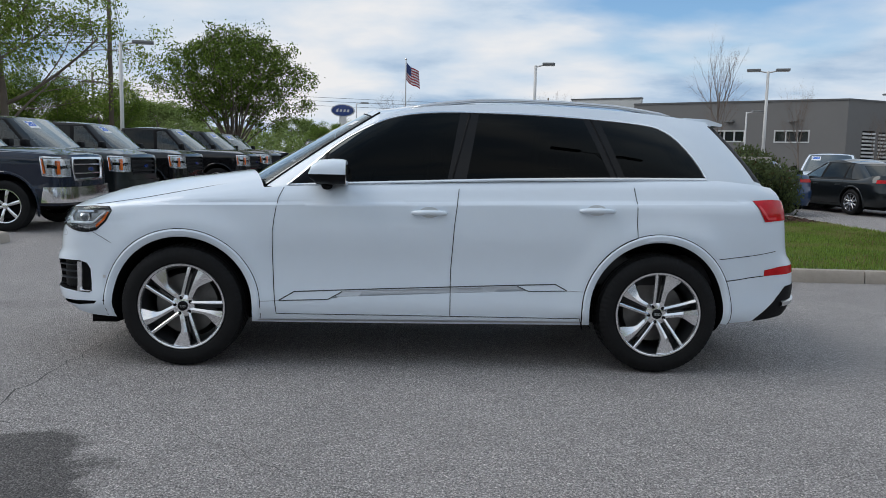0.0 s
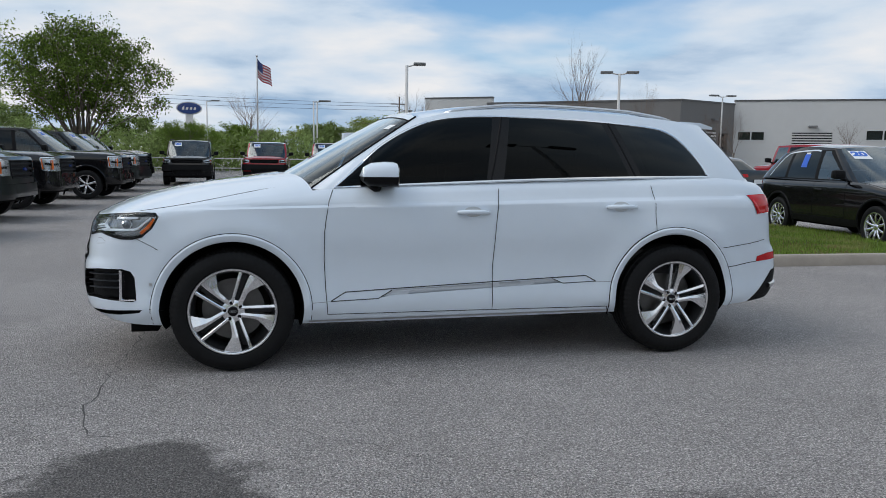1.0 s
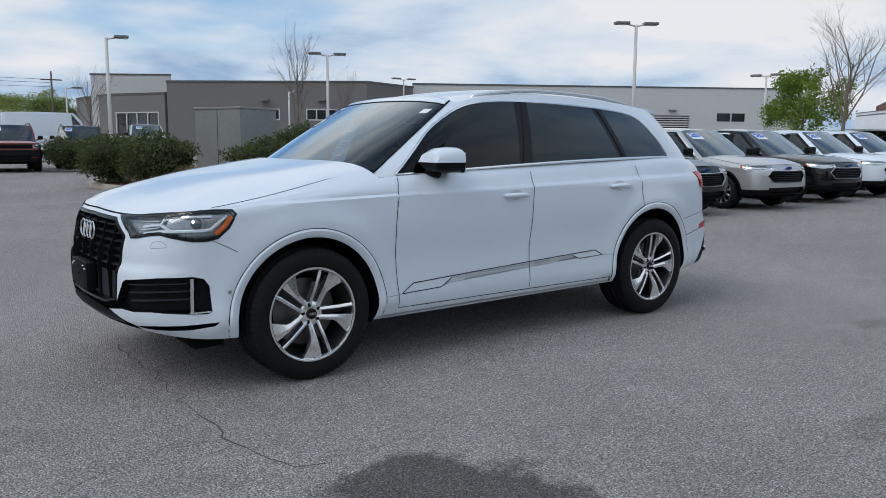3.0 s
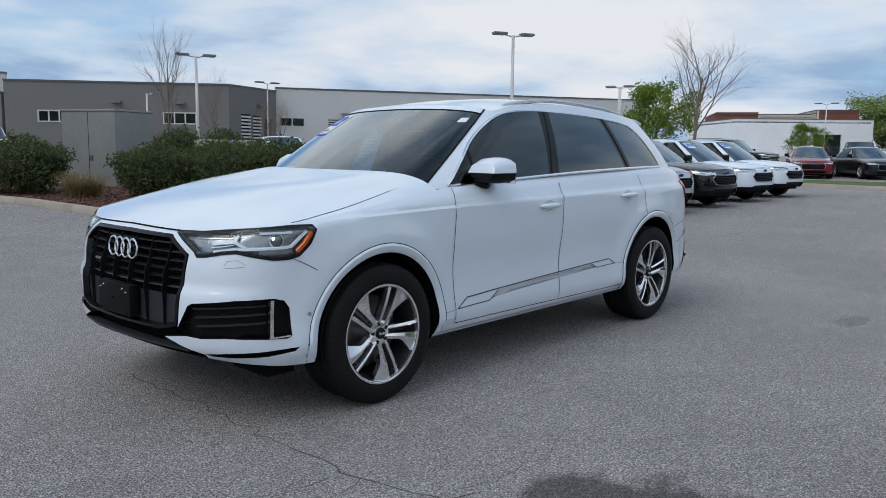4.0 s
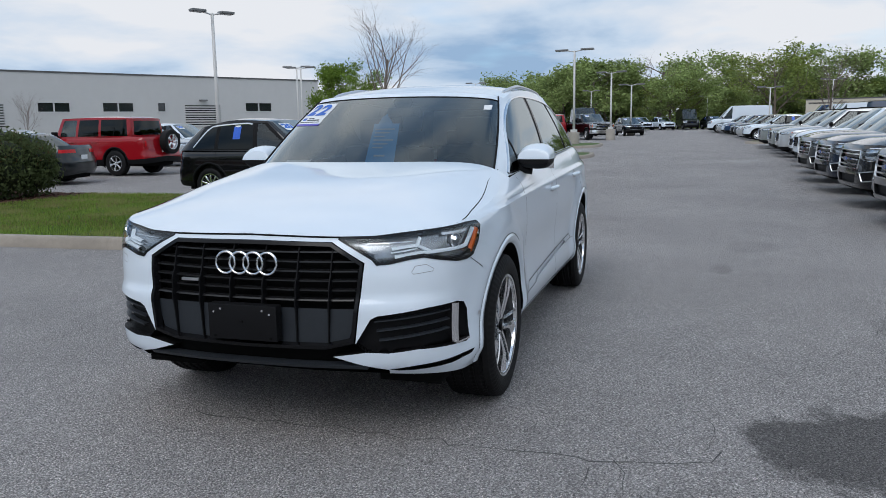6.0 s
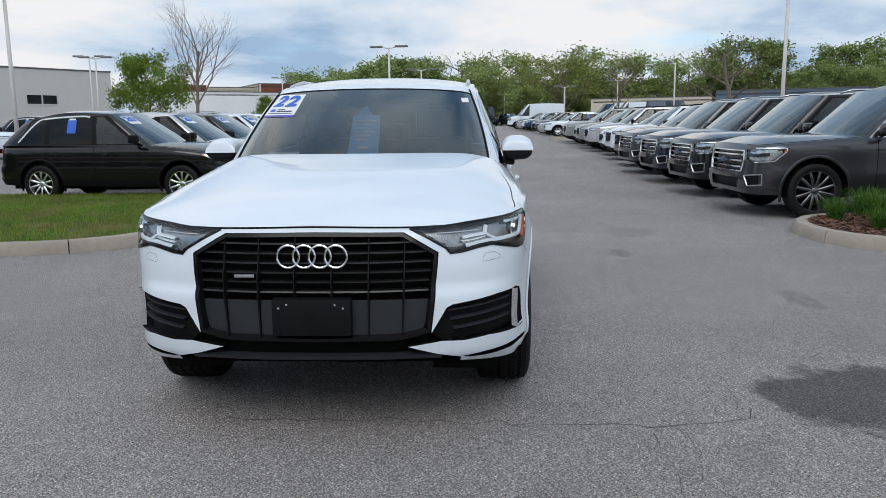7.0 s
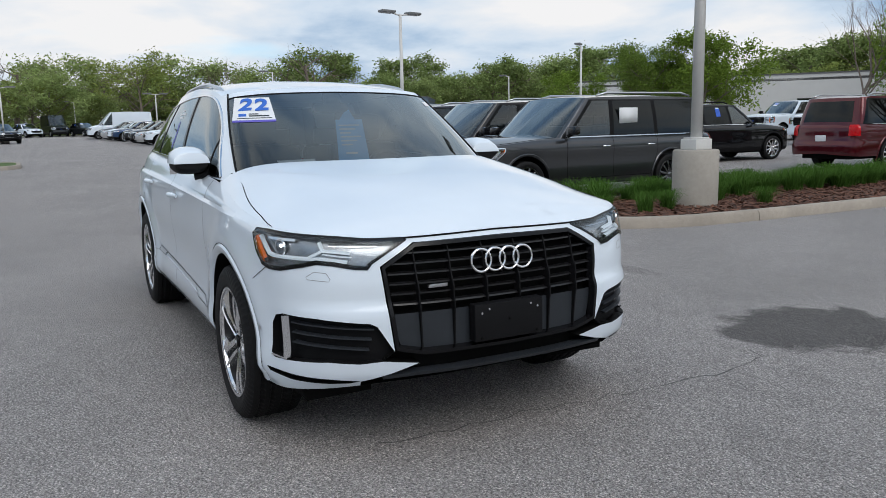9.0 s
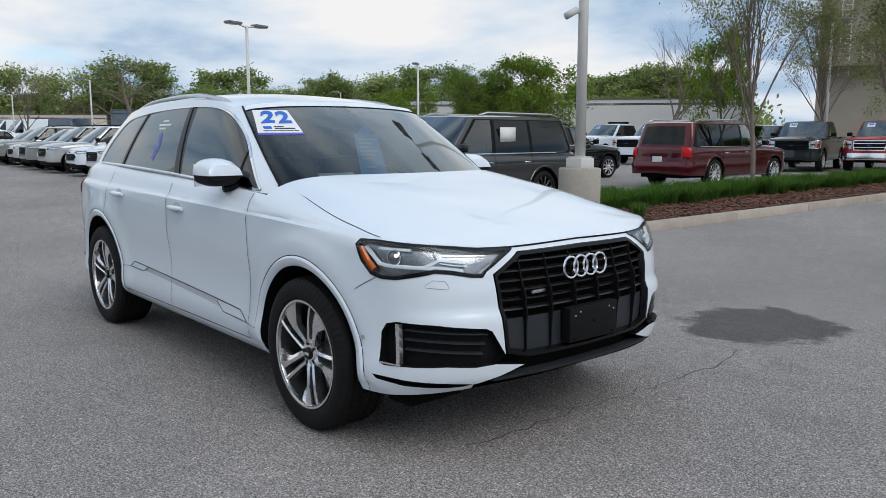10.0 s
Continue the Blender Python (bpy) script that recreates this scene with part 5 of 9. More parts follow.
def build_grille(sh, root, F):
    """Black grille: backing, horizontal slats, uprights, lower panels, four chrome rings and an empty plate bracket."""
    g = part("grille", mirrored(sh.mesh("grille", depth=.08)), DARK_VOID, root, "black octagonal grille with slats and upright bars")
    edge = [(0, .930), (F(.399), .926), (F(.474), .884), (F(.541), .843), (F(.500), .507), (F(.445), .493), (F(.378), .479), (0, .473)]
    part("grille_frame", mirrored(sh.strip(edge, .030, out=.004, thick=.03)), GLOSS_BLACK, g, "gloss black grille frame")
    wid = pchip([(.46, .36), (.53, .49), (.70, .518), (.843, .534), (.89, .46), (.93, .38)])
    for i in range(6):
        z = .682 + .0415 * i
        w = wid(z) - .01
        pts = [(F(w * k / 8), z + .004 * (k / 8)**2) for k in range(9)]
        part("slat", mirrored(sh.strip(pts, .013, out=-.014, thick=.026)), SLAT_BLACK, g)
    lowb = bmesh.new()
    rows = []
    for k in range(17):
        y = .515 * k / 16
        zlo = pchip([(0, .480), (.36, .484), (.44, .497), (.495, .53), (.515, .63)])(y)
        rows.append([lowb.verts.new(sh.at(F(y), z, -.030)) for z in (zlo, (zlo + .646) / 2, .646)])
    for a, b in zip(rows, rows[1:]):
        for j in range(2):
            lowb.faces.new((a[j], a[j + 1], b[j + 1], b[j]))
    bmesh.ops.recalc_face_normals(lowb, faces=lowb.faces[:])
    part("lower_panel", mirrored(lowb), GREY_PLASTIC, g, "dark grey closed lower grille panel")
    jut = pchip([(.48, -.020), (.63, -.012), (.68, .004), (.735, .012), (.765, .010), (.785, -.004), (.93, -.012)])
    for y0, y1 in ((.083, .081), (.247, .240), (.408, .388)):
        top = .922 if y0 < .4 else .915
        pts = [(F(y0 + (y1 - y0) * k / 18), top - (top - .488) * k / 18) for k in range(19)]
        for sd in (0, 1):
            b = band(bmesh.new(), pts, .011, lambda s, z, o: sh.at(s, z, o + jut(z)), .001, .04)
            part("upright", flipped(b) if sd else b, BLACK_PLASTIC, g)
    # four rings
    for i in range(4):
        y = -.1045 + .0697 * i
        b = bmesh.new()
        e = sh.at(F(abs(y)), .838, .012)
        ring(b, .0485, .0060, Vector((e.x, y, .840)), Vector((1, 0, -.09)).normalized(), 36, 8)
        part("badge_ring", b, CHROME, g, "chrome badge ring")
    b = bmesh.new()
    e = sh.at(0, .80, -.005)
    bmesh.ops.create_uvsphere(b, u_segments=10, v_segments=6, radius=.012, matrix=Matrix.Translation((e.x, 0, .79)))
    part("camera_eye", b, GLOSS_BLACK, g)
    b = bmesh.new()
    e = sh.at(F(.27), .765, -.012)
    box(b, e.x - .006, e.x + .006, .262, .352, .745, .759, bevel=.002)
    part("badge", b, SATIN, g, "small silver script badge")
    # plate bracket
    e = sh.at(F(.17), .58, .01)
    b = bmesh.new()
    box(b, e.x - .022, e.x + .03, -.172, .172, .500, .662, bevel=.006)
    pl = part("plate_bracket", b, BLACK_PLASTIC, root, "empty black number plate bracket")
    for y, z in ((-.14, .625), (-.105, .64), (.105, .64), (.14, .625), (0, .585), (-.14, .515), (.14, .515)):
        b = lathe([(0, -.006), (.005, -.006), (.006, 0)], 8)
        bmesh.ops.transform(b, matrix=Matrix.Translation((e.x - .022, y, z)) @ pose(0, 0, 0, 0, 0, -90), verts=b.verts[:])
        part("screw", b, CHROME if z > .6 else DARK_VOID, pl)


STICKER_VIOLET = material("ribbon_violet", (0.10, 0.12, 0.5), rough=0.4, noise_scale=8, spread=0.2)


def build_cabin(root, sh):
    """Glasshouse, windows, bright trim, roof, rails, mirrors, screen stickers and the seats behind the glass."""
    base = [(-1.225, 0, 1.185), (-1.21, -.28, 1.18), (-1.165, -.53, 1.165), (-1.08, -.71, 1.150), (-.93, -.83, 1.132), (-.70, -.872, 1.150), (-.3, -.876, 1.168), (.3, -.878, 1.193), (.9, -.878, 1.212),
            (1.4, -.868, 1.224), (1.80, -.848, 1.230), (2.08, -.80, 1.215), (2.23, -.69, 1.19), (2.31, -.45, 1.18), (2.34, 0, 1.18)]
    top = [(-.375, 0, 1.660), (-.371, -.23, 1.657), (-.358, -.445, 1.649), (-.325, -.605, 1.634), (-.25, -.672, 1.616), (-.07, -.678, 1.652), (.15, -.678, 1.675), (.45, -.677, 1.690), (.85, -.672, 1.686),
           (1.25, -.658, 1.668), (1.59, -.633, 1.640), (1.79, -.60, 1.618), (1.89, -.54, 1.610), (1.94, -.33, 1.615), (1.95, 0, 1.618)]
    crown = pchip([(-.375, .0), (-.358, .013), (-.325, .034), (-.25, .061), (-.07, .050), (.1, .052), (.6, .055), (1.2, .05), (1.6, .035), (1.95, .0)])
    cab = Cabin(base, top, crown, bulge=.022, per=9, nv=16)
    dlo = [(-.862, 1.150), (-.5, 1.168), (.18, 1.199), (.7, 1.219), (1.25, 1.233), (1.795, 1.240), (1.765, 1.303), (1.71, 1.387), (1.623, 1.486), (1.54, 1.543), (1.435, 1.576), (1.16, 1.603), (.733, 1.626),
           (.31, 1.634), (.03, 1.627), (-.19, 1.596), (-.368, 1.527), (-.542, 1.424), (-.678, 1.308), (-.80, 1.200)]
    fg = [(-.62, 1.16), (.145, 1.19), (.225, 1.63), (.03, 1.622), (-.19, 1.590), (-.368, 1.520), (-.53, 1.422), (-.60, 1.36)]
    rg = [(.265, 1.20), (1.185, 1.228), (1.02, 1.598), (.733, 1.62), (.345, 1.628)]
    qg = [(1.275, 1.231), (1.785, 1.243), (1.76, 1.303), (1.705, 1.384), (1.62, 1.48), (1.54, 1.535), (1.435, 1.57), (1.125, 1.592)]
    tri = [(-.845, 1.153), (-.655, 1.163), (-.63, 1.34), (-.678, 1.300), (-.80, 1.197)]
    u0, u1 = 4 * 9 - 4, 12 * 9
    cab.split([("front_window", fg), ("rear_window", rg), ("quarter_window", qg), ("corner_window", tri), ("window_pillar", dlo)], u0, u1,
              [("windshield", 0, 4 * 9 - 4, 0, 15), ("screen_side", 11 * 9 + 4, 12 * 9 + 2, 1, 15), ("rear_screen", 12 * 9 + 2, 14 * 9, 2, 15)])
    part("pillar", mirrored(cab.mesh("pillar")), WHITE, root, "white roof pillars")
    tree = cab.tree()

    def on(x, z, o):
        hit = tree.ray_cast(Vector((x, -2, z)), Vector((0, 1, 0)))
        y = hit[0].y if hit[0] is not None else -.8
        return Vector((x, y - o, z + o * .3))
    for side in (0, 1):
        fix = flipped if side else (lambda b: b)
        for nm in ("front_window", "rear_window", "quarter_window", "corner_window"):
            part(nm, fix(cab.mesh(nm)), TINT, root, "dark tinted side window")
        part("window_pillar", fix(cab.mesh("window_pillar")), GLOSS_BLACK, root, "gloss black window pillar")
        dense = []
        q = spline(dlo[5:] + dlo[:1], 4)
        line = [tuple(p) for p in spline(dlo[:6], 6)] + [tuple(p) for p in q[1:]]
        part("window_trim", fix(band(bmesh.new(), line + line[:2], .017, on, .006, .008)), CHROME, root, "bright chrome window surround")
        for a, b in (((.176, 1.199), (.29, 1.632)), ((1.225, 1.231), (1.07, 1.602)), ((-.64, 1.162), (-.615, 1.36))):
            pts = [(a[0] + (b[0] - a[0]) * k / 8, a[1] + (b[1] - a[1]) * k / 8) for k in range(9)]
            part("window_seam", fix(band(bmesh.new(), pts, .014, on, .004, .004)), BLACK_PLASTIC, root)
        if side:
            for z0, x0, w in ((1.545, .60, .10), (1.520, .53, .22), (1.495, .60, .12)):
                part("print_bar", fix(band(bmesh.new(), [(x0 + w * k / 4, z0) for k in range(5)], .012, on, .0015, 0)), PAPER, root)
            part("window_ribbon", fix(band(bmesh.new(), [(.66 - .03 * math.sin(k / 2), 1.46 - .022 * k) for k in range(9)], .05, on, .0015, 0)), STICKER_VIOLET, root, "blue violet ribbon on the glass")
        # roof rail
        b = bmesh.new()
        pts = []
        for i in range(25):
            k = i / 24
            x = -.10 + 1.72 * k
            e = np.interp(x, [p[0] for p in cab.t[4 * 9:12 * 9]], [p[1] for p in cab.t[4 * 9:12 * 9]])
            z = np.interp(x, [p[0] for p in cab.t[4 * 9:12 * 9]], [p[2] for p in cab.t[4 * 9:12 * 9]])
            lift = .020 * min(1, k * 4, (1 - k) * 5)
            pts.append((x, e + .045, z + .006 + lift))
        tube(b, pts, [.006] + [.015] * 23 + [.006], 8, flat=.9)
        part("roof_rail", fix(b), SATIN, root, "satin silver roof rail")
        build_mirror(root, fix)
    part("roof", cab.roof(), WHITE, root, "white roof")
    # spoiler
    b = bmesh.new()
    prism(b, [(1.72, 1.638), (1.88, 1.632), (1.985, 1.602), (1.98, 1.585), (1.88, 1.592), (1.74, 1.60)], -.56, .56)
    part("spoiler", b, WHITE, root, "white roof spoiler", smooth=60)
    ws = part("windshield", mirrored(cab.mesh("windshield")), CLEAR_DARK, root, "wide laminated windshield with stickers")
    part("rear_screen", mirrored(cab.mesh("rear_screen")), TINT, root)
    # side of the rear glass, coloured matt black so that it mirrors no sky
    for fix in ((lambda b: b), flipped):
        part("screen_side", fix(cab.mesh("screen_side")), BLACK_PLASTIC, root, "side of the rear screen in matt black")
    # black rim and the stickers behind the glass
    full = mirrored(cab.mesh("windshield"))
    from mathutils.bvhtree import BVHTree
    wt = BVHTree.FromBMesh(full)
    full.free()

    def scr(y, z, o=-.008):
        hit = wt.ray_cast(Vector((-4, y, z)), Vector((1, 0, 0)))
        p = hit[0] if hit[0] is not None else Vector((-.6, y, z))
        return Vector((p.x - o, y, p.z))

    def hung(y, z, o):
        """A place on the upright tag that hangs behind the screen."""
        x = -.66 - .5 * max(0.0, 1.46 - z)
        k = (x + 5.79) / (scr(y, z).x + 5.776)
        return Vector((x - o - .03, (y + .13) * k - .13, (z - 1.43) * k + 1.43))

    def panel(name, quad, mat, label, o=-.004, n=8, at=scr):
        """A patch on the inside of the screen, corners (y, z) in order."""
        bm, rows = bmesh.new(), []
        (a, b_, c, d) = quad
        for i in range(n + 1):
            rows.append([])
            for j in range(n + 1):
                u, v = i / n, j / n
                y = (a[0] * (1 - u) + b_[0] * u) * (1 - v) + (d[0] * (1 - u) + c[0] * u) * v
                z = (a[1] * (1 - u) + b_[1] * u) * (1 - v) + (d[1] * (1 - u) + c[1] * u) * v
                rows[-1].append(bm.verts.new(at(y, z, o)))
        for p, q in zip(rows, rows[1:]):
            for j in range(n):
                bm.faces.new((p[j], p[j + 1], q[j + 1], q[j]))
        bmesh.ops.recalc_face_normals(bm, faces=bm.faces[:])
        return part(name, bm, mat, ws, label)
    st = [(.632, 1.598), (.438, 1.600), (.472, 1.452), (.702, 1.450)]

    def mixq(u, v):
        a, b_, c, d = st
        return ((a[0] * (1 - u) + b_[0] * u) * (1 - v) + (d[0] * (1 - u) + c[0] * u) * v, (a[1] * (1 - u) + b_[1] * u) * (1 - v) + (d[1] * (1 - u) + c[1] * u) * v)

    def sub(u0, v0, u1, v1):
        return [mixq(u0, v0), mixq(u1, v0), mixq(u1, v1), mixq(u0, v1)]
    panel("year_sticker", sub(0, 0, 1, .92), PAPER, "white year sticker with blue figures", o=.004)
    panel("sticker_band", sub(0, .92, 1, 1), material("sticker_violet", (0.12, 0.10, 0.5), rough=0.5, noise_scale=8, spread=0.05), "", o=.005)
    for k in range(2):
        digit = bpy.data.curves.new("figure", "FONT")
        digit.body, digit.size, digit.extrude, digit.offset = "2", .145, .0008, .005
        tob = new("figure", digit)
        me = bpy.data.meshes.new_from_object(tob)
        bpy.data.objects.remove(tob)
        me.materials.append(STICKER_BLUE)
        u0 = .10 + .42 * k
        o = scr(*mixq(u0, .52), .012)
        px, py = scr(*mixq(u0 + .25, .52), .012) - o, scr(*mixq(u0, .06), .012) - o
        pz = px.cross(py).normalized()
        if pz.x > 0:
            pz = -pz
        kx, ky = .088, .100
        f = new("figure", me)
        f.parent = ws
        mm = Matrix((px.normalized() * (kx / .08), py.normalized() * (py.length / .105), pz)).transposed().to_4x4()
        mm.translation = o
        f.matrix_basis = mm
        tagged(f, "blue figure 2")
    panel("badge_oval", sub(.12, .66, .30, .77), STICKER_BLUE, "", o=.006)
    for u0, v0, u1, v1 in ((.36, .66, .6, .70), (.36, .73, .86, .78), (.1, .83, .92, .86)):
        panel("print_bar", sub(u0, v0, u1, v1), GREY_PLASTIC, "", o=.006)
    tag = panel("price_tag", [(.085, 1.455), (-.085, 1.455), (-.085, 1.225), (.10, 1.225)], TAG_BLUE, "blue hanging price tag with white print", o=-.03, at=hung)
    panel("tag_hook", [(.03, 1.50), (-.0, 1.515), (-.04, 1.455), (.06, 1.455)], TAG_BLUE, "", o=-.03, at=hung)
    for i in range(6):
        z = 1.425 - .022 * i
        panel("print_bar", [(.07, z), (-.06 + .03 * (i % 3), z), (-.06 + .03 * (i % 3), z - .008), (.07, z - .008)], PAPER, "", o=-.027, n=3, at=hung)
    panel("print_bar", [(.05, 1.27), (-.02, 1.27), (-.02, 1.26), (.05, 1.26)], PAPER, "", o=-.027, n=3, at=hung)
    panel("paper_slip", [(-.60, 1.565), (-.645, 1.565), (-.65, 1.535), (-.605, 1.535)], PAPER, "small white slip", o=.004, n=3)
    panel("dash_paper", [(.56, 1.235), (.36, 1.24), (.36, 1.225), (.56, 1.22)], PAPER, "white paper on the dashboard", o=-.05, n=4)
    b = bmesh.new()
    prism(b, [(-.42, 1.60), (-.34, 1.64), (-.30, 1.60), (-.36, 1.555)], -.05, .05)
    part("sensor_pod", b, GLOSS_BLACK, root, smooth=0)
    b = bmesh.new()
    box(b, -.36, -.33, -.12, .12, 1.50, 1.565, bevel=.012)
    part("inner_mirror", b, GLOSS_BLACK, root, "inside mirror")
    # edges of the screen
    iw = 4 * 9 - 4
    for sd in (1, -1):
        b = bmesh.new()
        tube(b, [(p.x - .002, p.y * sd, p.z + .002) for p in cab.grid[iw]], .006, 6)
        part("screen_edge", b, BLACK_PLASTIC, root)
    b = bmesh.new()
    up = [cab.grid[i][15] for i in range(iw + 1)]
    tube(b, [(p.x + .001, -p.y, p.z) for p in up[::-1]] + [(p.x + .001, p.y, p.z) for p in up[1:]], .005, 6)
    part("screen_edge", b, BLACK_PLASTIC, root)
    # dashboard, seats and wheel
    b = bmesh.new()
    prism(b, [(-1.2, 1.10), (-.95, 1.165), (-.62, 1.15), (-.52, 1.08), (-.52, .8), (-1.2, .8)], -.76, .76)
    part("dashboard", b, INTERIOR, root, "black dashboard", smooth=50)
    for y in (-.38, .38):
        b = bmesh.new()
        box(b, .02, .14, y - .25, y + .25, .75, 1.30, m=Matrix.Translation((0, 0, 0)), bevel=.05)
        part("seat_back", b, LEATHER, root, "black leather seat")
        b = bmesh.new()
        box(b, .05, .14, y - .13, y + .13, 1.31, 1.50, bevel=.035)
        part("headrest", b, LEATHER, root)
    for y in (-.45, 0, .45):
        b = bmesh.new()
        box(b, .98, 1.1, y - .21, y + .21, .75, 1.26, bevel=.05)
        part("seat_back", b, LEATHER, root, "black leather rear seat")
        b = bmesh.new()
        box(b, 1.0, 1.08, y - .12, y + .12, 1.27, 1.40, bevel=.03)
        part("headrest", b, LEATHER, root)
    b = bmesh.new()
    ring(b, .18, .015, Vector((-.42, -.38, 1.08)), Vector((-1, 0, .45)).normalized(), 32, 8)
    part("steering_wheel", b, INTERIOR, root, "black steering wheel")
    b = bmesh.new()
    box(b, -.5, 2.1, -.85, .85, .55, .72)
    part("cabin_floor", b, INTERIOR, root)


CLEAR_DARK = glass("screen_glass", (0.34, 0.37, 0.38), base=.03, edge=1.5, power=3.4)


def build_mirror(root, fix):
    """A door mirror: white cap over a black housing, on an arm."""
    m = None
    secs = [(-.70, .10, .00), (-.685, .10, .055), (-.64, .102, .078), (-.56, .105, .086), (-.50, .105, .084), (-.478, .10, .078)]
    rows, b = [], bmesh.new()
    for x, hy, hz in secs:
        rows.append([b.verts.new((x, -.965 + hy * math.copysign(abs(math.cos(t))**.8, math.cos(t)), 1.225 + max(hz, .01) * 1.10 * max(0.0, math.sin(t))**.8)) for t in [math.pi * k / 12 for k in range(13)]])
    for p, q in zip(rows, rows[1:]):
        for k in range(12):
            b.faces.new((p[k], p[k + 1], q[k + 1], q[k]))
    b.faces.new(rows[-1])
    b.faces.new(rows[0][::-1])
    bmesh.ops.recalc_face_normals(b, faces=b.faces[:])
    cap = part("door_mirror", fix(b), WHITE, root, "white door mirror cap on a black housing")
    rows, b = [], bmesh.new()
    for x, hy, hz in [(-.695, .095, .03), (-.66, .098, .06), (-.56, .10, .068), (-.475, .096, .06)]:
        rows.append([b.verts.new((x, -.965 + hy * .97 * math.copysign(abs(math.cos(t))**.75, math.cos(t)), 1.2235 - hz * .95 * max(0.0, math.sin(t))**.8)) for t in [math.pi * k / 10 for k in range(11)]])
    for p, q in zip(rows, rows[1:]):
        for k in range(10):
            b.faces.new((p[k], q[k], q[k + 1], p[k + 1]))
    b.faces.new(rows[-1])
    b.faces.new(rows[0])
    bmesh.ops.recalc_face_normals(b, faces=b.faces[:])
    part("housing", fix(b), BLACK_PLASTIC, cap)
    b = bmesh.new()
    tube(b, [(-.60, -.94, 1.15), (-.61, -.90, 1.155), (-.63, -.86, 1.168)], [.035, .032, .03], 10, flat=.7)
    part("arm", fix(b), BLACK_PLASTIC, cap)
    b = bmesh.new()
    box(b, -.477, -.472, -1.055, -.875, 1.158, 1.285, bevel=.002)
    part("mirror_glass", fix(b), CHROME, cap)


AUDI = build_audi()

# ---- the other vehicles ----
def simple_wheel(root, R, rim_r, width, x, y, spokes, mat, made):
    """A parked car's wheel; the meshes are shared between the four."""
    w = new("wheel")
    w.parent = root
    if not made:
        ms = wheel_meshes(R, rim_r, width, tread=False, n=32)
        made["tyre"] = part("tyre", ms["tyre"], RUBBER, w, "black tyre")
        b = ms["rim"]
        for k in range(spokes):
            a = 2 * math.pi * k / spokes + .3
            s = spoke_bar(.05, rim_r - .006, .02, .028 if spokes < 8 else .018, -width * .36, -width * .44, .03, a, .0)
            me = bpy.data.meshes.new("tmp")
            s.to_mesh(me)
            s.free()
            b.from_mesh(me)
            bpy.data.meshes.remove(me)
        s = lathe([(0, -width * .40), (.035, -width * .40), (.05, -width * .37), (.06, -width * .2)], 16)
        me = bpy.data.meshes.new("tmp")
        s.to_mesh(me)
        s.free()
        b.from_mesh(me)
        bpy.data.meshes.remove(me)
        made["rim"] = part("rim", b, mat, w, "alloy rim")
        d = lathe([(0, -.0), (rim_r * .75, -.0), (rim_r * .75, .02), (rim_r - .03, .06)], 24)
        made["brake_disc"] = part("brake_disc", d, DARK_VOID, w)
    else:
        for k in ("tyre", "rim", "brake_disc"):
            o = made[k].copy()
            scene.collection.objects.link(o)
            o.parent = w
    w.matrix_basis = pose(x, y, R, 0, 0, 180 if y > 0 else 0)
    return w


def oval(bm, x, y, z, ry, rz, t, n=20):
    prism(bm, [(y + ry * math.cos(2 * math.pi * i / n), z + rz * math.sin(2 * math.pi * i / n)) for i in range(n)], x - t, x + t, axis=0)
    return bm


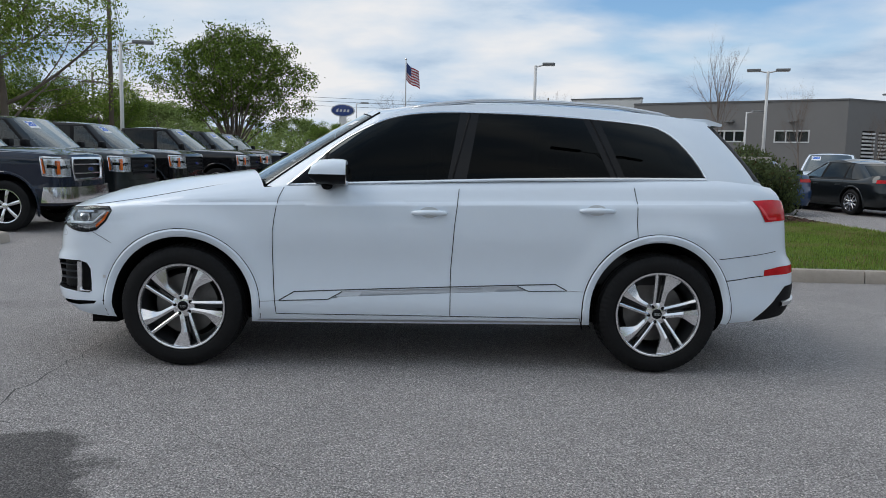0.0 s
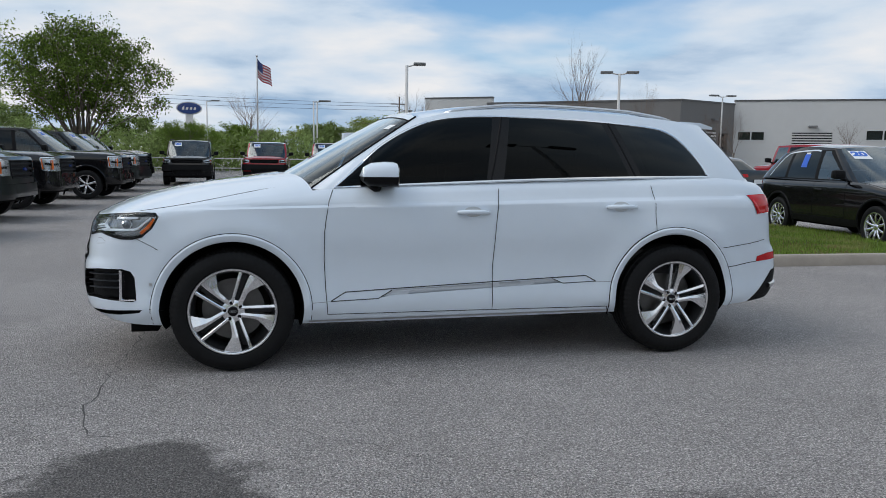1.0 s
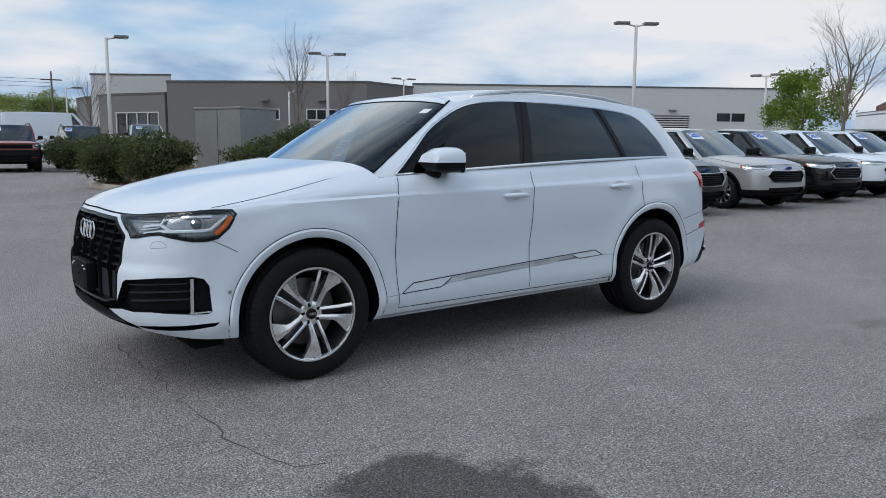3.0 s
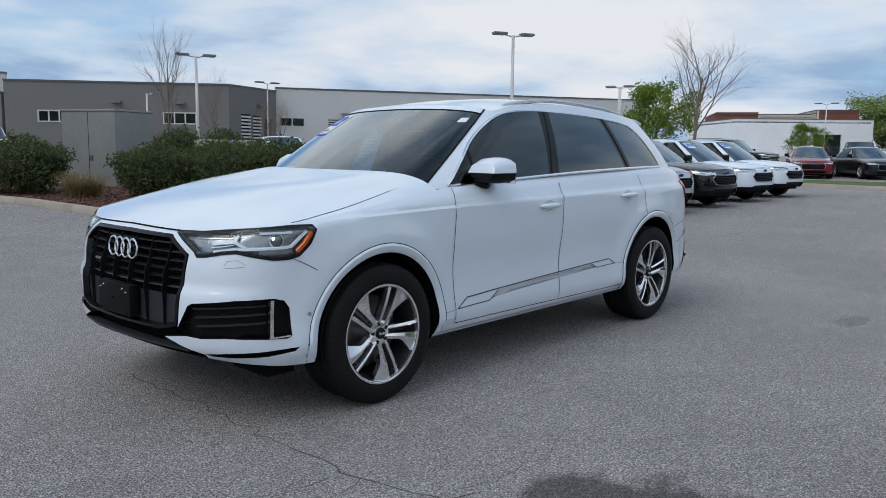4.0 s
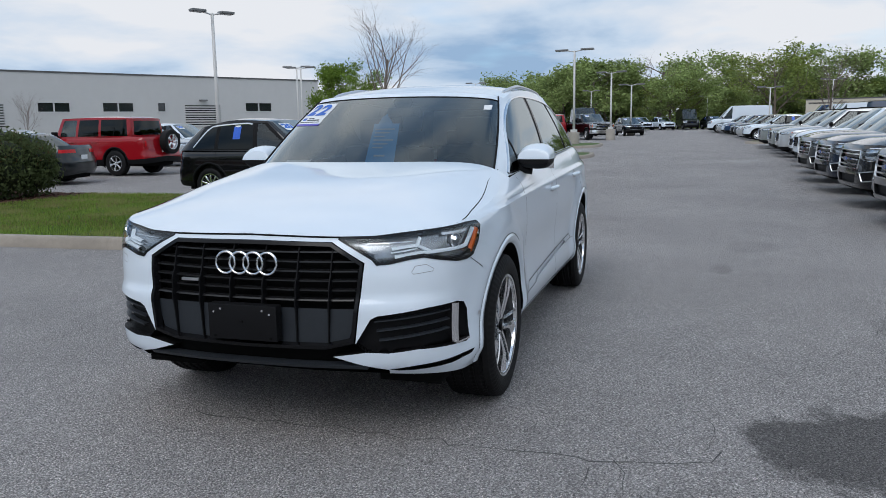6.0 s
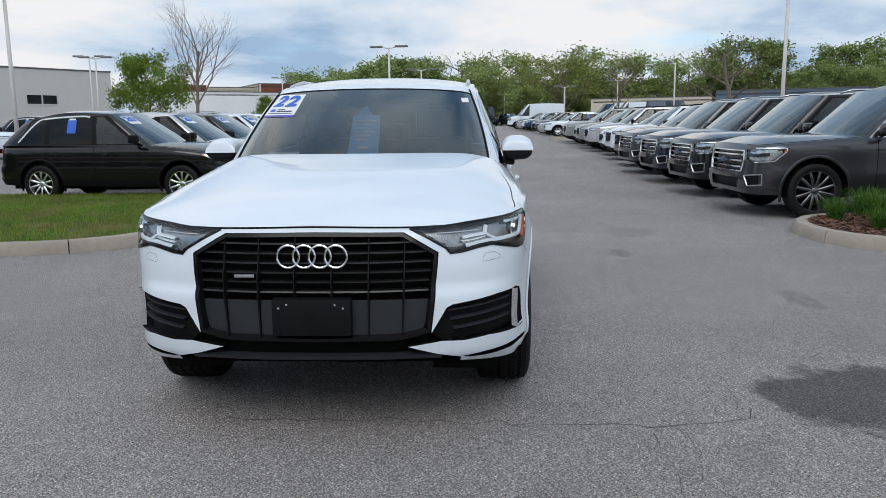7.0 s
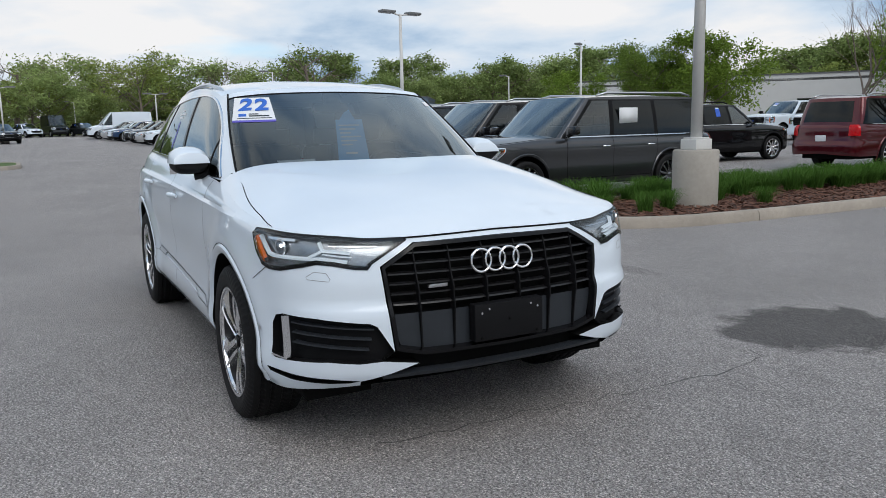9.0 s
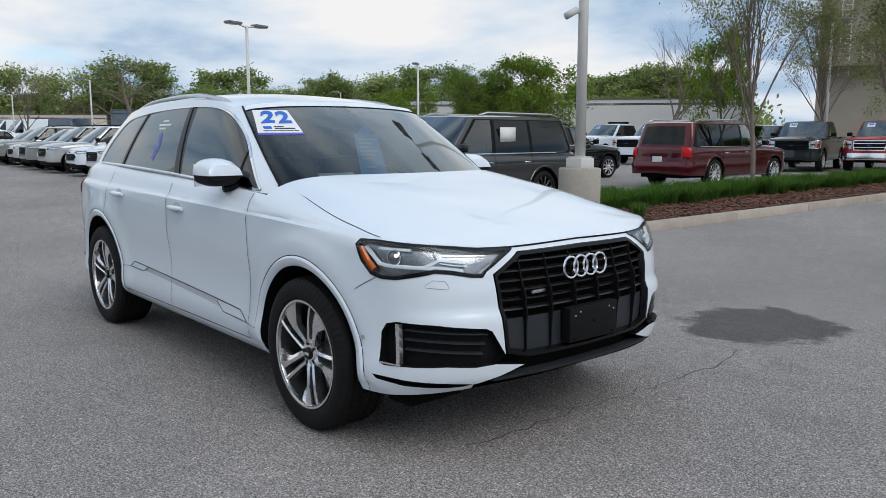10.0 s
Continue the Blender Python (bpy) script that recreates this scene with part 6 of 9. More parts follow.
def vehicle(name, label, category, sp, color):
    """A parked vehicle with its front towards -x, its origin on the ground between the axles. sp: its sizes and features."""
    L, W, H, wb, fo = sp["size"]
    hw, xn = W / 2, -wb / 2 - fo
    xt = xn + L
    hf, hr, belt, clear = sp["hood_f"], sp["hood_r"], sp["belt"], sp.get("clear", .30)
    cx, rf, rr, tx = sp["cowl"], sp["roof_f"], sp["roof_r"], sp["tail"]
    bx = sp.get("boxy", 0.0)
    root = thing(name, pose(0, 0, 0), label, category)
    plan = Plan([(xn, 0), (xn + .01, -.35 * hw), (xn + .045 * (1 - .5 * bx), -.62 * hw), (xn + .15 * (1 - .5 * bx), -.84 * hw), (xn + .38 * (1 - .45 * bx), -.955 * hw), (xn + .85, -.99 * hw), (-.1, -hw),
                 (xt - .85, -.99 * hw), (xt - .34 * (1 - .4 * bx), -.955 * hw), (xt - .12 * (1 - .4 * bx), -.84 * hw), (xt - .03, -.6 * hw), (xt, -.3 * hw), (xt, 0)])
    deck = sp.get("deck", belt)
    sh = Shell(plan,
               zb=[(xn, 0, clear + .02), (xn + .4, -.95 * hw, clear), (0, -hw, clear), (xt - .4, -.95 * hw, clear + .02), (xt, 0, clear + .08)],
               zt=[(xn, 0, hf), (xn + .15, -.84 * hw, hf - .01), (xn + .5, -.96 * hw, hf + .01), (cx - .05, -.99 * hw, hr - .04), (cx + .3, -hw, belt), (tx - .2 if not sp.get("bed") else rr + .3, -hw, belt + .02),
                   (xt - .34, -.95 * hw, deck), (xt, 0, deck)],
               front=sp.get("nose", [(.25, .14), (.38, .02), (.5, .0), (.7, .012), (hf - .08, .04), (hf, .09 - .05 * bx), (hf + .3, .2)]),
               side=[(.25, .085), (.36, .035), (.5, .010), (.64, .002), (.78, .006), (belt - .22, .0), (belt - .12, .006), (belt - .05, .026), (belt, .055), (belt + .3, .11)],
               rear=[(.25, .1), (.45, .0), (.62, .0), (.72, .04), (belt, .08), (belt + .2, .14)],
               ns=96, nv=14, corner=(hw * .72, hw * 1.25), round_top=(.07, .035))
    F, S, Rr = plan.front, plan.side, plan.rear
    R = sp["R"]
    ar = R + sp.get("gap", .075)
    for c in (-wb / 2, wb / 2):
        a = [(S(x), z) for x, z in arc(c, R, ar, ar, 205, -25, 18)]
        sh.region("open", a + [(a[-1][0], .05), (a[0][0], .05)])
    gz0, gz1, gw = sp["grille"]
    hx = sp["lamp"]                                     # lamp: inner half-width, low, high, x of its rear tip
    lampp = [(F(hx[0]), hx[2] - .015), (F(.82 * hw), hx[2] + .01), (S(xn + .3), hx[2] + .012), (S(hx[3]), hx[2] + .012), (S(hx[3]), hx[2] - .035), (S(xn + .34), hx[1] + .02), (F(.82 * hw), hx[1]), (F(hx[0]), hx[1] + sp.get("lamp_up", .03))]
    sh.region("headlight", lampp)
    gp = sp.get("grille_poly") or [(-.01, gz1), (F(gw * .97), gz1), (F(gw), (gz0 + gz1) / 2), (F(gw * .92), gz0), (-.01, gz0)]
    gp = [(F(p[0]) if p[0] >= 0 else -.01, p[1]) for p in sp["grille_poly"]] if sp.get("grille_poly") else gp
    sh.region("grille", gp)
    lo = sp.get("inlet", (.38, .50, .55))
    sh.region("lower_inlet", [(-.01, lo[1]), (F(lo[2] * hw), lo[1]), (F(lo[2] * hw * .9), lo[0]), (-.01, lo[0])])
    tz = sp["tail_lamp"]
    sh.region("tail_light", [(S(xt - tz[2]), tz[1]), (Rr(hw * tz[3]), tz[1]), (Rr(hw * tz[3]), tz[0]), (S(xt - tz[2]), tz[0])])
    clad = sp.get("clad", clear + .07)
    sh.region("cladding", [(-.01, .05), (-.01, clad), (F(.9 * hw), clad), (S(xn + .5), clad), (S(xt - .5), clad), (plan.len + .01, clad + .08), (plan.len + .01, .05)])
    if sp.get("bumper"):
        b0, b1 = sp["bumper"]
        sh.region("front_bumper", [(-.01, b1), (F(.9 * hw), b1), (S(xn + .32), b1), (S(xn + .36), b0), (F(.9 * hw), b0), (-.01, b0)])
    xB, xC = sp["door_b"], sp["door_c"]
    xA = cx + .22
    sh.region("front_door", [(S(xA), clad + .02), (S(xB), clad + .02), (S(xB), belt + .1), (S(xA), belt + .1)])
    if xC > xB:
        sh.region("rear_door", [(S(xB), clad + .02), (S(xC - .16), clad + .02), (S(xC), R + .45), (S(xC), belt + .1), (S(xB), belt + .1)])
    sh.split()
    part("body", mirrored(sh.mesh("body")), color, root)
    trim = CHROME if sp.get("chrome") else BLACK_PLASTIC
    part("cladding", mirrored(sh.mesh("cladding", out=.004)), color if sp.get("no_clad") else BLACK_PLASTIC, root)
    part("lower_inlet", mirrored(sh.mesh("lower_inlet", depth=.05)), BLACK_PLASTIC, root)
    if sp.get("bumper"):
        part("front_bumper", mirrored(sh.mesh("front_bumper", out=.05)), sp.get("bumper_mat", CHROME) or color, root)
    g = part("grille", mirrored(sh.mesh("grille", depth=.05)), sp.get("grille_mat", BLACK_PLASTIC), root, "radiator grille")
    gtop = max(p[1] for p in gp)
    gbot = min(p[1] for p in gp)
    nb = sp.get("bars", 4)
    for i in range(nb):
        z = gbot + (gtop - gbot) * (i + .7) / (nb + .4)
        part("grille_bar", mirrored(sh.strip([(F(gw * .93 * k / 6), z) for k in range(7)], sp.get("bar_w", .022), out=.0, thick=.03)), sp.get("bar_mat", trim), g)
    part("grille_frame", mirrored(sh.strip([p if p[0] >= 0 else (0, p[1]) for p in gp], sp.get("frame_w", .022), out=.010, thick=.024)), sp.get("frame_mat", trim), g)
    b = bmesh.new()
    e = sh.at(0, sp.get("badge_z", (gbot + gtop) / 2), .035)
    oval(b, e.x, 0, e.z, .08, .033, .012)
    if sp.get("badge", True):
        part("badge", b, BADGE_BLUE, root, "small oval badge")
    else:
        b.free()
    for side in (0, 1):
        fix = flipped if side else (lambda b: b)
        h = part("headlight", fix(sh.mesh("headlight", depth=.05)), LAMP_SILVER, root, "clear headlight")
        part("lens", fix(sh.mesh("headlight", out=.004)), LENS, h)
        part("amber_marker", fix(sh.strip([(S(hx[3] - .01), hx[2] - .01), (S(hx[3] - .05), hx[1] + .05)], .035, out=-.004)), AMBER, h)
        part("light_bar", fix(sh.strip([(F(hx[0] + sp.get("bar_in", .05)), (hx[1] + hx[2]) / 2 + .01), (F(.8 * hw), (hx[1] + hx[2]) / 2), (S(xn + .28), (hx[1] + hx[2]) / 2 + .02)], sp.get("bar_lamp", .035), out=-.02)), sp.get("lamp_bar", BLACK_PLASTIC), h)
        if sp.get("lamp_edge"):
            part("lamp_edge", fix(sh.strip(lampp[1:7], sp["lamp_edge"], out=.006, thick=.01)), CHROME, h, "bright lamp edge")
        if sp.get("amber_mid"):
            part("amber_reflector", fix(sh.strip([(F(.86 * hw), hx[1] + .04), (F(.86 * hw), hx[2] - .04)], .06, out=-.012)), AMBER, h)
        if sp.get("fog"):
            fz0, fz1, fy0, fy1 = sp["fog"]
            fl4 = [(F(fy0), fz1 - .02), (F(fy1), fz1 + .01), (F(fy1), fz0 + .02), (F(fy0 + .09), fz0)]
            part("fog_lamp", fix(sh.strip([(F(fy0 + .04), (fz0 + fz1) / 2), (F(fy1 - .03), (fz0 + fz1) / 2)], fz1 - fz0, out=.004)), GLOSS_BLACK, root, "dark fog lamp recess")
            part("fog_surround", fix(sh.strip(fl4, .024, out=.012, thick=.014, closed=True)), SATIN, root, "silver fog lamp surround")
        part("tail_light", fix(sh.mesh("tail_light", out=.01)), RED_LENS, root, "red tail lamp")
        for nm in ("front_door", "rear_door"):
            if nm == "rear_door" and xC <= xB:
                continue
            d = part(nm, fix(sh.mesh(nm)), color, root)
            x0, x1 = (xA, xB) if nm == "front_door" else (xB, xC)
            loop = [(S(x1), belt), (S(x1), clad + .02), (S(x0), clad + .02), (S(x0), belt)] if nm == "front_door" else [(S(x1), belt), (S(x1), R + .45), (S(x1 - .16), clad + .02), (S(x0), clad + .02)]
            part("seam", fix(sh.strip(loop, .008, out=.002)), DARK_VOID, d)
            b = bmesh.new()
            hz = belt - sp.get("handle_drop", .16)
            tube(b, [tuple(sh.at(S(x1 - .27 + .2 * k / 4), hz, .01 + (.022 if 0 < k < 4 else 0))) for k in range(5)], .014, 6)
            part("handle", fix(b), sp.get("handle_mat", color), d)
        for c in (-wb / 2, wb / 2):
            lip = [(S(x), z) for x, z in arc(c, R, ar + .02, ar + .02, 198, -18, 22)]
            part("arch_trim", fix(sh.strip(lip, .045, out=.012, thick=.012)), color if sp.get("no_clad") else BLACK_PLASTIC, root)
            liner, rows = bmesh.new(), []
            for x, z in arc(c, R, ar, ar, 205, -25, 16):
                rows.append([liner.verts.new(sh.at(S(x), max(z, clear - .05), -k)) for k in (0.0, .28)])
            for p, q in zip(rows, rows[1:]):
                liner.faces.new((p[0], q[0], q[1], p[1]))
            part("wheel_liner", fix(liner), DARK_VOID, root)
        b = bmesh.new()
        mz = belt + .09
        box(b, xA - .03, xA + .11, -hw - .21, -hw - .01, mz - .05, mz + .10, bevel=.05)
        mm = part("door_mirror", fix(b), sp.get("mirror_mat", BLACK_PLASTIC), root)
        b = bmesh.new()
        tube(b, [(xA + .06, -hw - .04, mz - .04), (xA + .07, -hw + .06, mz - .07)], .025, 6)
        part("arm", fix(b), BLACK_PLASTIC, mm)
    # bonnet
    crest = pchip([(xn, hf), (xn + .12, hf + .035 * (1 - bx)), (xn + .5, hf + (hr - hf) * .5 + .05), (cx - .1, hr + .02), (cx + .2, hr + .03)])
    hood = hood_mesh(sh, S(cx + .05), crest, .15, n=26, m=8, power=lambda k: 3.4)
    part("hood", hood, color, root)
    for sd in (1, -1):
        pts = []
        for i in range(10):
            s = F(hx[0]) + (S(cx) - F(hx[0])) * i / 9
            e = sh.at(s, sh.zt(s))
            pts.append((e.x, -sd * e.y * .97, e.z + (max(crest(e.x), e.z) - e.z) * (1 - .97**3.4) + .001))
        b = bmesh.new()
        tube(b, pts, .004, 4)
        part("hood_seam", b, DARK_VOID, root)
    # glasshouse
    rw, zr = sp.get("roof_w", .73) * hw, H - .05
    bw = hw - .05
    zc = hr - .03
    base = [(cx - .18, 0, zc), (cx - .14, -.4 * bw, zc), (cx - .04, -.72 * bw, zc - .01), (cx + .1, -.92 * bw, zc - .02), (cx + .3, -.985 * bw, belt - .03), ((cx + tx) / 2, -bw, belt - .01),
            (tx - .55, -.99 * bw, belt), (tx - .22, -.95 * bw, belt), (tx - .06, -.82 * bw, deck if deck < belt else belt - .02), (tx, -.45 * bw, deck if deck < belt else belt - .02), (tx, 0, deck if deck < belt else belt - .02)]
    top = [(rf, 0, zr + .012), (rf + .01, -.38 * rw, zr + .01), (rf + .03, -.7 * rw, zr), (rf + .07, -.92 * rw, zr - .015), (rf + .22, -.99 * rw, zr), ((rf + rr) / 2, -rw, zr + .02),
           (rr - .4, -.99 * rw, zr + .005 - sp.get("drop", 0) * .6), (rr - .16, -.95 * rw, zr - .01 - sp.get("drop", 0) * .85), (rr - .05, -.84 * rw, zr - .02 - sp.get("drop", 0)), (rr, -.45 * rw, zr - .015 - sp.get("drop", 0)), (rr, 0, zr - .015 - sp.get("drop", 0))]
    crown = pchip([(rf, 0.0), (rf + .25, .035), ((rf + rr) / 2, .045), (rr - .25, .03), (rr, 0.0)])
    cab = Cabin(base, top, crown, bulge=.02, per=6, nv=8)

    def xs(z, lo_x, hi_x):
        k = (z - belt) / (zr - belt)
        return lo_x + (hi_x - lo_x) * k
    z0, z1 = belt + .025, zr - .055
    drop = sp.get("drop", 0.0)
    dp = lambda x: drop * max(0.0, (x - (rf + .8)) / (rr - rf - .8))**1.6
    fa = lambda z: xs(z, cx + .30, rf + .20)
    ra = lambda z: xs(z, tx - sp.get("d_lo", .26), rr - sp.get("d_hi", .24))
    lean = sp.get("b_lean", .06)
    wins = [("front_window", [(fa(z0), z0), (xB - .05, z0), (xB - .05 + lean, z1), (fa(z1) + .04, z1), (fa(z1) - .01, z1 - .05)])]
    if xC > xB:
        wins.append(("rear_window", [(xB + .05, z0), (xC - .04, z0), (min(xC - .04, ra(z1)), z1 - dp(xC)), (xB + .05 + lean, z1 - dp(xB))]))
        if ra(z0) - xC > .15:
            wins.append(("quarter_window", [(xC + .05, z0), (ra(z0), z0), (ra(z1), z1 - dp(ra(z1))), (min(xC + .05, ra(z1) - .05), z1 - dp(xC))]))
    fl = [(fa(z0) - .09, z0 - .02), (ra(z0) + .03, z0 - .02), (ra(z1) + .02, z1 + .02 - dp(ra(z1))), (xC, z1 + .02 - dp(xC)), (fa(z1) - .02, z1 + .02)]
    if sp.get("black_pillars", True):
        wins.append(("window_pillar", fl))
    cab.split(wins, 6 * 3, 6 * 8, [("windshield", 0, 6 * 3 - 1, 0, 8), ("rear_screen", 6 * 8 + 2, 6 * 10, 1, 7)])
    part("pillar", mirrored(cab.mesh("pillar")), color, root)
    tree = cab.tree()

    def on(x, z, o):
        hit = tree.ray_cast(Vector((x, -3, z)), Vector((0, 1, 0)))
        return Vector((x, (hit[0].y if hit[0] is not None else -rw) - o, z))
    for side in (0, 1):
        fix = flipped if side else (lambda b: b)
        for nm, _ in wins:
            dark = nm != "front_window" and sp.get("privacy", True)
            part(nm, fix(cab.mesh(nm)), BLACK_PLASTIC if nm == "window_pillar" else CAR_TINT if dark else CAR_CLEAR, root)
        if sp.get("bright_windows"):
            if sp["bright_windows"] == 3:
                line = [(fa(z1) + .30, z1 - .012), (xB + .3, z1 + .006 - dp(xB + .3)), (xC, z1 - .002 - dp(xC)), (ra(z1) - .1, z1 - dp(ra(z1)) - .03), (ra(z0) + .02, z0 + .03)]
            else:
                line = [(fl[0][0], fl[0][1]), (fl[1][0], fl[1][1])] if sp["bright_windows"] == 1 else [(fl[0][0], fl[0][1]), (fl[1][0], fl[1][1]), (fl[2][0], fl[2][1]), (fl[3][0], fl[3][1]), (fl[4][0], fl[4][1]), (fl[0][0], fl[0][1])]
            dense = []
            if sp["bright_windows"] == 3:
                line = [tuple(p) for p in spline(line, 4)]
            for a, c in zip(line, line[1:]):
                dense += [(a[0] + (c[0] - a[0]) * k / 12, a[1] + (c[1] - a[1]) * k / 12) for k in range(12)]
            part("window_trim", fix(band(bmesh.new(), dense + [line[-1]], .034 if sp["bright_windows"] == 3 else .022, on, .006, .006)), CHROME, root)
        if sp.get("ribbon"):
            rb = part("window_ribbon", fix(band(bmesh.new(), [(xB + .46, z1 - .05 - .035 * k) for k in range(8)], .17, on, .005, 0)), RIBBON_BLUE, root, "blue banner sticker on the rear door glass")
            part("print_bar", fix(band(bmesh.new(), [(xB + .40 + .03 * k, z1 - .045) for k in range(5)], .03, on, .008, 0)), PAPER, rb)
        if sp.get("rails"):
            b = bmesh.new()
            tube(b, [(rf + .35 + (rr - rf - .6) * k / 10, -rw * .93, zr + .03 + (.05 if 0 < k < 10 else 0)) for k in range(11)], .02, 6)
            part("roof_rail", fix(b), sp.get("rail_mat", BLACK_PLASTIC), root)
        if sp.get("step"):
            b = bmesh.new()
            tube(b, [(-wb / 2 + .55, -hw + .02, clear - .03), (wb / 2 - .55, -hw + .02, clear - .03)], .035, 6, flat=.5)
            part("side_step", fix(b), sp.get("step_mat", SATIN), root)
    roof = part("roof", cab.roof(6), sp.get("roof_mat", color), root)
    part("windshield", mirrored(cab.mesh("windshield")), CAR_CLEAR, root)
    part("rear_screen", mirrored(cab.mesh("rear_screen")), CAR_TINT, root)
    # inside, so that the glass shows a dark room with seats
    b = bmesh.new()
    box(b, cx + .1, tx - .25, -hw + .14, hw - .14, clear + .1, belt - .16)
    part("interior", b, INTERIOR, root)
    for x in (xB - .05, xC - .1 if xC > xB + .4 else xB - .05):
        for y in (-.4, .4):
            b = bmesh.new()
            box(b, x - .1, x + .03, y - .24, y + .24, belt - .4, belt + .18, bevel=.04)
            box(b, x - .06, x + .03, y - .12, y + .12, belt + .2, belt + .36, bevel=.03)
            part("seat", b, LEATHER, root)
    b = bmesh.new()
    prism(b, [(cx - .1, belt - .14), (cx + .25, belt - .05), (cx + .5, belt - .08), (cx + .55, belt - .3), (cx - .1, belt - .3)], -hw + .13, hw - .13)
    part("dashboard", b, INTERIOR, root, smooth=0)
    b = bmesh.new()
    box(b, xn + .25, xt - .25, -hw * .66, hw * .66, clear - .06, min(hf, deck) - .12)
    part("underbody", b, DARK_VOID, root)
    if sp.get("bed"):
        x0 = tx + .06
        b = bmesh.new()
        box(b, x0, xt - .12, -hw + .12, hw - .12, belt - .42, belt - .40)
        part("bed_floor", b, BLACK_PLASTIC, root)
        for sd in (-1, 1):
            b = bmesh.new()
            box(b, x0, xt - .1, sd * (hw - .04) - .05, sd * (hw - .04) + .02, belt - .02, belt + .03, bevel=.01)
            part("bed_rail", b, color, root)
        b = bmesh.new()
        box(b, xt - .14, xt - .07, -hw + .1, hw - .1, belt - .4, belt + .02, bevel=.02)
        part("bed_tailgate", b, color, root)
        b = bmesh.new()
        box(b, tx + .01, tx + .08, -hw + .1, hw - .1, belt - .4, belt + .02, bevel=.02)
        part("bed_front", b, color, root)
    else:
        if deck < belt - .03:
            b = bmesh.new()
            n, rows = 12, []
            for i in range(n + 1):
                x = tx - .12 + (xt - .12 - tx + .12) * i / n
                z = deck - .0 + (.03 * (1 - i / n))
                rows.append([b.verts.new((x, hw * .93 * q * (1 - .1 * (i / n)**3), z + .05 * (1 - q * q) - (.04 * (i / n)**4))) for q in [j / 8 - 1 for j in range(17)]])
            for p, q in zip(rows, rows[1:]):
                for j in range(16):
                    b.faces.new((p[j], p[j + 1], q[j + 1], q[j]))
            bmesh.ops.recalc_face_normals(b, faces=b.faces[:])
            part("boot_lid", b, color, root)
    # rear plate and bumper line
    b = bmesh.new()
    e = sh.at(plan.len, sp.get("plate_z", .8), .012)
    box(b, e.x - .005, e.x + .008, -.15, .15, e.z - .075, e.z + .075, bevel=.003)
    part("rear_plate", b, PAPER, root, "plain white dealer plate")
    made = {}
    for x in (-wb / 2, wb / 2):
        for y in (-hw + .13, hw - .13):
            simple_wheel(root, R, sp["rim"], .24, x, y, sp.get("spokes", 6), sp.get("rim_mat", ALLOY), made)
    return root


def windscreen_sticker(root, sp, y=.42, text="20"):
    """A year sticker in the top corner of the screen, with a strip of print under it."""
    L, W, H, wb, fo = sp["size"]
    cx, rf, zr, hr = sp["cowl"], sp["roof_f"], H - .05, sp["hood_r"]
    k0, k1 = .70, .93
    from mathutils.bvhtree import BVHTree
    pane = next(o for o in root.children if o.name.startswith("windshield"))
    bt = BVHTree.FromPolygons([v.co for v in pane.data.vertices], [p.vertices[:] for p in pane.data.polygons])

    def on(yy, z, o):
        hit = bt.ray_cast(Vector((-5, yy, z)), Vector((1, 0, 0)))[0]
        return Vector(((hit.x if hit is not None else rf) - o, yy, z))
    z0, z1 = [hr + (zr - hr) * k for k in (.66, .90)]
    st = bmesh.new()
    rows = [[st.verts.new(on(y + .14 - .28 * i / 5, z0 + (z1 - z0) * j / 4, .006)) for i in range(6)] for j in range(5)]
    for a, b in zip(rows, rows[1:]):
        for i in range(5):
            st.faces.new((a[i], a[i + 1], b[i + 1], b[i]))
    bmesh.ops.recalc_face_normals(st, faces=st.faces[:])
    s = part("year_sticker", st, PAPER, root, "white and blue year sticker on the screen")
    curve = bpy.data.curves.new("figures", "FONT")
    curve.body, curve.size, curve.offset = text, (z1 - z0) * .78, .006
    tob = new("figures", curve)
    me = bpy.data.meshes.new_from_object(tob)
    bpy.data.objects.remove(tob)
    fig = bmesh.new()
    fig.from_mesh(me)
    bpy.data.meshes.remove(me)
    wide = max(v.co.x for v in fig.verts)
    for v in fig.verts:
        v.co = on(y + .12 - .24 * v.co.x / wide, z0 + (z1 - z0) * .36 + v.co.y, .010)
    part("year_print", fig, STICKER_BLUE, s, "blue printed year")


def park(ob, x, y, turn, z=None):
    """Stands a vehicle on the lot, its front along (-cos, -sin) of turn."""
    ob.matrix_basis = pose(x, y, gz(x, y) if z is None else z, 0, 0, turn)
    return ob


def recolor(ob, old, mat, label=""):
    """Gives a copied vehicle its own paint."""
    for o in ob.children_recursive:
        for s in slots_of(o):
            if s.material == old:
                s.link = "OBJECT"
                s.material = mat
    if label:
        ob["label"] = label
    return ob


def slots_of(o):
    return o.material_slots if o.type == "MESH" else ()


RIBBON_BLUE = material("ribbon_blue", (0.03, 0.12, 0.6), rough=0.4, noise_scale=8, spread=0.2)
BADGE_BLUE = material("badge_blue", (0.02, 0.05, 0.2), rough=0.2, coat=0.6, noise_scale=9, spread=0.1)
BLACK_PAINT = paint("black_paint", (0.006, 0.006, 0.007), rough=.25)
NAVY = paint("navy_paint", (0.008, 0.014, 0.03), rough=.25)
GRAPHITE = paint("graphite_paint", (0.058, 0.060, 0.066), metal=.8, rough=.32)
DARK_GREY = paint("dark_grey_paint", (0.018, 0.022, 0.024), metal=.6, rough=.3)
SILVER = paint("silver_paint", (0.50, 0.51, 0.52), metal=.5, rough=.32)
RED = paint("red_paint", (0.30, 0.006, 0.012), rough=.3)
MAROON = paint("maroon_paint", (0.085, 0.006, 0.011), metal=.5, rough=.28)
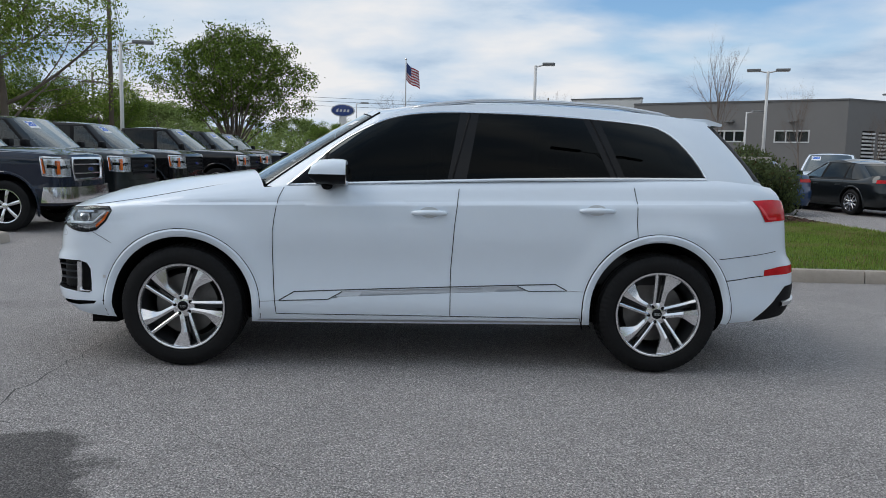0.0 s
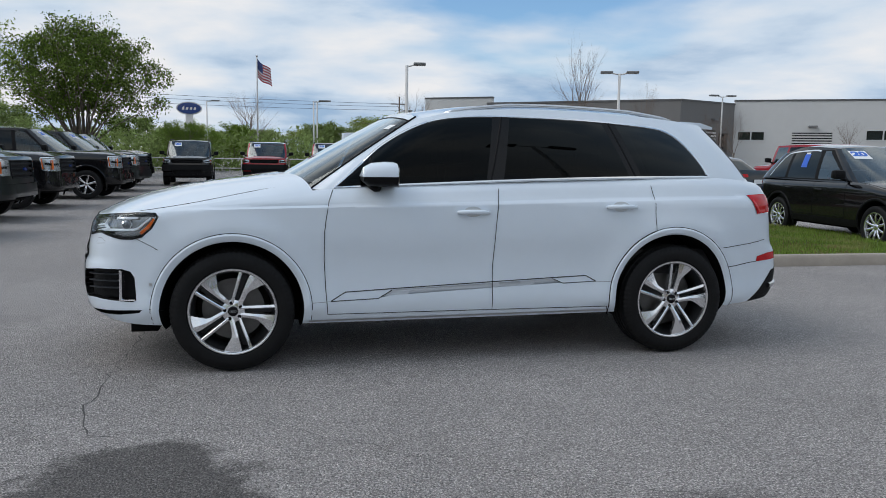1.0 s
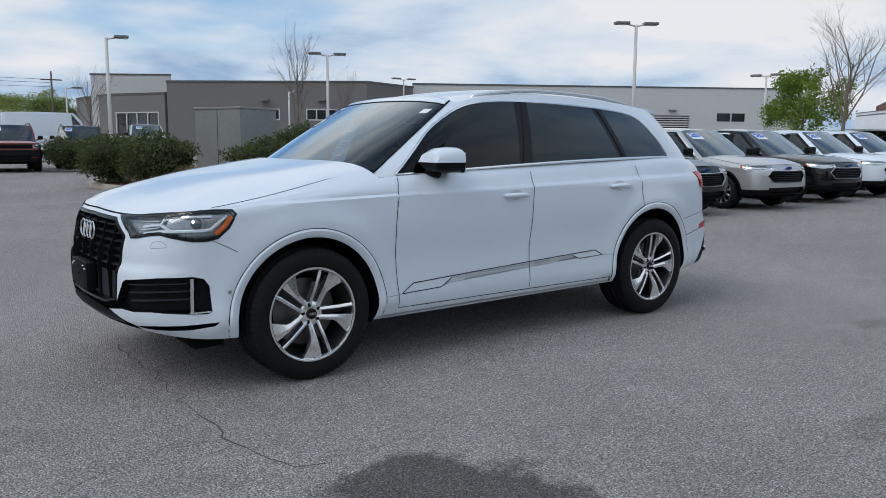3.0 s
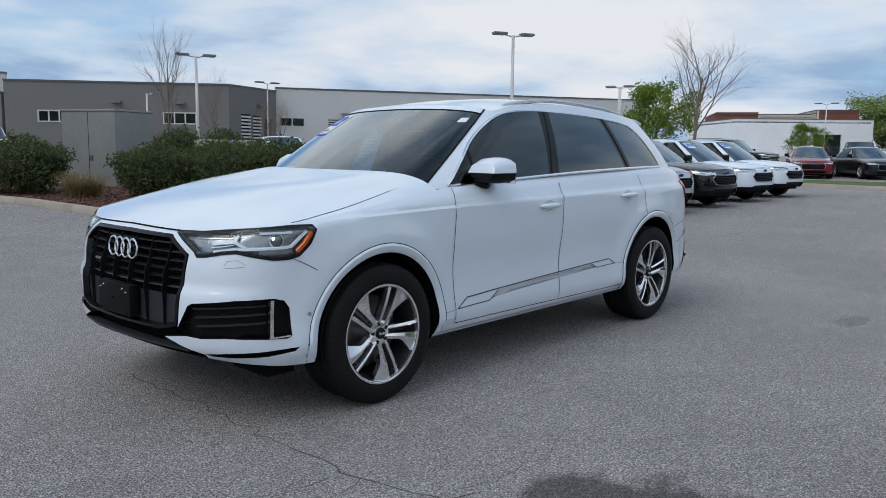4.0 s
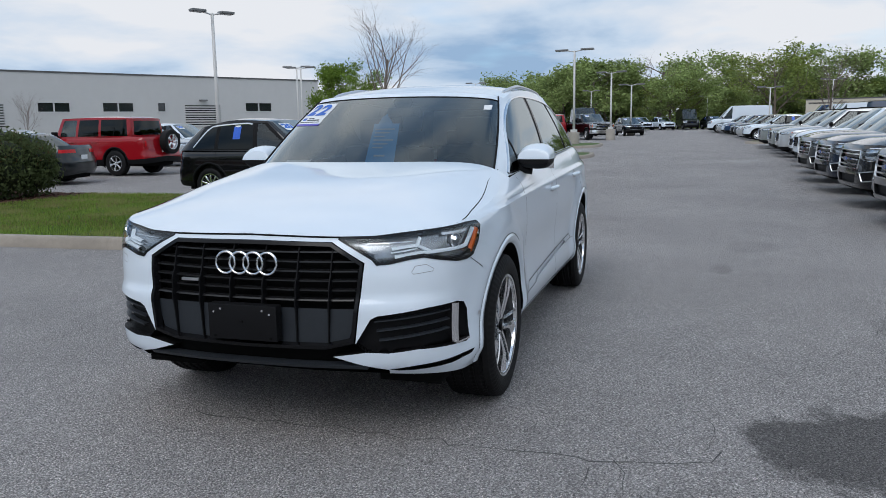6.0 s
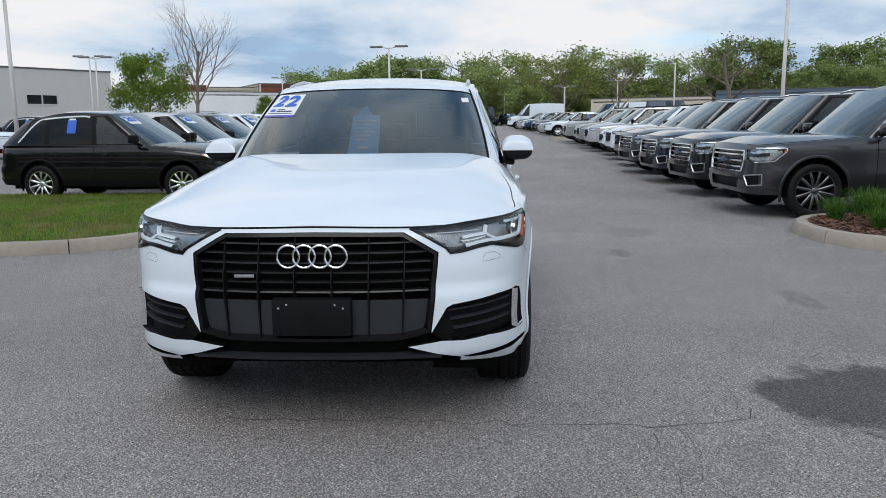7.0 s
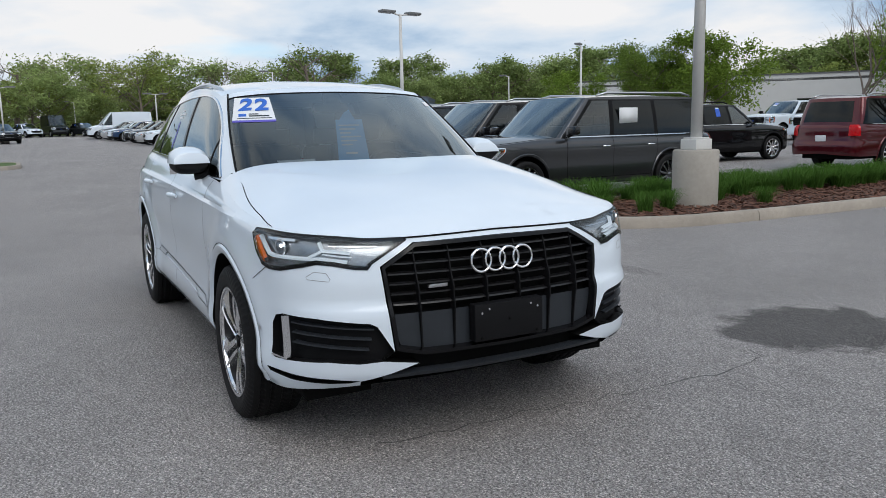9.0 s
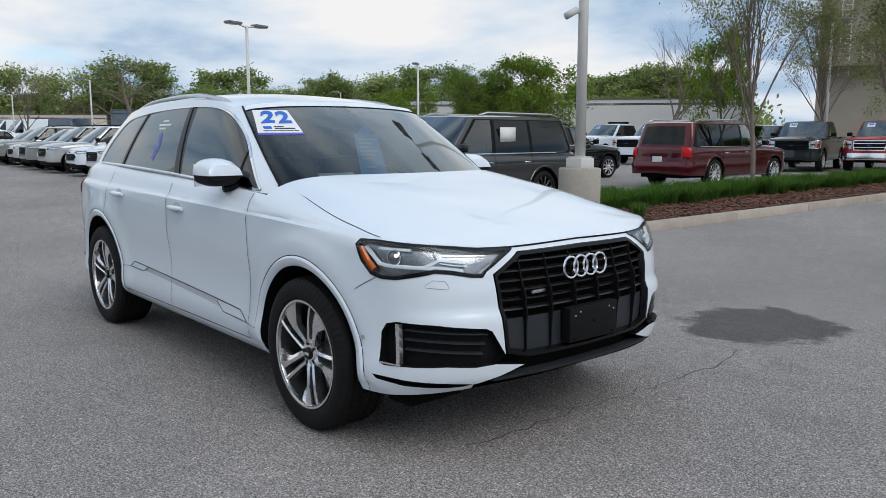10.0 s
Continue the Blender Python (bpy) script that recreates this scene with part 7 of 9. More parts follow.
RUBY = paint("ruby_paint", (0.20, 0.015, 0.02), metal=.2, rough=.28)
GREEN = paint("grey_green_paint", (0.03, 0.045, 0.042), metal=.2, rough=.3)
BLUE = paint("blue_paint", (0.02, 0.05, 0.12), metal=.3, rough=.3)

RIM_DARK = material("dark_alloy", (0.17, 0.173, 0.18), rough=0.26, metal=0.9, noise_scale=6, spread=0.15)
CROSS = dict(size=(4.59, 1.88, 1.66, 2.71, .90), hood_f=.90, hood_r=1.06, belt=1.04, cowl=-.83, roof_f=-.02, roof_r=1.80, tail=2.26, R=.345, rim=.235, grille=(.58, .80, .52),
             grille_poly=[(-1, .79), (.50, .80), (.62, .69), (.48, .56), (-1, .55)], lamp=(.45, .78, .89, -1.76), tail_lamp=(.92, 1.08, .22, .5), door_b=.28, door_c=1.20, clad=.42, bars=6, bar_w=.012,
             bar_mat=GREY_PLASTIC, frame_mat=SATIN, inlet=(.34, .46, .62), bright_windows=3, drop=.11, ribbon=True, lamp_bar=LAMP_WHITE, bar_lamp=.02, bar_in=.16, spokes=10, d_lo=.50, d_hi=.26, badge_z=.845, rails=0)
BIG = dict(size=(5.63, 2.03, 1.85, 3.34, .93), hood_f=1.04, hood_r=1.16, belt=1.13, cowl=-1.05, roof_f=-.32, roof_r=2.62, tail=2.82, R=.39, rim=.285, grille=(.66, .95, .62), lamp=(.63, .79, .98, -2.10),
           tail_lamp=(.86, 1.2, .24, .72), door_b=.22, door_c=1.30, clad=.42, no_clad=True, bars=3, bar_w=.045, chrome=True, grille_mat=GLOSS_BLACK, inlet=(.42, .56, .52), bright_windows=1, handle_mat=CHROME, rails=1, rail_mat=SATIN,
             spokes=12, rim_mat=RIM_DARK, frame_w=.03, lamp_edge=.024, lamp_bar=GREY_PLASTIC, bar_lamp=.05, fog=(.46, .62, .66, .93), boxy=.45, step=True, clear=.34, roof_w=.80, d_lo=.18, d_hi=.22, badge_z=.81, mirror_mat=BLACK_PAINT)
TRUCK = dict(size=(5.89, 2.03, 1.98, 3.68, .95), hood_f=1.24, hood_r=1.34, belt=1.31, cowl=-1.10, roof_f=-.42, roof_r=1.20, tail=1.42, R=.41, rim=.27, grille=(.83, 1.17, .60), lamp=(.62, .88, 1.18, -2.42), lamp_up=.0,
             tail_lamp=(.95, 1.30, .12, .8), door_b=-.02, door_c=.98, clad=.46, no_clad=True, bars=3, bar_w=.05, inlet=(.40, .46, .5), bumper=(.47, .72), bumper_mat=None, lamp_edge=.024, amber_mid=True, lamp_bar=GLOSS_BLACK, bar_lamp=.05, boxy=.7, bed=True, clear=.42, roof_w=.80, d_lo=.16, d_hi=.18,
             spokes=6, badge_z=1.0, bar_mat=BLACK_PLASTIC, frame_mat=BLACK_PLASTIC, gap=.10)
TRUCK_CHROME = dict(TRUCK, bumper_mat=CHROME, bar_mat=CHROME, bars=2, frame_mat=CHROME, frame_w=.055, grille=(.83, 1.18, .56), bar_w=.04)
BOXY = dict(size=(4.39, 1.89, 1.80, 2.67, .86), hood_f=1.08, hood_r=1.15, belt=1.16, cowl=-.72, roof_f=-.30, roof_r=2.12, tail=2.26, R=.37, rim=.23, grille=(.88, 1.02, .60), lamp=(.62, .88, 1.02, -1.98),
            tail_lamp=(.95, 1.18, .12, .75), door_b=.30, door_c=1.22, clad=.52, bars=1, bar_w=.05, inlet=(.45, .62, .6), boxy=.9, roof_w=.86, d_lo=.14, d_hi=.14, clear=.36, badge=False, rails=1, bumper=(.56, .82), bumper_mat=BLACK_PLASTIC, spokes=6, rim_mat=ALLOY_GREY)
JEEP = dict(BOXY, size=(4.78, 1.88, 1.87, 3.0, .55), cowl=-1.0, roof_f=-.72, roof_r=2.05, tail=2.1, hood_f=1.12, hood_r=1.18, belt=1.22, R=.40, rim=.24, door_b=.0, door_c=.92, grille=(.80, 1.08, .40), lamp=(.45, .90, 1.06, -1.86), bars=0, rails=0, grille_mat=GLOSS_BLACK, tail_lamp=(.92, 1.10, .10, .82), rim_mat=ALLOY, black_pillars=False, roof_w=.84)
SEDAN = dict(CROSS, size=(4.87, 1.85, 1.48, 2.85, .95), hood_f=.78, hood_r=.96, belt=.95, deck=1.06, cowl=-.80, roof_f=.02, roof_r=1.30, tail=1.92, R=.335, rim=.235, lamp=(.45, .66, .76, -1.95), grille=(.42, .68, .5), grille_poly=None,
             tail_lamp=(.86, .95, .26, .38), door_b=.22, door_c=1.10, clad=.26, clear=.22, no_clad=True, inlet=(.26, .36, .6), bright_windows=0, ribbon=False, drop=.05, badge_z=.72, d_lo=.55, d_hi=.20, spokes=10, roof_w=.66, plate_z=.72)
VAN = dict(size=(5.98, 2.06, 2.62, 3.75, 1.02), hood_f=1.12, hood_r=1.36, belt=1.32, cowl=-1.75, roof_f=-.75, roof_r=3.05, tail=3.15, R=.36, rim=.22, grille=(.80, 1.0, .55), lamp=(.60, .86, 1.12, -2.45), tail_lamp=(1.1, 1.7, .1, .85),
           door_b=-.55, door_c=-.6, clad=.46, bars=2, boxy=.7, roof_w=.86, black_pillars=False, spokes=8, rim_mat=SATIN, inlet=(.4, .55, .6), mirror_mat=BLACK_PLASTIC)
FLEET = {}
JEEP_AT = (16.2, 17.0, -92)
FUSION_AT = (11.9, 16.6, -78)
COUPE_AT = (8.6, 16.5, -75)
RUBY_AT = (36.0, 8.9, 23)
DARK_AT = (37.4, 6.7, 38)


def parked(kind, sp, name, color, label, category, x, y, turn, sticker=True, group=""):
    """Parks a vehicle of a kind: the first one is built, the rest are copies with paint of their own."""
    if kind not in FLEET:
        ob = vehicle(name, label, category, sp, color)
        if sticker:
            windscreen_sticker(ob, sp)
        FLEET[kind] = (ob, color)
        park(ob, x, y, turn)
    else:
        src, old = FLEET[kind]
        ob = copy_thing(src, pose(x, y, gz(x, y), 0, 0, turn))
        if color is not old:
            recolor(ob, old, color)
        ob["label"] = label
    if group:
        ob["group"] = group
    return ob


MID = dict(CROSS, drop=.04, bright_windows=1, d_lo=.3, d_hi=.26, size=(5.05, 2.0, 1.78, 3.02, .93), hood_f=1.0, hood_r=1.15, belt=1.12, cowl=-.95, roof_f=-.2, roof_r=2.2, tail=2.42, R=.38, rim=.27, lamp=(.55, .86, .96, -1.95), grille=(.62, .92, .6), grille_poly=None, tail_lamp=(1.0, 1.16, .22, .5), door_b=.2, door_c=1.25, rails=1, bars=4, badge_z=.78)
for x, y, c, lb in ((9.06, 5.95, BLACK_PAINT, "glossy black crossover beside the lawn"), (11.75, 5.9, SILVER, "silver crossover with blue year sticker"), (14.5, 6.05, BLACK_PAINT, "black crossover in the row"), (17.2, 6.15, WHITE, "white crossover in the row"),
                    (19.9, 6.25, WHITE, "white crossover at the end of the row")):
    parked("cross", CROSS, "crossover_car", c, lb, "car", x, y, 86, group="crossovers beside the lawn")
# large SUVs opposite
for i, (c, lb) in enumerate(((GRAPHITE, "graphite full-size SUV beside the mulch bed"), (BLACK_PAINT, "black full-size SUV in the row"), (NAVY, "dark blue full-size SUV in the row"), (GRAPHITE, "grey full-size SUV in the row"))):
    parked("big", BIG, "large_suv", c, lb, "car", 6.6 + 2.95 * i, -6.95, -85.5, sticker=False, group="large SUVs in a row")
parked("mid", MID, "mid_size_suv", BLACK_PAINT, "black SUV further back in the row", "car", 18.35, -7.1, -87, sticker=False, group="large SUVs in a row")
# pickups on the other side
for x, y, a, c, lb in ((-8.5, 7.7, 180, NAVY, "dark blue pickup truck with chrome bumper"), (-8.75, 11.2, 177, DARK_GREY, "dark green grey pickup truck in the row"), (-8.75, 14.9, 177, BLACK_PAINT, "black pickup truck in the row"), (-8.05, 18.8, 178, BLACK_PAINT, "black pickup truck with chrome mirrors"),
                       (-8.1, 22.8, 174, DARK_GREY, "grey pickup truck in the row")):
    parked("truck_chrome" if c is NAVY else "truck", TRUCK_CHROME if c is NAVY else TRUCK, "pickup_truck", c, lb, "truck", x, y, a, group="pickup trucks in a row")
for x, y, a, c, lb in ((-4.45, 28.5, 92, BLACK_PAINT, "black boxy off-roader facing the lane"), (-1.3, 30.6, 86, RED, "red boxy SUV with white roof"), (1.5, 30.1, 86, RUBY, "dark red boxy SUV facing the lane"), (4.5, 32.0, 76, GREEN, "grey green boxy SUV facing the lane")):
    o = parked("boxy", BOXY, "boxy_suv", c, lb, "car", x, y, a, group="boxy SUVs across the lane")
    if c is RED:
        for q in o.children:
            if q.name.startswith("roof") and not q.name.startswith("roof_rail"):
                q.material_slots[0].link = "OBJECT"
                q.material_slots[0].material = WHITE
parked("jeep", JEEP, "off_road_car", RED, "bright red off-road car with spare wheel", "car", *JEEP_AT, sticker=False)
parked("sedan", SEDAN, "sedan_car", DARK_GREY, "dark grey sedan with red tail lamps", "car", *FUSION_AT, sticker=False)
parked("van", VAN, "cargo_van", WHITE, "white high-roof cargo van", "van", 6.5, 46.0, 173, sticker=False)
recolor(parked("big", BIG, "large_suv", MAROON, "maroon full-size SUV seen from behind", "car", 8.06, -18.8, 90, sticker=False), RIM_DARK, ALLOY)
parked("mid", MID, "mid_size_suv", BLACK_PAINT, "black SUV behind the graphite one", "car", 13.3, -17.6, 87, sticker=False)

# ---- more parked vehicles ----
PALE_GREEN = paint("pale_grey_green_paint", (0.24, 0.26, 0.25), metal=.3, rough=.32)
for i, (kind, c, lb) in enumerate((("mid", WHITE, "white SUV in the row"), ("cross", WHITE, "white crossover in the far row"), ("mid", SILVER, "silver SUV in the far row"),
                                   ("mid", PALE_GREEN, "pale green SUV in the row"), ("cross", SILVER, "silver crossover in the far row"), ("mid", PALE_GREEN, "pale green SUV in the far row"), ("cross", SILVER, "silver crossover in the far row"))):
    sp = dict(mid=MID, cross=CROSS)[kind]
    nm = dict(mid="mid_size_suv", cross="crossover_car")[kind]
    parked(kind, sp, nm, c, lb, "car", 21.6 + 3.0 * i, -7.3, -90, group="vehicles in the far row")
FAR = ((WHITE, "white"), (SILVER, "silver"), (DARK_GREY, "dark grey"), (BLACK_PAINT, "black"), (WHITE, "white"), (BLUE, "dark blue"))
for i in range(12):
    if i == 4:
        continue
    c, w = FAR[i % 6]
    kind, sp, nm = (("cross", CROSS, "crossover_car"), ("sedan", SEDAN, "sedan_car"), ("cross", CROSS, "crossover_car"))[i % 3]
    if i == 9:
        kind, sp, nm, c, w = "van", VAN, "cargo_van", WHITE, "tall white"
    parked(kind, sp, nm, c, w + " car at the far end of the lot", "car", 51 + 3.1 * i + (1.2 if i > 9 else 0), -7.1 + .14 * i, -90, group="cars at the far end")
for i in range(3):
    parked("van", VAN, "cargo_van", WHITE if i < 2 else BLUE, "white cargo van at the lot's end" if i < 2 else "dark blue cargo van at the lot's end", "van", 76 + 7 * i, -15.5, -90, group="vans at the lot's end")
for (x, y, turn, kind, c, lb) in ((*RUBY_AT, "sedan", RUBY, "ruby red hatchback beyond the kerb"), (*DARK_AT, "sedan", DARK_GREY, "dark grey hatchback beyond the kerb"), (58.0, 8.9, -172, "truck", RED, "red pickup truck seen from behind"),
                                 (57.6, 6.1, 30, "truck_chrome", BLACK_PAINT, "black pickup truck with chrome front"), (41.5, 15, 85, "big", BLACK_PAINT, "black SUV beyond the kerb"), (45, 17, 85, "cross", DARK_GREY, "grey crossover beyond the kerb"),
                                 (60, 13.0, 20, "big", DARK_GREY, "dark grey SUV far down the lane"), 
                                 (70, 4.0, 20, "cross", BLACK_PAINT, "black car far down the lane"), (35, 17, 85, "sedan", SILVER, "silver sedan beyond the kerb"), (101, 4.9, 25, "cross", WHITE, "white car across the lane's end"),
                                 (103.5, -0.8, 12, "van", DARK_GREY, "dark van across the lane's end"), (101, 2.2, 25, "cross", WHITE, "white crossover across the lane's end"), (101, -4.0, 25, "cross", DARK_GREY, "dark grey crossover across the lane's end"), (70, 8.2, 15, "van", BLUE, "dark blue van behind the black truck"), (29.0, 18.6, 85, "cross", BLACK_PAINT, "black crossover behind the row"), (24.5, 19.6, 85, "cross", WHITE, "white crossover behind the row"), (21.3, 19.0, 88, "cross", SILVER, "silver crossover behind the red car"),
                                 (*COUPE_AT, "sedan", BLUE, "dark blue coupe with striped tail lamps"), (13.5, 20.5, 60, "cross", WHITE, "white car behind the sedan"),
                                 (10.2, 42.0, 80, "truck", SILVER, "silver truck cab behind the hedge"), (-8.6, 27.4, 165, "truck", BLACK_PAINT, "black pickup truck at the row's end"), (-9.4, 32.5, 150, "cross", DARK_GREY, "dark crossover under the tree"),
                                 (18.3, -30.8, -88, "truck", WHITE, "white heavy pickup truck facing the lane"), (23.0, -33.0, -88, "truck", WHITE, "white heavy pickup truck further back"), (14.2, -33.5, -85, "big", BLACK_PAINT, "black SUV behind the trees"),
                                 (10.4, -29.6, -76, "truck", DARK_GREY, "dark grey heavy pickup truck"), (8.0, -31.2, -80, "truck_chrome", RED, "bright red heavy pickup truck with chrome grille"), (2.6, -32.2, -80, "truck", BLACK_PAINT, "black heavy pickup truck"),
                                 (66, -17, 15, "van", BLUE, "dark van before the workshop"), (58, -17.5, 15, "truck", WHITE, "white pickup before the workshop")):
    sp = dict(big=BIG, truck=TRUCK, truck_chrome=TRUCK_CHROME, cross=CROSS, sedan=SEDAN, van=VAN)[kind]
    nm = dict(big="large_suv", truck="pickup_truck", truck_chrome="pickup_truck", cross="crossover_car", sedan="sedan_car", van="cargo_van")[kind]
    parked(kind, sp, nm, c, lb, "truck" if "truck" in kind else "van" if kind == "van" else "car", x, y, turn)


# ---- lamp posts ----
def lamp_post(x, y, z_top, turn=0, heads=2, base=False, span=1.0, r=.075, label="grey metal lamp post with two flat heads", z0=None):
    z = gz(x, y) if z0 is None else z0
    root = thing("street_lamp", pose(x, y, z, 0, 0, turn), label, "lamp post", "lamp posts of the lot")
    h = z_top - z
    lift = 0.0
    if base:
        b = lathe([(0, 0), (.335, 0), (.335, .80), (.32, .82), (0, .82)], 28)
        bmesh.ops.rotate(b, verts=b.verts[:], matrix=Matrix.Rotation(radians(90), 3, "X"))
        part("concrete_base", b, CONCRETE, root, "round weathered concrete base")
        b = bmesh.new()
        box(b, -.16, .16, -.16, .16, .82, .98, bevel=.015)
        part("pole_shoe", b, POLE, root)
        lift = .9
    b = bmesh.new()
    tube(b, [(0, 0, lift), (0, 0, h * .5), (0, 0, h)], [r, r * .9, r * .75], 10)
    part("pole", b, POLE, root)
    for k in range(heads):
        s = 1 if k == 0 else -1
        b = bmesh.new()
        tube(b, [(0, 0, h - .06), (s * span * .45, 0, h + .02)], .03, 6)
        part("arm", b, POLE, root)
        b = bmesh.new()
        box(b, s * span * .35 if s > 0 else -span, span if s > 0 else -span * .35, -.17, .17, h, h + .10, bevel=.03)
        hd = part("lamp_head", b, POLE_DARK, root, "flat grey lamp head")
        b = bmesh.new()
        box(b, s * span * .45 if s > 0 else -span * .95, span * .95 if s > 0 else -span * .45, -.13, .13, h - .012, h + .004)
        part("lamp_glass", b, FRAME_LIGHT, hd)
    return root


lamp_post(4.14, 25.5, 4.95, -10, heads=1, span=.75)
lamp_post(14.25, 27.7, 5.2, -20, heads=2, span=.85)
lamp_post(20.7, 15.3, 5.74, -28, heads=2, span=.85)
lamp_post(42.0, 5.0, 5.75, 80, heads=2, base=True, span=1.15)
lamp_post(54.4, 4.1, 5.2, 80, heads=2, base=True, span=1.1)
lamp_post(69.5, 3.8, 5.0, 80, heads=2, base=True, span=1.2)
lamp_post(23.25, -11.25, 5.58, -75, heads=2, span=.95)
lamp_post(32.7, -27.0, 5.65, 130, heads=1, span=1.0, label="grey metal lamp post with one flat head")
lamp_post(11.5, -33.7, 6.5, 170, heads=1, span=.9, label="grey metal lamp post with one flat head")
lamp_post(-10.7, 22.2, 5.0, 15, heads=1, span=1.1, label="grey metal lamp post with one flat head")
for x, y, z, n in ((30.3, 45.3, 5.9, 2), (46.6, 25.6, 5.85, 2), (43.2, 23.5, 5.5, 2), (63.8, -7.5, 4.2, 2), (68.2, -12.7, 4.9, 2), (52.5, -14.2, 5.3, 1), (54.5, -35.7, 5.3, 1), (2.3, 53.9, 5.3, 1), (1.8, 49.4, 5.0, 1), (18.8, 41.1, 4.35, 1), (72.0, 19.2, 5.7, 2),
                   (-6, 60, 5.5, 1), (8.0, 51.3, 4.6, 1), (104.5, -3.2, 4.9, 2), (90, 10, 5.4, 2)):
    lamp_post(x, y, z, 100 if x > 40 else 0, heads=n, span=1.0, r=.06)
near = lamp_post(3.45, -7.02, 7.6, 0, heads=2, base=True, span=1.1, r=.085, z0=.13, label="tall grey lamp post on a concrete base in the mulch")
b = bmesh.new()
tube(b, [(0, .0, 3.22), (.05, .10, 3.24)], .025, 8)
tube(b, [(.05, .10, 3.27), (.12, .28, 3.16)], .055, 10)
cam_ob = part("security_camera", b, FRAME_LIGHT, near, "white security camera")
b = bmesh.new()
box(b, -.13, .13, -.13, .13, .98, 1.0)
part("base_plate", b, POLE, near)


# ---- flag, sign, power poles ----
def flag():
    root = thing("flag_pole", pose(-2.15, 65.6, gz(-2, 65)), "tall white flag pole with a striped flag", "flag pole")
    b = bmesh.new()
    tube(b, [(0, 0, 0), (0, 0, 9.4)], [.09, .05], 8)
    part("pole", b, FRAME_LIGHT, root)
    b = bmesh.new()
    bmesh.ops.create_uvsphere(b, u_segments=10, v_segments=6, radius=.11, matrix=Matrix.Translation((0, 0, 9.45)))
    part("finial", b, SATIN, root)
    b = bmesh.new()
    nx, nz = 18, 13
    rows = []
    for i in range(nx + 1):
        u = i / nx
        rows.append([b.verts.new((.05 + 1.1 * u + .12 * (1 - j / nz) * u, .16 * math.sin(u * 7 + j * .15), 9.2 - .9 * u - 1.55 * (1 - j / nz) - .12 * math.sin(u * 5))) for j in range(nz + 1)])
    for i in range(nx):
        for j in range(nz):
            f = b.faces.new((rows[i][j], rows[i + 1][j], rows[i + 1][j + 1], rows[i][j + 1]))
            f.material_index = 2 if (i < 7 and j >= 6) else j % 2
    part("flag", b, [material("flag_red", (0.36, 0.03, 0.04), rough=.8, noise_scale=3, spread=.1), material("flag_white", (0.6, 0.6, 0.62), rough=.8, noise_scale=3, spread=.06), material("flag_blue", (0.03, 0.05, 0.16), rough=.8, noise_scale=3, spread=.1)], root, "striped red and white flag with a blue corner")


flag()


def oval_sign():
    root = thing("pylon_sign", pose(-8.64, 74.2, gz(-8, 74)), "blue oval sign on a grey post", "sign")
    b = bmesh.new()
    box(b, -.35, .35, -.15, .15, 0, 4.6, bevel=.03)
    part("post", b, POLE, root)
    for nm, ry, rz, y, mt in (("rim", 1.18, .62, 0, FRAME_LIGHT), ("face", 1.08, .53, -.03, BADGE_BLUE)):
        b = bmesh.new()
        n = 36
        prism(b, [(ry * math.cos(2 * math.pi * i / n), 5.2 + rz * math.sin(2 * math.pi * i / n)) for i in range(n)], -.2 + y, .2 - y * 0 + y, axis=1)
        part(nm, b, mt, root, smooth=30)
    b = bmesh.new()
    for k in range(4):
        x = -.55 + .36 * k
        prism(b, [(x - .12, 5.05), (x + .10, 5.05), (x + .14, 5.3 if k else 5.42), (x - .04, 5.3)], -.245, -.235, axis=1)
    part("script_marks", b, FRAME_LIGHT, root, smooth=0)


oval_sign()
WOOD_POLE = material("weathered_pole_wood", (0.14, 0.11, 0.085), rough=.9, noise_scale=1.5, spread=.2, bump=.3, bump_scale=40)
POLES = [(-14.7, 31.4, 10.5), (-38, 30, 10.5), (13.2, 83, 7.5), (-30, 66, 7.6)]
for x, y, h in POLES:
    root = thing("utility_pole", pose(x, y, gz(x, y)), "weathered wooden utility pole with cross-arm", "utility pole")
    b = bmesh.new()
    tube(b, [(0, 0, 0), (0, 0, h)], [.13, .08], 8)
    part("pole", b, WOOD_POLE, root)
    b = bmesh.new()
    box(b, -1.0, 1.0, -.06, .06, h - .9, h - .78, bevel=.01)
    part("cross_arm", b, WOOD_POLE, root)
WIRE = material("black_cable", (0.02, 0.02, 0.02), rough=.6, noise_scale=3, spread=.2)


def cable(p, q, sag, n=14):
    b = bmesh.new()
    P, Q = Vector(p), Vector(q)
    tube(b, [P.lerp(Q, i / n) - Vector((0, 0, sag * 4 * (i / n) * (1 - i / n))) for i in range(n + 1)], .016, 4)
    return part("power_cable", b, WIRE, CABLES)


CABLES = thing("overhead_lines", pose(0, 0, 0), "black overhead power cables between the poles", "cable")
for dz in (0, .35, 1.0, 2.6, 3.3, 3.6):
    cable((-14.7, 31.4, 6.2 + dz * .95), (-38, 30, 6.4 + dz), .4)
    cable((-14.7, 31.4, 6.2 + dz * .95), (-30 + dz, 66, 5.0 + dz), .6)
for dz in (0, .5, .9):
    cable((-30, 66, 6.2 + dz), (13.2, 83, 6.5 + dz * .8), .3)
# wire fence behind the boxy cars
fence = thing("pipe_fence", pose(0, 35.2, gz(0, 35)), "thin grey pipe railing behind the parked cars", "fence")
for k in range(12):
    b = bmesh.new()
    tube(b, [(-9 + 1.6 * k, 0, 0), (-9 + 1.6 * k, 0, 1.0)], .025, 6)
    part("post", b, POLE, fence)
for z in (.5, .98):
    b = bmesh.new()
    tube(b, [(-9, 0, z), (8.6, 0, z)], .022, 6)
    part("rail", b, POLE, fence)
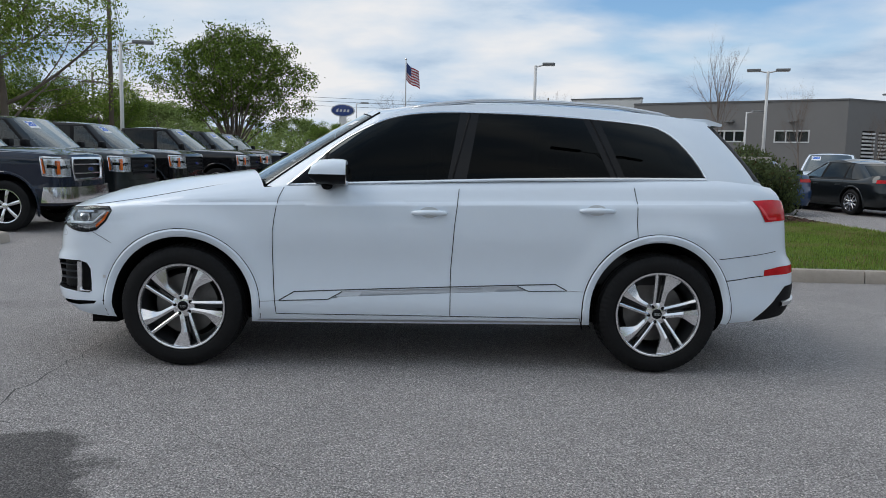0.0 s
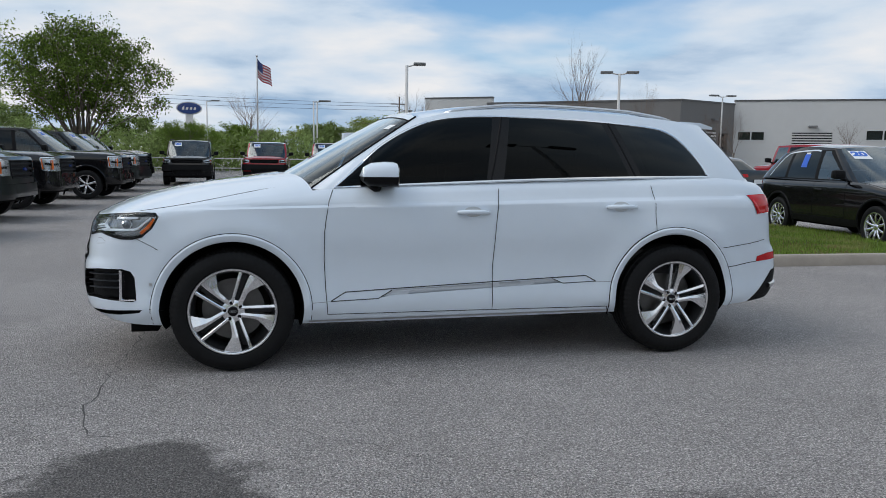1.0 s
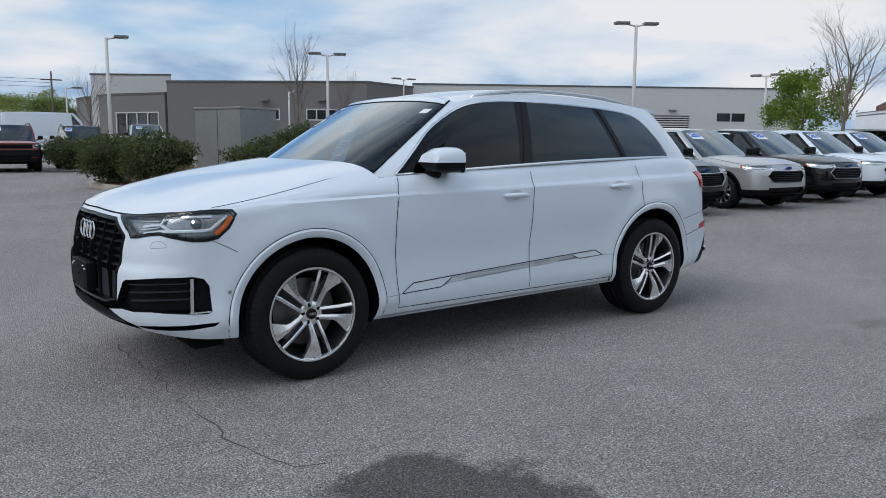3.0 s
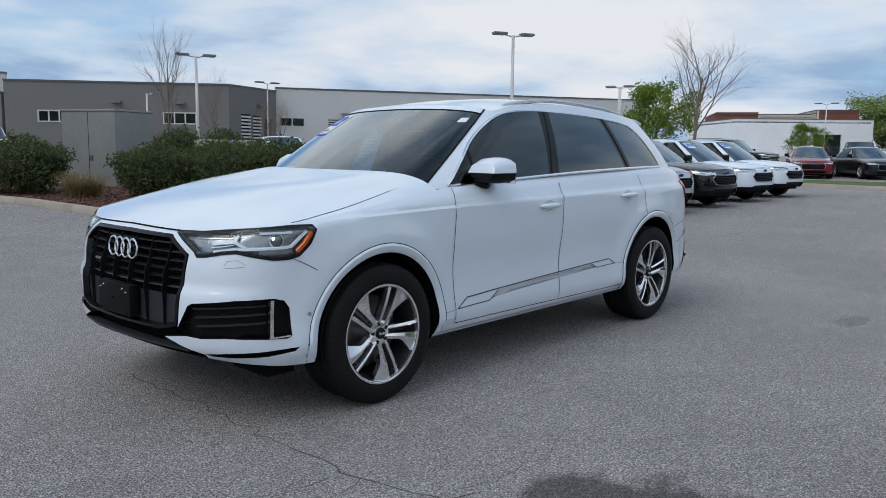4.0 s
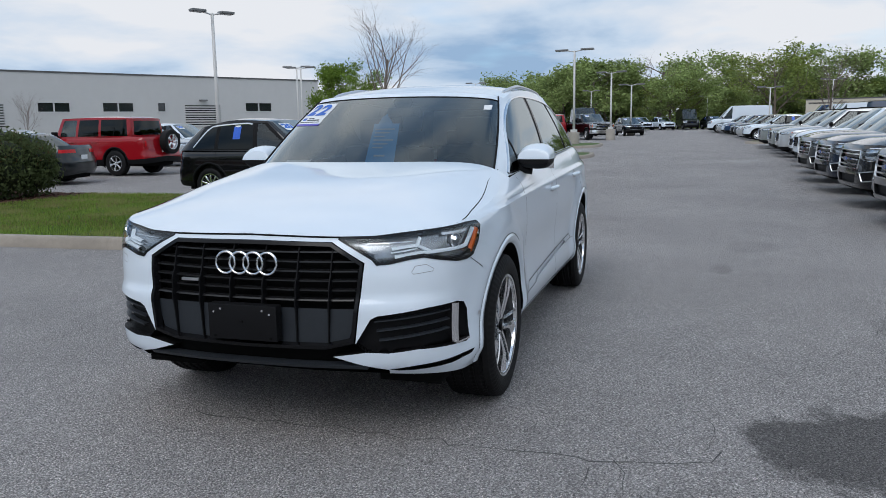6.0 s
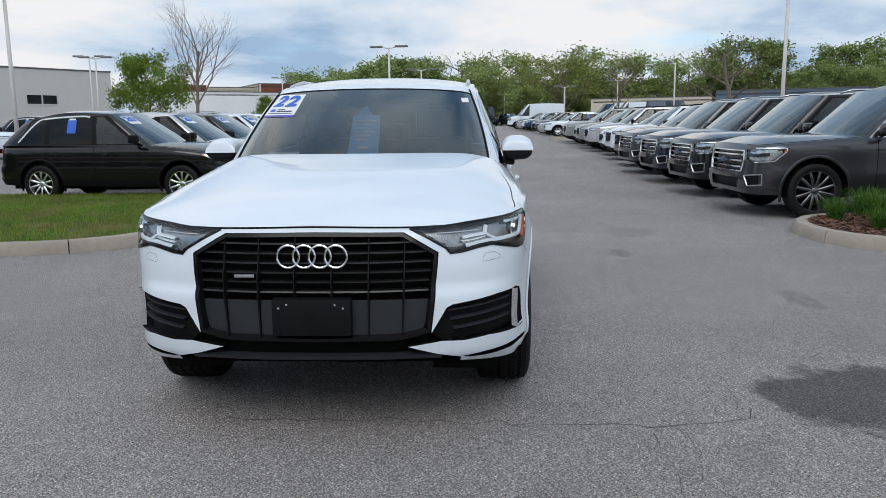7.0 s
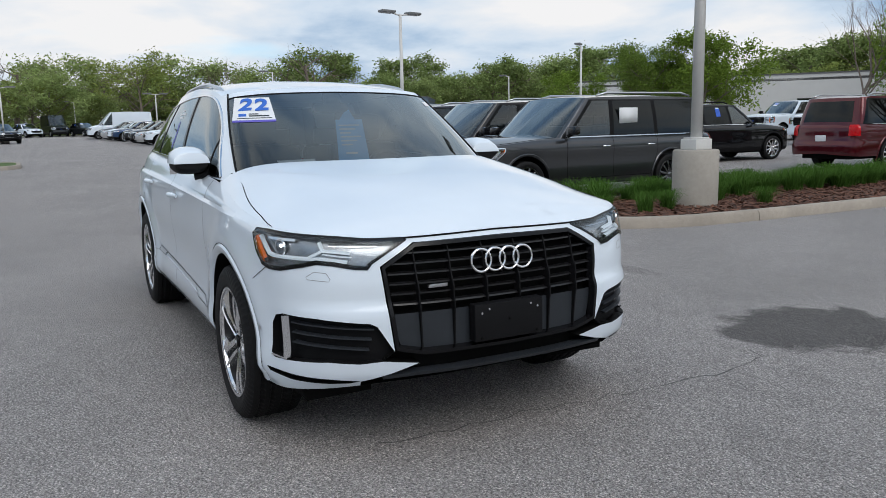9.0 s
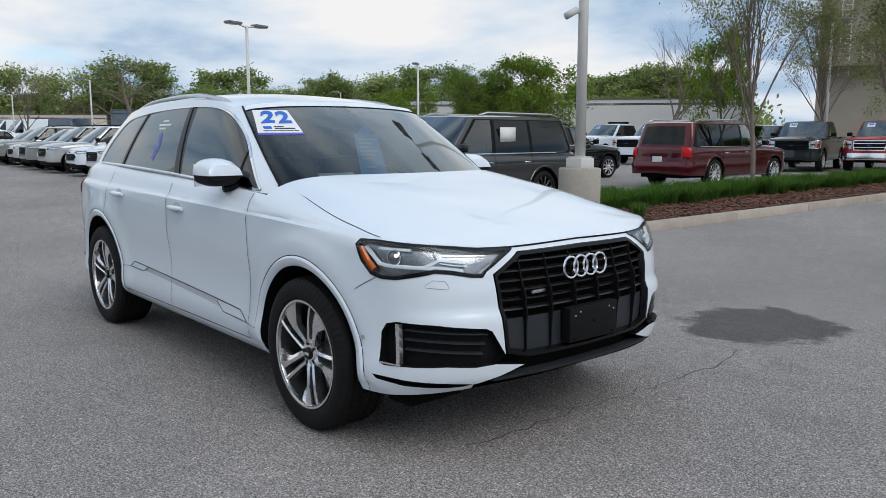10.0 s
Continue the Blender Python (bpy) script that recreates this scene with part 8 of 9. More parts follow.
# small kerbed island at the pickups' end and two beds in the far lane
island("kerb_island", smooth_loop([(-6.1, 4.6), (-5.9, 5.4), (-6.6, 5.75), (-9, 5.7), (-12, 5.6), (-12, 4.3), (-9, 4.25), (-6.8, 4.25)]), GRASS_SOIL, "small kerbed island beside the pickups")
island("lane_island", smooth_loop([(26.5, 2.6), (28.6, 2.2), (30, 2.6), (30.2, 4.5), (29.5, 9), (27.3, 9), (26.3, 5)]), GRASS_SOIL, "kerbed grass island in the lane")
island("lane_island", smooth_loop([(38.5, 4.0), (41.5, 3.3), (44.0, 4.0), (44.2, 7), (43.5, 12), (39.5, 12), (38.2, 7)]), GRASS_SOIL, "kerbed grass island round a lamp post")
island("lane_island", smooth_loop([(43.6, -5.0), (45.2, -5.0), (45.4, -8), (45.2, -11), (43.8, -11), (43.5, -8)]), GRASS_SOIL, "kerbed grass island at the row's end")
# off-road car's spare wheel
JP = FLEET["jeep"][0]
sw = new("spare_wheel")
sw.parent = JP
ms = wheel_meshes(.39, .24, .24, tread=False, n=32)
part("tyre", ms["tyre"], RUBBER, sw)
for k in range(5):
    part("spoke", spoke_bar(.04, .236, .03, .04, -.09, -.11, .03, 2 * math.pi * k / 5, 0), ALLOY, sw)
part("rim", ms["rim"], ALLOY, sw)
sw.matrix_basis = pose(JEEP["size"][0] - JEEP["size"][3] / 2 - JEEP["size"][4] + .10, .1, 1.05, 0, 0, 90)
# sale sheet in the graphite SUV's rear door glass
b = bmesh.new()
box(b, .42, .86, -.93, -.925, 1.33, 1.62)
part("window_sheet", b, PAPER, FLEET["big"][0], "white price sheet in the window")

# ---- plants ----
def leaf_material(name, color, spread=.35, dry=None):
    m = bpy.data.materials.new(name)
    m.use_nodes = True
    nt = m.node_tree
    nt.nodes.remove(nt.nodes["Principled BSDF"])
    out = nt.nodes["Material Output"]
    d, t, mix, g = node(nt, "ShaderNodeBsdfDiffuse"), node(nt, "ShaderNodeBsdfTranslucent"), node(nt, "ShaderNodeMixShader"), node(nt, "ShaderNodeNewGeometry")
    tc, n = node(nt, "ShaderNodeTexCoord"), node(nt, "ShaderNodeTexNoise")
    n.inputs["Scale"].default_value = .6
    nt.links.new(tc.outputs["Object"], n.inputs["Vector"])
    a = node(nt, "ShaderNodeMapRange")
    a.inputs["To Min"].default_value, a.inputs["To Max"].default_value = 1 - spread, 1 + spread
    nt.links.new(g.outputs["Random Per Island"], a.inputs[0])
    b = node(nt, "ShaderNodeMapRange")
    b.inputs["To Min"].default_value, b.inputs["To Max"].default_value = .6, 1.4
    nt.links.new(n.outputs[0], b.inputs[0])
    k = node(nt, "ShaderNodeMath", operation="MULTIPLY")
    nt.links.new(a.outputs[0], k.inputs[0])
    nt.links.new(b.outputs[0], k.inputs[1])
    c = node(nt, "ShaderNodeMix", data_type="RGBA", blend_type="MULTIPLY")
    c.inputs[0].default_value, c.inputs[6].default_value = 1.0, (*color, 1)
    nt.links.new(k.outputs[0], c.inputs[7])
    last = c.outputs[2]
    if dry:
        # straw-coloured patches among the green
        n2, w, e = node(nt, "ShaderNodeTexNoise"), node(nt, "ShaderNodeMapRange", clamp=True), node(nt, "ShaderNodeMix", data_type="RGBA")
        n2.inputs["Scale"].default_value, n2.inputs["Detail"].default_value = 1.4, 5.0
        nt.links.new(tc.outputs["Object"], n2.inputs["Vector"])
        for i, v in enumerate((.50, .68, 0.0, .8)):
            w.inputs[i + 1].default_value = v
        nt.links.new(n2.outputs[0], w.inputs[0])
        nt.links.new(w.outputs[0], e.inputs[0])
        nt.links.new(last, e.inputs[6])
        e.inputs[7].default_value = (*dry, 1)
        last = e.outputs[2]
    for s in (d, t):
        nt.links.new(last, s.inputs[0])
    mix.inputs[0].default_value = .38
    nt.links.new(d.outputs[0], mix.inputs[1])
    nt.links.new(t.outputs[0], mix.inputs[2])
    nt.links.new(mix.outputs[0], out.inputs[0])
    return m


LEAF_FRESH = leaf_material("fresh_leaves", (0.17, 0.25, 0.045))
LEAF_MID = leaf_material("green_leaves", (0.125, 0.185, 0.045))
LEAF_DARK = leaf_material("dark_hedge_leaves", (0.10, 0.125, 0.055))
# the next two are paled: distance haze is put into the leaf colour
LEAF_FAR_HAZED = leaf_material("hazed_far_leaves", (0.28, 0.35, 0.13))
LEAF_WOODS_HAZED = leaf_material("hazed_woods_leaves", (0.22, 0.285, 0.10))
LEAF_YELLOW = leaf_material("young_leaves", (0.24, 0.29, 0.08))
LEAF_BROWN = leaf_material("brown_tips", (0.10, 0.065, 0.03))
LEAF_OLIVE = leaf_material("olive_young_leaves", (0.20, 0.22, 0.09))
LEAF_DOME = leaf_material("full_green_leaves", (0.10, 0.145, 0.035))
GRASS = leaf_material("lawn_grass", (0.185, 0.265, 0.055), .4, (0.33, 0.30, 0.13))
GRASS_DARK = leaf_material("lily_grass", (0.085, 0.175, 0.035), .4)
DRY = leaf_material("dry_grass", (0.26, 0.20, 0.10), .3)
CHIPS = material("bark_chips", (0.14, 0.065, 0.042), rough=.95, island=.5, noise_scale=2, spread=.2)
BARK = material("grey_bark", (0.16, 0.13, 0.105), rough=.95, noise_scale=2, spread=.2, bump=.5, bump_scale=45)
BARK_PALE = material("pale_bark", (0.30, 0.27, 0.23), rough=.95, noise_scale=2, spread=.2, bump=.4, bump_scale=45)
BARK_MID = material("brown_grey_bark", (0.19, 0.155, 0.13), rough=.95, noise_scale=2, spread=.2, bump=.4, bump_scale=45)
BARK_TWIG = material("twig_bark", (0.17, 0.125, 0.10), rough=.95, noise_scale=2, spread=.2)


def mesh_part(name, verts, faces, mat, parent, label="", kind=""):
    me = bpy.data.meshes.new(name)
    me.from_pydata(verts, [], faces)
    me.materials.append(mat)
    ob = new(name, me)
    ob.parent = parent
    return tagged(ob, label, kind=kind)


def branch_tree(seed, h, trunk_r, spread, levels=4, first=.25, kids=(5, 4, 4, 3), up=.5, droop=0.0, lean=0.0):
    """Grows limbs; gives the trunk mesh, the twig mesh and the tips."""
    rng = random.Random(seed)
    trunk, twigs, tips = bmesh.new(), bmesh.new(), []

    def grow(p, d, length, r, lv):
        n = 4 if lv < 2 else 3
        pts, rad = [p], [r]
        q, dd = p.copy(), d.copy()
        for i in range(n):
            dd = (dd + Vector((rng.uniform(-1, 1), rng.uniform(-1, 1), rng.uniform(-.6, .8) - droop * lv * .3)) * (.10 + .05 * lv)).normalized()
            q = q + dd * length / n
            pts.append(q.copy())
            rad.append(r * (1 - .62 * (i + 1) / n))
        tube(trunk if lv < 2 else twigs, pts, rad, 7 if lv == 0 else 5 if lv == 1 else 3, cap=False)
        if lv >= levels - 1:
            tips.extend([pts[-1], pts[-2], pts[len(pts) // 2]])
            return
        k = kids[lv]
        for i in range(k):
            f = (first if lv == 0 else .28) + (1 - (first if lv == 0 else .28)) * (i + rng.uniform(.3, .9)) / k
            j = min(n - 1, int(f * n))
            b = pts[j].lerp(pts[j + 1], f * n - j)
            az = rng.uniform(0, 2 * math.pi) if lv else 2 * math.pi * (i * .382 + rng.uniform(-.06, .06))
            side = dd.orthogonal().normalized()
            side.rotate(Matrix.Rotation(az, 3, dd))
            nd = (dd * (up + .12 * lv) + side * spread).normalized()
            grow(b, nd, length * rng.uniform(.48, .7) * (1.1 - .35 * f), rad[j] * rng.uniform(.42, .6), lv + 1)
        tips.append(pts[-1])
    grow(Vector((0, 0, -.05)), Vector((lean, 0, 1)).normalized(), h * .72, trunk_r, 0)
    return trunk, twigs, tips


def leaf_cloud(rng, points, per, radius, size, squash=1.0):
    """Small pointed leaves scattered round points."""
    n = len(points) * per
    P = np.repeat(np.array([tuple(p) for p in points]), per, axis=0)
    off = rng.normal(0, 1, (n, 3)) * radius * .55
    off[:, 2] *= squash
    C = P + off
    a, b = rng.normal(0, 1, (n, 3)), rng.normal(0, 1, (n, 3))
    a /= np.linalg.norm(a, axis=1)[:, None]
    b -= a * (a * b).sum(1)[:, None]
    b /= np.linalg.norm(b, axis=1)[:, None]
    s = size * rng.uniform(.6, 1.35, (n, 1))
    V = np.stack([C - a * s, C + b * s * .45, C + a * s, C - b * s * .45], axis=1).reshape(-1, 3)
    F = np.arange(n * 4).reshape(-1, 4)
    return V.tolist(), F.tolist()


TREES = {}


def tree(kind, x, y, h, turn=0.0, label="", widen=1.0, z=None):
    """Plants a tree; each kind is grown once at a height of its own and copied at other sizes."""
    zz = gz(x, y) if z is None else z
    if kind not in TREES:
        seed, h0, tr, spread, levels, kids, up, first, leaves, bark = TREE_KINDS[kind]
        root = thing("tree", pose(0, 0, 0), label, "tree")
        trunk, twigs, tips = branch_tree(seed, h0, tr, spread, levels, first, kids, up)
        zmax = max(p.z for p in tips)
        kz = h0 / zmax
        for bm in (trunk, twigs):
            for v in bm.verts:
                v.co.z *= kz
        part("trunk", trunk, bark, root, "rough bark trunk with limbs")
        part("twig_mass", twigs, BARK_TWIG, root, "thin twigs", "stuff")
        pts = [Vector((p.x, p.y, p.z * kz)) for p in tips]
        rng = np.random.default_rng(seed)
        for j, (mat, per, rad, size) in enumerate(leaves):
            V, F = leaf_cloud(rng, pts, per, rad, size, .8)
            mesh_part("crown", V, F, mat, root, "loose crown of small leaves")
        TREES[kind] = (root, h0)
        ob = root
        s = h / h0
        ob.matrix_basis = pose(x, y, zz, 0, 0, turn)
        ob.scale = (s * widen, s * widen, s)
    else:
        src, h0 = TREES[kind]
        s = h / h0
        ob = copy_thing(src, pose(x, y, zz, 0, 0, turn))
        ob.scale = (s * widen, s * widen, s)
    if label:
        ob["label"] = label
    return ob


# kind: seed, height, trunk radius, spread, levels, children, upward pull, first branch, leaves (material, per tip, radius, size), bark
TREE_KINDS = {
    "round": (5, 8.0, .2, .80, 5, (13, 6, 4, 3), .85, .06, [(LEAF_MID, 8, .42, .062), (LEAF_FRESH, 7, .42, .062)], BARK),
    "sparse": (11, 9.0, .16, .75, 5, (10, 5, 4, 3), .6, .25, [(LEAF_YELLOW, 6, .4, .058), (LEAF_FRESH, 6, .4, .058)], BARK),
    "bare": (21, 7.2, .10, .56, 5, (14, 5, 4, 3), .95, .40, [], BARK_MID),
    "bare_b": (25, 7.2, .09, .52, 5, (13, 5, 4, 3), 1.0, .35, [], BARK_MID),
    "small_green": (31, 5.2, .10, .8, 5, (9, 5, 4, 3), .55, .18, [(LEAF_FRESH, 6, .35, .08)], BARK),
    "bed_tree": (37, 6.8, .085, .33, 5, (18, 5, 4, 3), 1.1, .30, [(LEAF_OLIVE, 4, .30, .036)], BARK_MID),
    "far_a": (41, 11.0, .22, .8, 4, (9, 5, 4), .55, .15, [(LEAF_FAR_HAZED, 16, .9, .20)], BARK),
    "far_b": (43, 11.0, .22, .75, 4, (10, 5, 4), .6, .12, [(LEAF_WOODS_HAZED, 16, .85, .20)], BARK),
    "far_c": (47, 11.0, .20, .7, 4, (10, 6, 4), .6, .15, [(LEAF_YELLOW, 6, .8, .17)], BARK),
    "far_d": (53, 10.0, .28, .95, 5, (8, 5, 4, 3), .55, .2, [], BARK),
}


def dome_tree(x, y, h, w, seed, label):
    """A wide round tree: many limbs fan up from a short trunk to a dome of leaf clumps."""
    rng = random.Random(seed)
    root = thing("tree", pose(x, y, gz(x, y)), label, "tree")
    trunk, twigs, pts = bmesh.new(), bmesh.new(), []
    tube(trunk, [(0, 0, -.1), (.03, 0, .5), (0, .02, 1.0)], [.30, .24, .20], 9)
    for i in range(30):
        az, q = i * 2.39996, math.sqrt((i + .5) / 30)
        r = q * w / 2 * .86
        top = Vector((r * math.cos(az), r * math.sin(az), h * (.40 + .50 * math.sqrt(max(0, 1 - q**2.4)))))
        base = Vector((.1 * math.cos(az), .1 * math.sin(az), rng.uniform(.7, 1.2)))
        mid = base.lerp(top, .5) + Vector((-.10 * top.x, -.10 * top.y, .05 * h))
        path = []
        for k in range(8):
            u = k / 7
            p = base * (1 - u)**2 + mid * 2 * u * (1 - u) + top * u * u
            path.append(p + Vector((rng.gauss(0, .05), rng.gauss(0, .05), 0)))
        tube(trunk, path, [.052 * (1 - .85 * k / 7) + .006 for k in range(8)], 5, cap=False)
        for k in (3, 4, 5, 6, 6, 7, 7, 7):
            d = Vector((rng.gauss(0, 1) + 1.2 * math.cos(az) * q, rng.gauss(0, 1) + 1.2 * math.sin(az) * q, rng.uniform(.1, 1.3))).normalized()
            e = path[k] + d * rng.uniform(.5, 1.15)
            m2 = path[k].lerp(e, .5) + Vector((0, 0, .08))
            tube(twigs, [path[k], m2, e], [.018, .012, .005], 3, cap=False)
            pts += [m2.lerp(e, .4), e]
            for j in range(2):
                f = m2.lerp(e, rng.random()) + Vector((rng.gauss(0, .35), rng.gauss(0, .35), rng.gauss(0, .25)))
                tube(twigs, [m2, f], [.009, .004], 3, cap=False)
                pts.append(f)
    part("trunk", trunk, BARK, root, "short grey trunk with fanning limbs")
    part("twig_mass", twigs, BARK_TWIG, root, "thin twigs", "stuff")
    g = np.random.default_rng(seed)
    for mat, per in ((LEAF_DOME, 27), (LEAF_FRESH, 10)):
        V, F = leaf_cloud(g, pts, per, .36, .075, .8)
        mesh_part("crown", V, F, mat, root, "round crown of fresh green leaves")
    return root


dome_tree(-10.7, 38.0, 7.6, 8.8, 5, "round green tree with many upright limbs")
tree("sparse", -17.5, 27.5, 10.5, 40, "tall tree with sparse young leaves", 1.1)
tree("sparse", -20.5, 25.0, 11.5, 130, "tall tree with sparse young leaves", 1.15)
for i, (x, y, h) in enumerate(((-21, 36, 5.2), (-25, 34, 5.6), (-18.5, 40, 4.8), (-29, 33, 6.0), (-6.2, 46, 3.2), (-3.5, 52, 3.2))):
    tree("small_green" if i % 2 else "round", x, y, h, 50 * i, "leafy green tree beyond the pickups", 1.25)
rng = np.random.default_rng(77)
V, F = leaf_cloud(rng, [Vector((rng.uniform(-17, 4), rng.uniform(47, 52), gz(0, 49) + 2.3 * rng.random()**1.4)) for _ in range(330)], 34, .75, .15, .8)
tagged(mesh_part("brush", V, F, LEAF_WOODS_HAZED, None, "dense green brush below the far trees", "stuff"), category="brush")
tree("bare", 11.0, 24.1, 6.6, 15, "bare young tree beside the lamp post", .5)
tree("bare_b", 18.0, 32.2, 5.4, 75, "bare young tree before the workshop", .55)
tree("bare", 33.9, 13.9, 8.2, 75, "bare young tree beyond the crossovers", 1.0)
tree("bare_b", 7.6, 42.9, 5.5, 120, "bare young tree before the workshop", .9)
tree("bare_b", 25.7, 39.6, 4.5, 200, "bare young tree before the workshop", .9)
tree("bare_b", 30.7, 43.8, 4.8, 20, "bare young tree before the workshop", .9)
tree("bare_b", 37.4, 41.3, 4.2, 260, "bare young tree before the workshop", .8)
tree("bare_b", -3.2, 64, 6.8, 300, "bare tree beyond the lot", 1.2)
tree("small_green", 37.7, 18.1, 5.1, 10, "small fresh green tree", 1.0)
tree("small_green", 66.5, 19.2, 3.4, 80, "dark small tree before the store", 1.0)
tree("bare_b", 54.6, -10.6, 6.4, 60, "thin bare tree in the far row", 1.0)
tree("far_d", 80.2, -26.7, 10.2, 0, "large bare tree with a wide crown", 1.05)
tree("bed_tree", 4.35, -14.2, 6.9, 33, "young pale-barked tree in the mulch bed", .72, z=.13)
tree("bed_tree", 4.2, -22.0, 6.9, 140, "young pale-barked tree in the mulch bed", 1.1, z=.13)
tree("small_green", 16.4, -33.4, 6.6, 200, "slender tree with young leaves", .55)
tree("bare_b", 18.4, -31.5, 7.4, 100, "slender bare tree beyond the lane", 1.15)
tree("bed_tree", 11.6, -34.0, 8.2, 60, "tall olive-leaved tree before the tan building", .95)
tree("sparse", 9.0, -40, 9.5, 250, "tall tree before the tan building", .9)
tree("sparse", 6.0, -36, 9.5, 290, "tall tree before the tan building", .9)
for i, (x, y, h) in enumerate(((33.5, -37, 6.7), (36, -35.5, 6.2), (36.5, -41.0, 5.0), (39, -38, 5.0), (46, -36, 5.0))):
    tree("round" if i % 2 else "small_green", x, y, h, 70 * i, "leafy green tree before the pale building", 1.1)
# woods round the lot
R = random.Random(9)
kinds = ("far_a", "far_b", "far_a", "far_b", "far_c", "far_b", "far_a", "far_c")
for i in range(78):
    a = 13.0 - 73.5 * (i + R.uniform(-.3, .3)) / 77
    d = R.choice((112, 122, 132)) + R.uniform(-5, 5)
    if a < -10:
        d += 8
    if a > 9:
        d += 28
    if a < -42:
        d -= 22
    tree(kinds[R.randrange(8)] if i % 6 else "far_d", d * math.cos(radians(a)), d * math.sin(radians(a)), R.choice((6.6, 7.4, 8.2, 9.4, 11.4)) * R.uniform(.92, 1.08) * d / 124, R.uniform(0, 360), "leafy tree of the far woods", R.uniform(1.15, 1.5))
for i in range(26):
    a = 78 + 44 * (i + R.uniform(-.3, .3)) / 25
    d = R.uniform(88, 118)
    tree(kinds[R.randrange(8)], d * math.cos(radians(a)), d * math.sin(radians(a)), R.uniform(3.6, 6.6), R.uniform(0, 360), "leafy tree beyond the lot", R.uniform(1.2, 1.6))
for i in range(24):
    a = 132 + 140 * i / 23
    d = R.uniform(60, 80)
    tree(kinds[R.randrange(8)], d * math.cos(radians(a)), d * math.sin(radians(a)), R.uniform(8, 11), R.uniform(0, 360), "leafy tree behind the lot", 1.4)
# undergrowth that closes the woods' foot, in the leaf colour paled for haze
rngw = np.random.default_rng(4)
pts = []
for a in np.linspace(11.0, -64, 230):
    for k in range(4):
        d = 132 + rngw.uniform(-10, 6) - (18 if a < -42 else 0)
        pts.append((d * math.cos(radians(a)), d * math.sin(radians(a)), .8 + rngw.uniform(0, 3.5)))
    for k in range(3):
        d = 124 + rngw.uniform(-8, 6) - (18 if a < -42 else 0)
        pts.append((d * math.cos(radians(a)), d * math.sin(radians(a)), .7 + rngw.uniform(0, 1.0)))
for a in np.linspace(76, 126, 150):
    d = 112 + rngw.uniform(-8, 6)
    pts.append((d * math.cos(radians(a)), d * math.sin(radians(a)), .8 + rngw.uniform(0, 1.2)))
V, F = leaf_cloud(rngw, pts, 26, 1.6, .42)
ug = mesh_part("undergrowth", V, F, LEAF_FAR_HAZED, None, "dense green undergrowth along the far woods", "stuff")
tagged(ug, category="bushes")


# ---- hedge ----
def shrub(name, x, y, h, w, seed, label, z=None, mat=None, src=None):
    zz = (gz(x, y) + .12) if z is None else z
    if src is not None:
        o = copy_thing(src[0], pose(x, y, zz, 0, 0, seed * 67))
        o.scale = (w / src[1], w / src[1], h / src[2])
        o["label"] = label
        return o
    root = thing(name, pose(x, y, zz), label, "shrub", "hedge shrubs")
    rng = np.random.default_rng(seed)
    core = bmesh.new()
    bmesh.ops.create_icosphere(core, subdivisions=3, radius=1.0)
    for v in core.verts:
        k = .74 + .22 * noise.noise(v.co * 1.7 + Vector((seed, 0, 0)))
        v.co = Vector((v.co.x * w / 2 * k, v.co.y * w / 2 * k, h * .5 + v.co.z * h * .47 * k))
    pts = [v.co.copy() for v in core.verts]
    # filler body in darkened leaf green, painting the shade inside the shrub
    part("core", core, material("hedge_core_shade", (0.022, 0.030, 0.013), rough=1.0, noise_scale=5, spread=.3), root)
    P = [p + (p - Vector((0, 0, h * .45))) * q for p in pts for q in (.06, .17, .27) if p.z > .05]
    V, F = leaf_cloud(rng, P, 9, .12, .046)
    mesh_part("foliage", V, F, mat or LEAF_DARK, root, "small dark evergreen leaves")
    V, F = leaf_cloud(rng, [p for p in P if p.z > h * .5], 1, .12, .034)
    mesh_part("young_growth", V, F, LEAF_BROWN, root, "reddish young leaf tips", "stuff")
    st = bmesh.new()
    for k in range(5):
        a = k * 1.26
        tube(st, [(.05 * math.cos(a), .05 * math.sin(a), -.05), (.3 * w / 2 * math.cos(a), .3 * w / 2 * math.sin(a), h * .5)], [.03, .015], 5)
    part("stems", st, BARK_TWIG, root)
    return root


S0 = shrub("hedge_shrub", 4.45, 12.9, 1.28, 1.9, 3, "dense dark evergreen shrub with reddish tips")
S1 = (S0, 1.9, 1.28)
for i, (x, y, h, w) in enumerate(((5.6, 11.75, 1.25, 1.8), (6.75, 11.35, 1.38, 1.85), (7.45, 11.2, 1.3, 1.4), (3.0, 16.3, 1.4, 2.1), (6.2, 13.4, 1.3, 1.8), (7.0, 12.8, 1.35, 1.7), (8.7, 19.4, 1.7, 2.1), (2.2, 17.9, 1.3, 1.8), (10.1, 18.8, 1.7, 2.0), (7.0, 14.2, 1.35, 1.8),
                                  (9.4, 27.6, 1.5, 2.2), (11.0, 26.5, 1.4, 2.0), (4.6, 27.4, 1.3, 2.0), (3.2, 28.2, 1.2, 1.9))):
    shrub("hedge_shrub", x, y, h, w, 5 + i, "dense dark evergreen shrub in the mulch bed" if y < 20 else "dark evergreen shrub before the workshop", src=S1, z=(gz(x, y) + .12) if y < 20 else None)


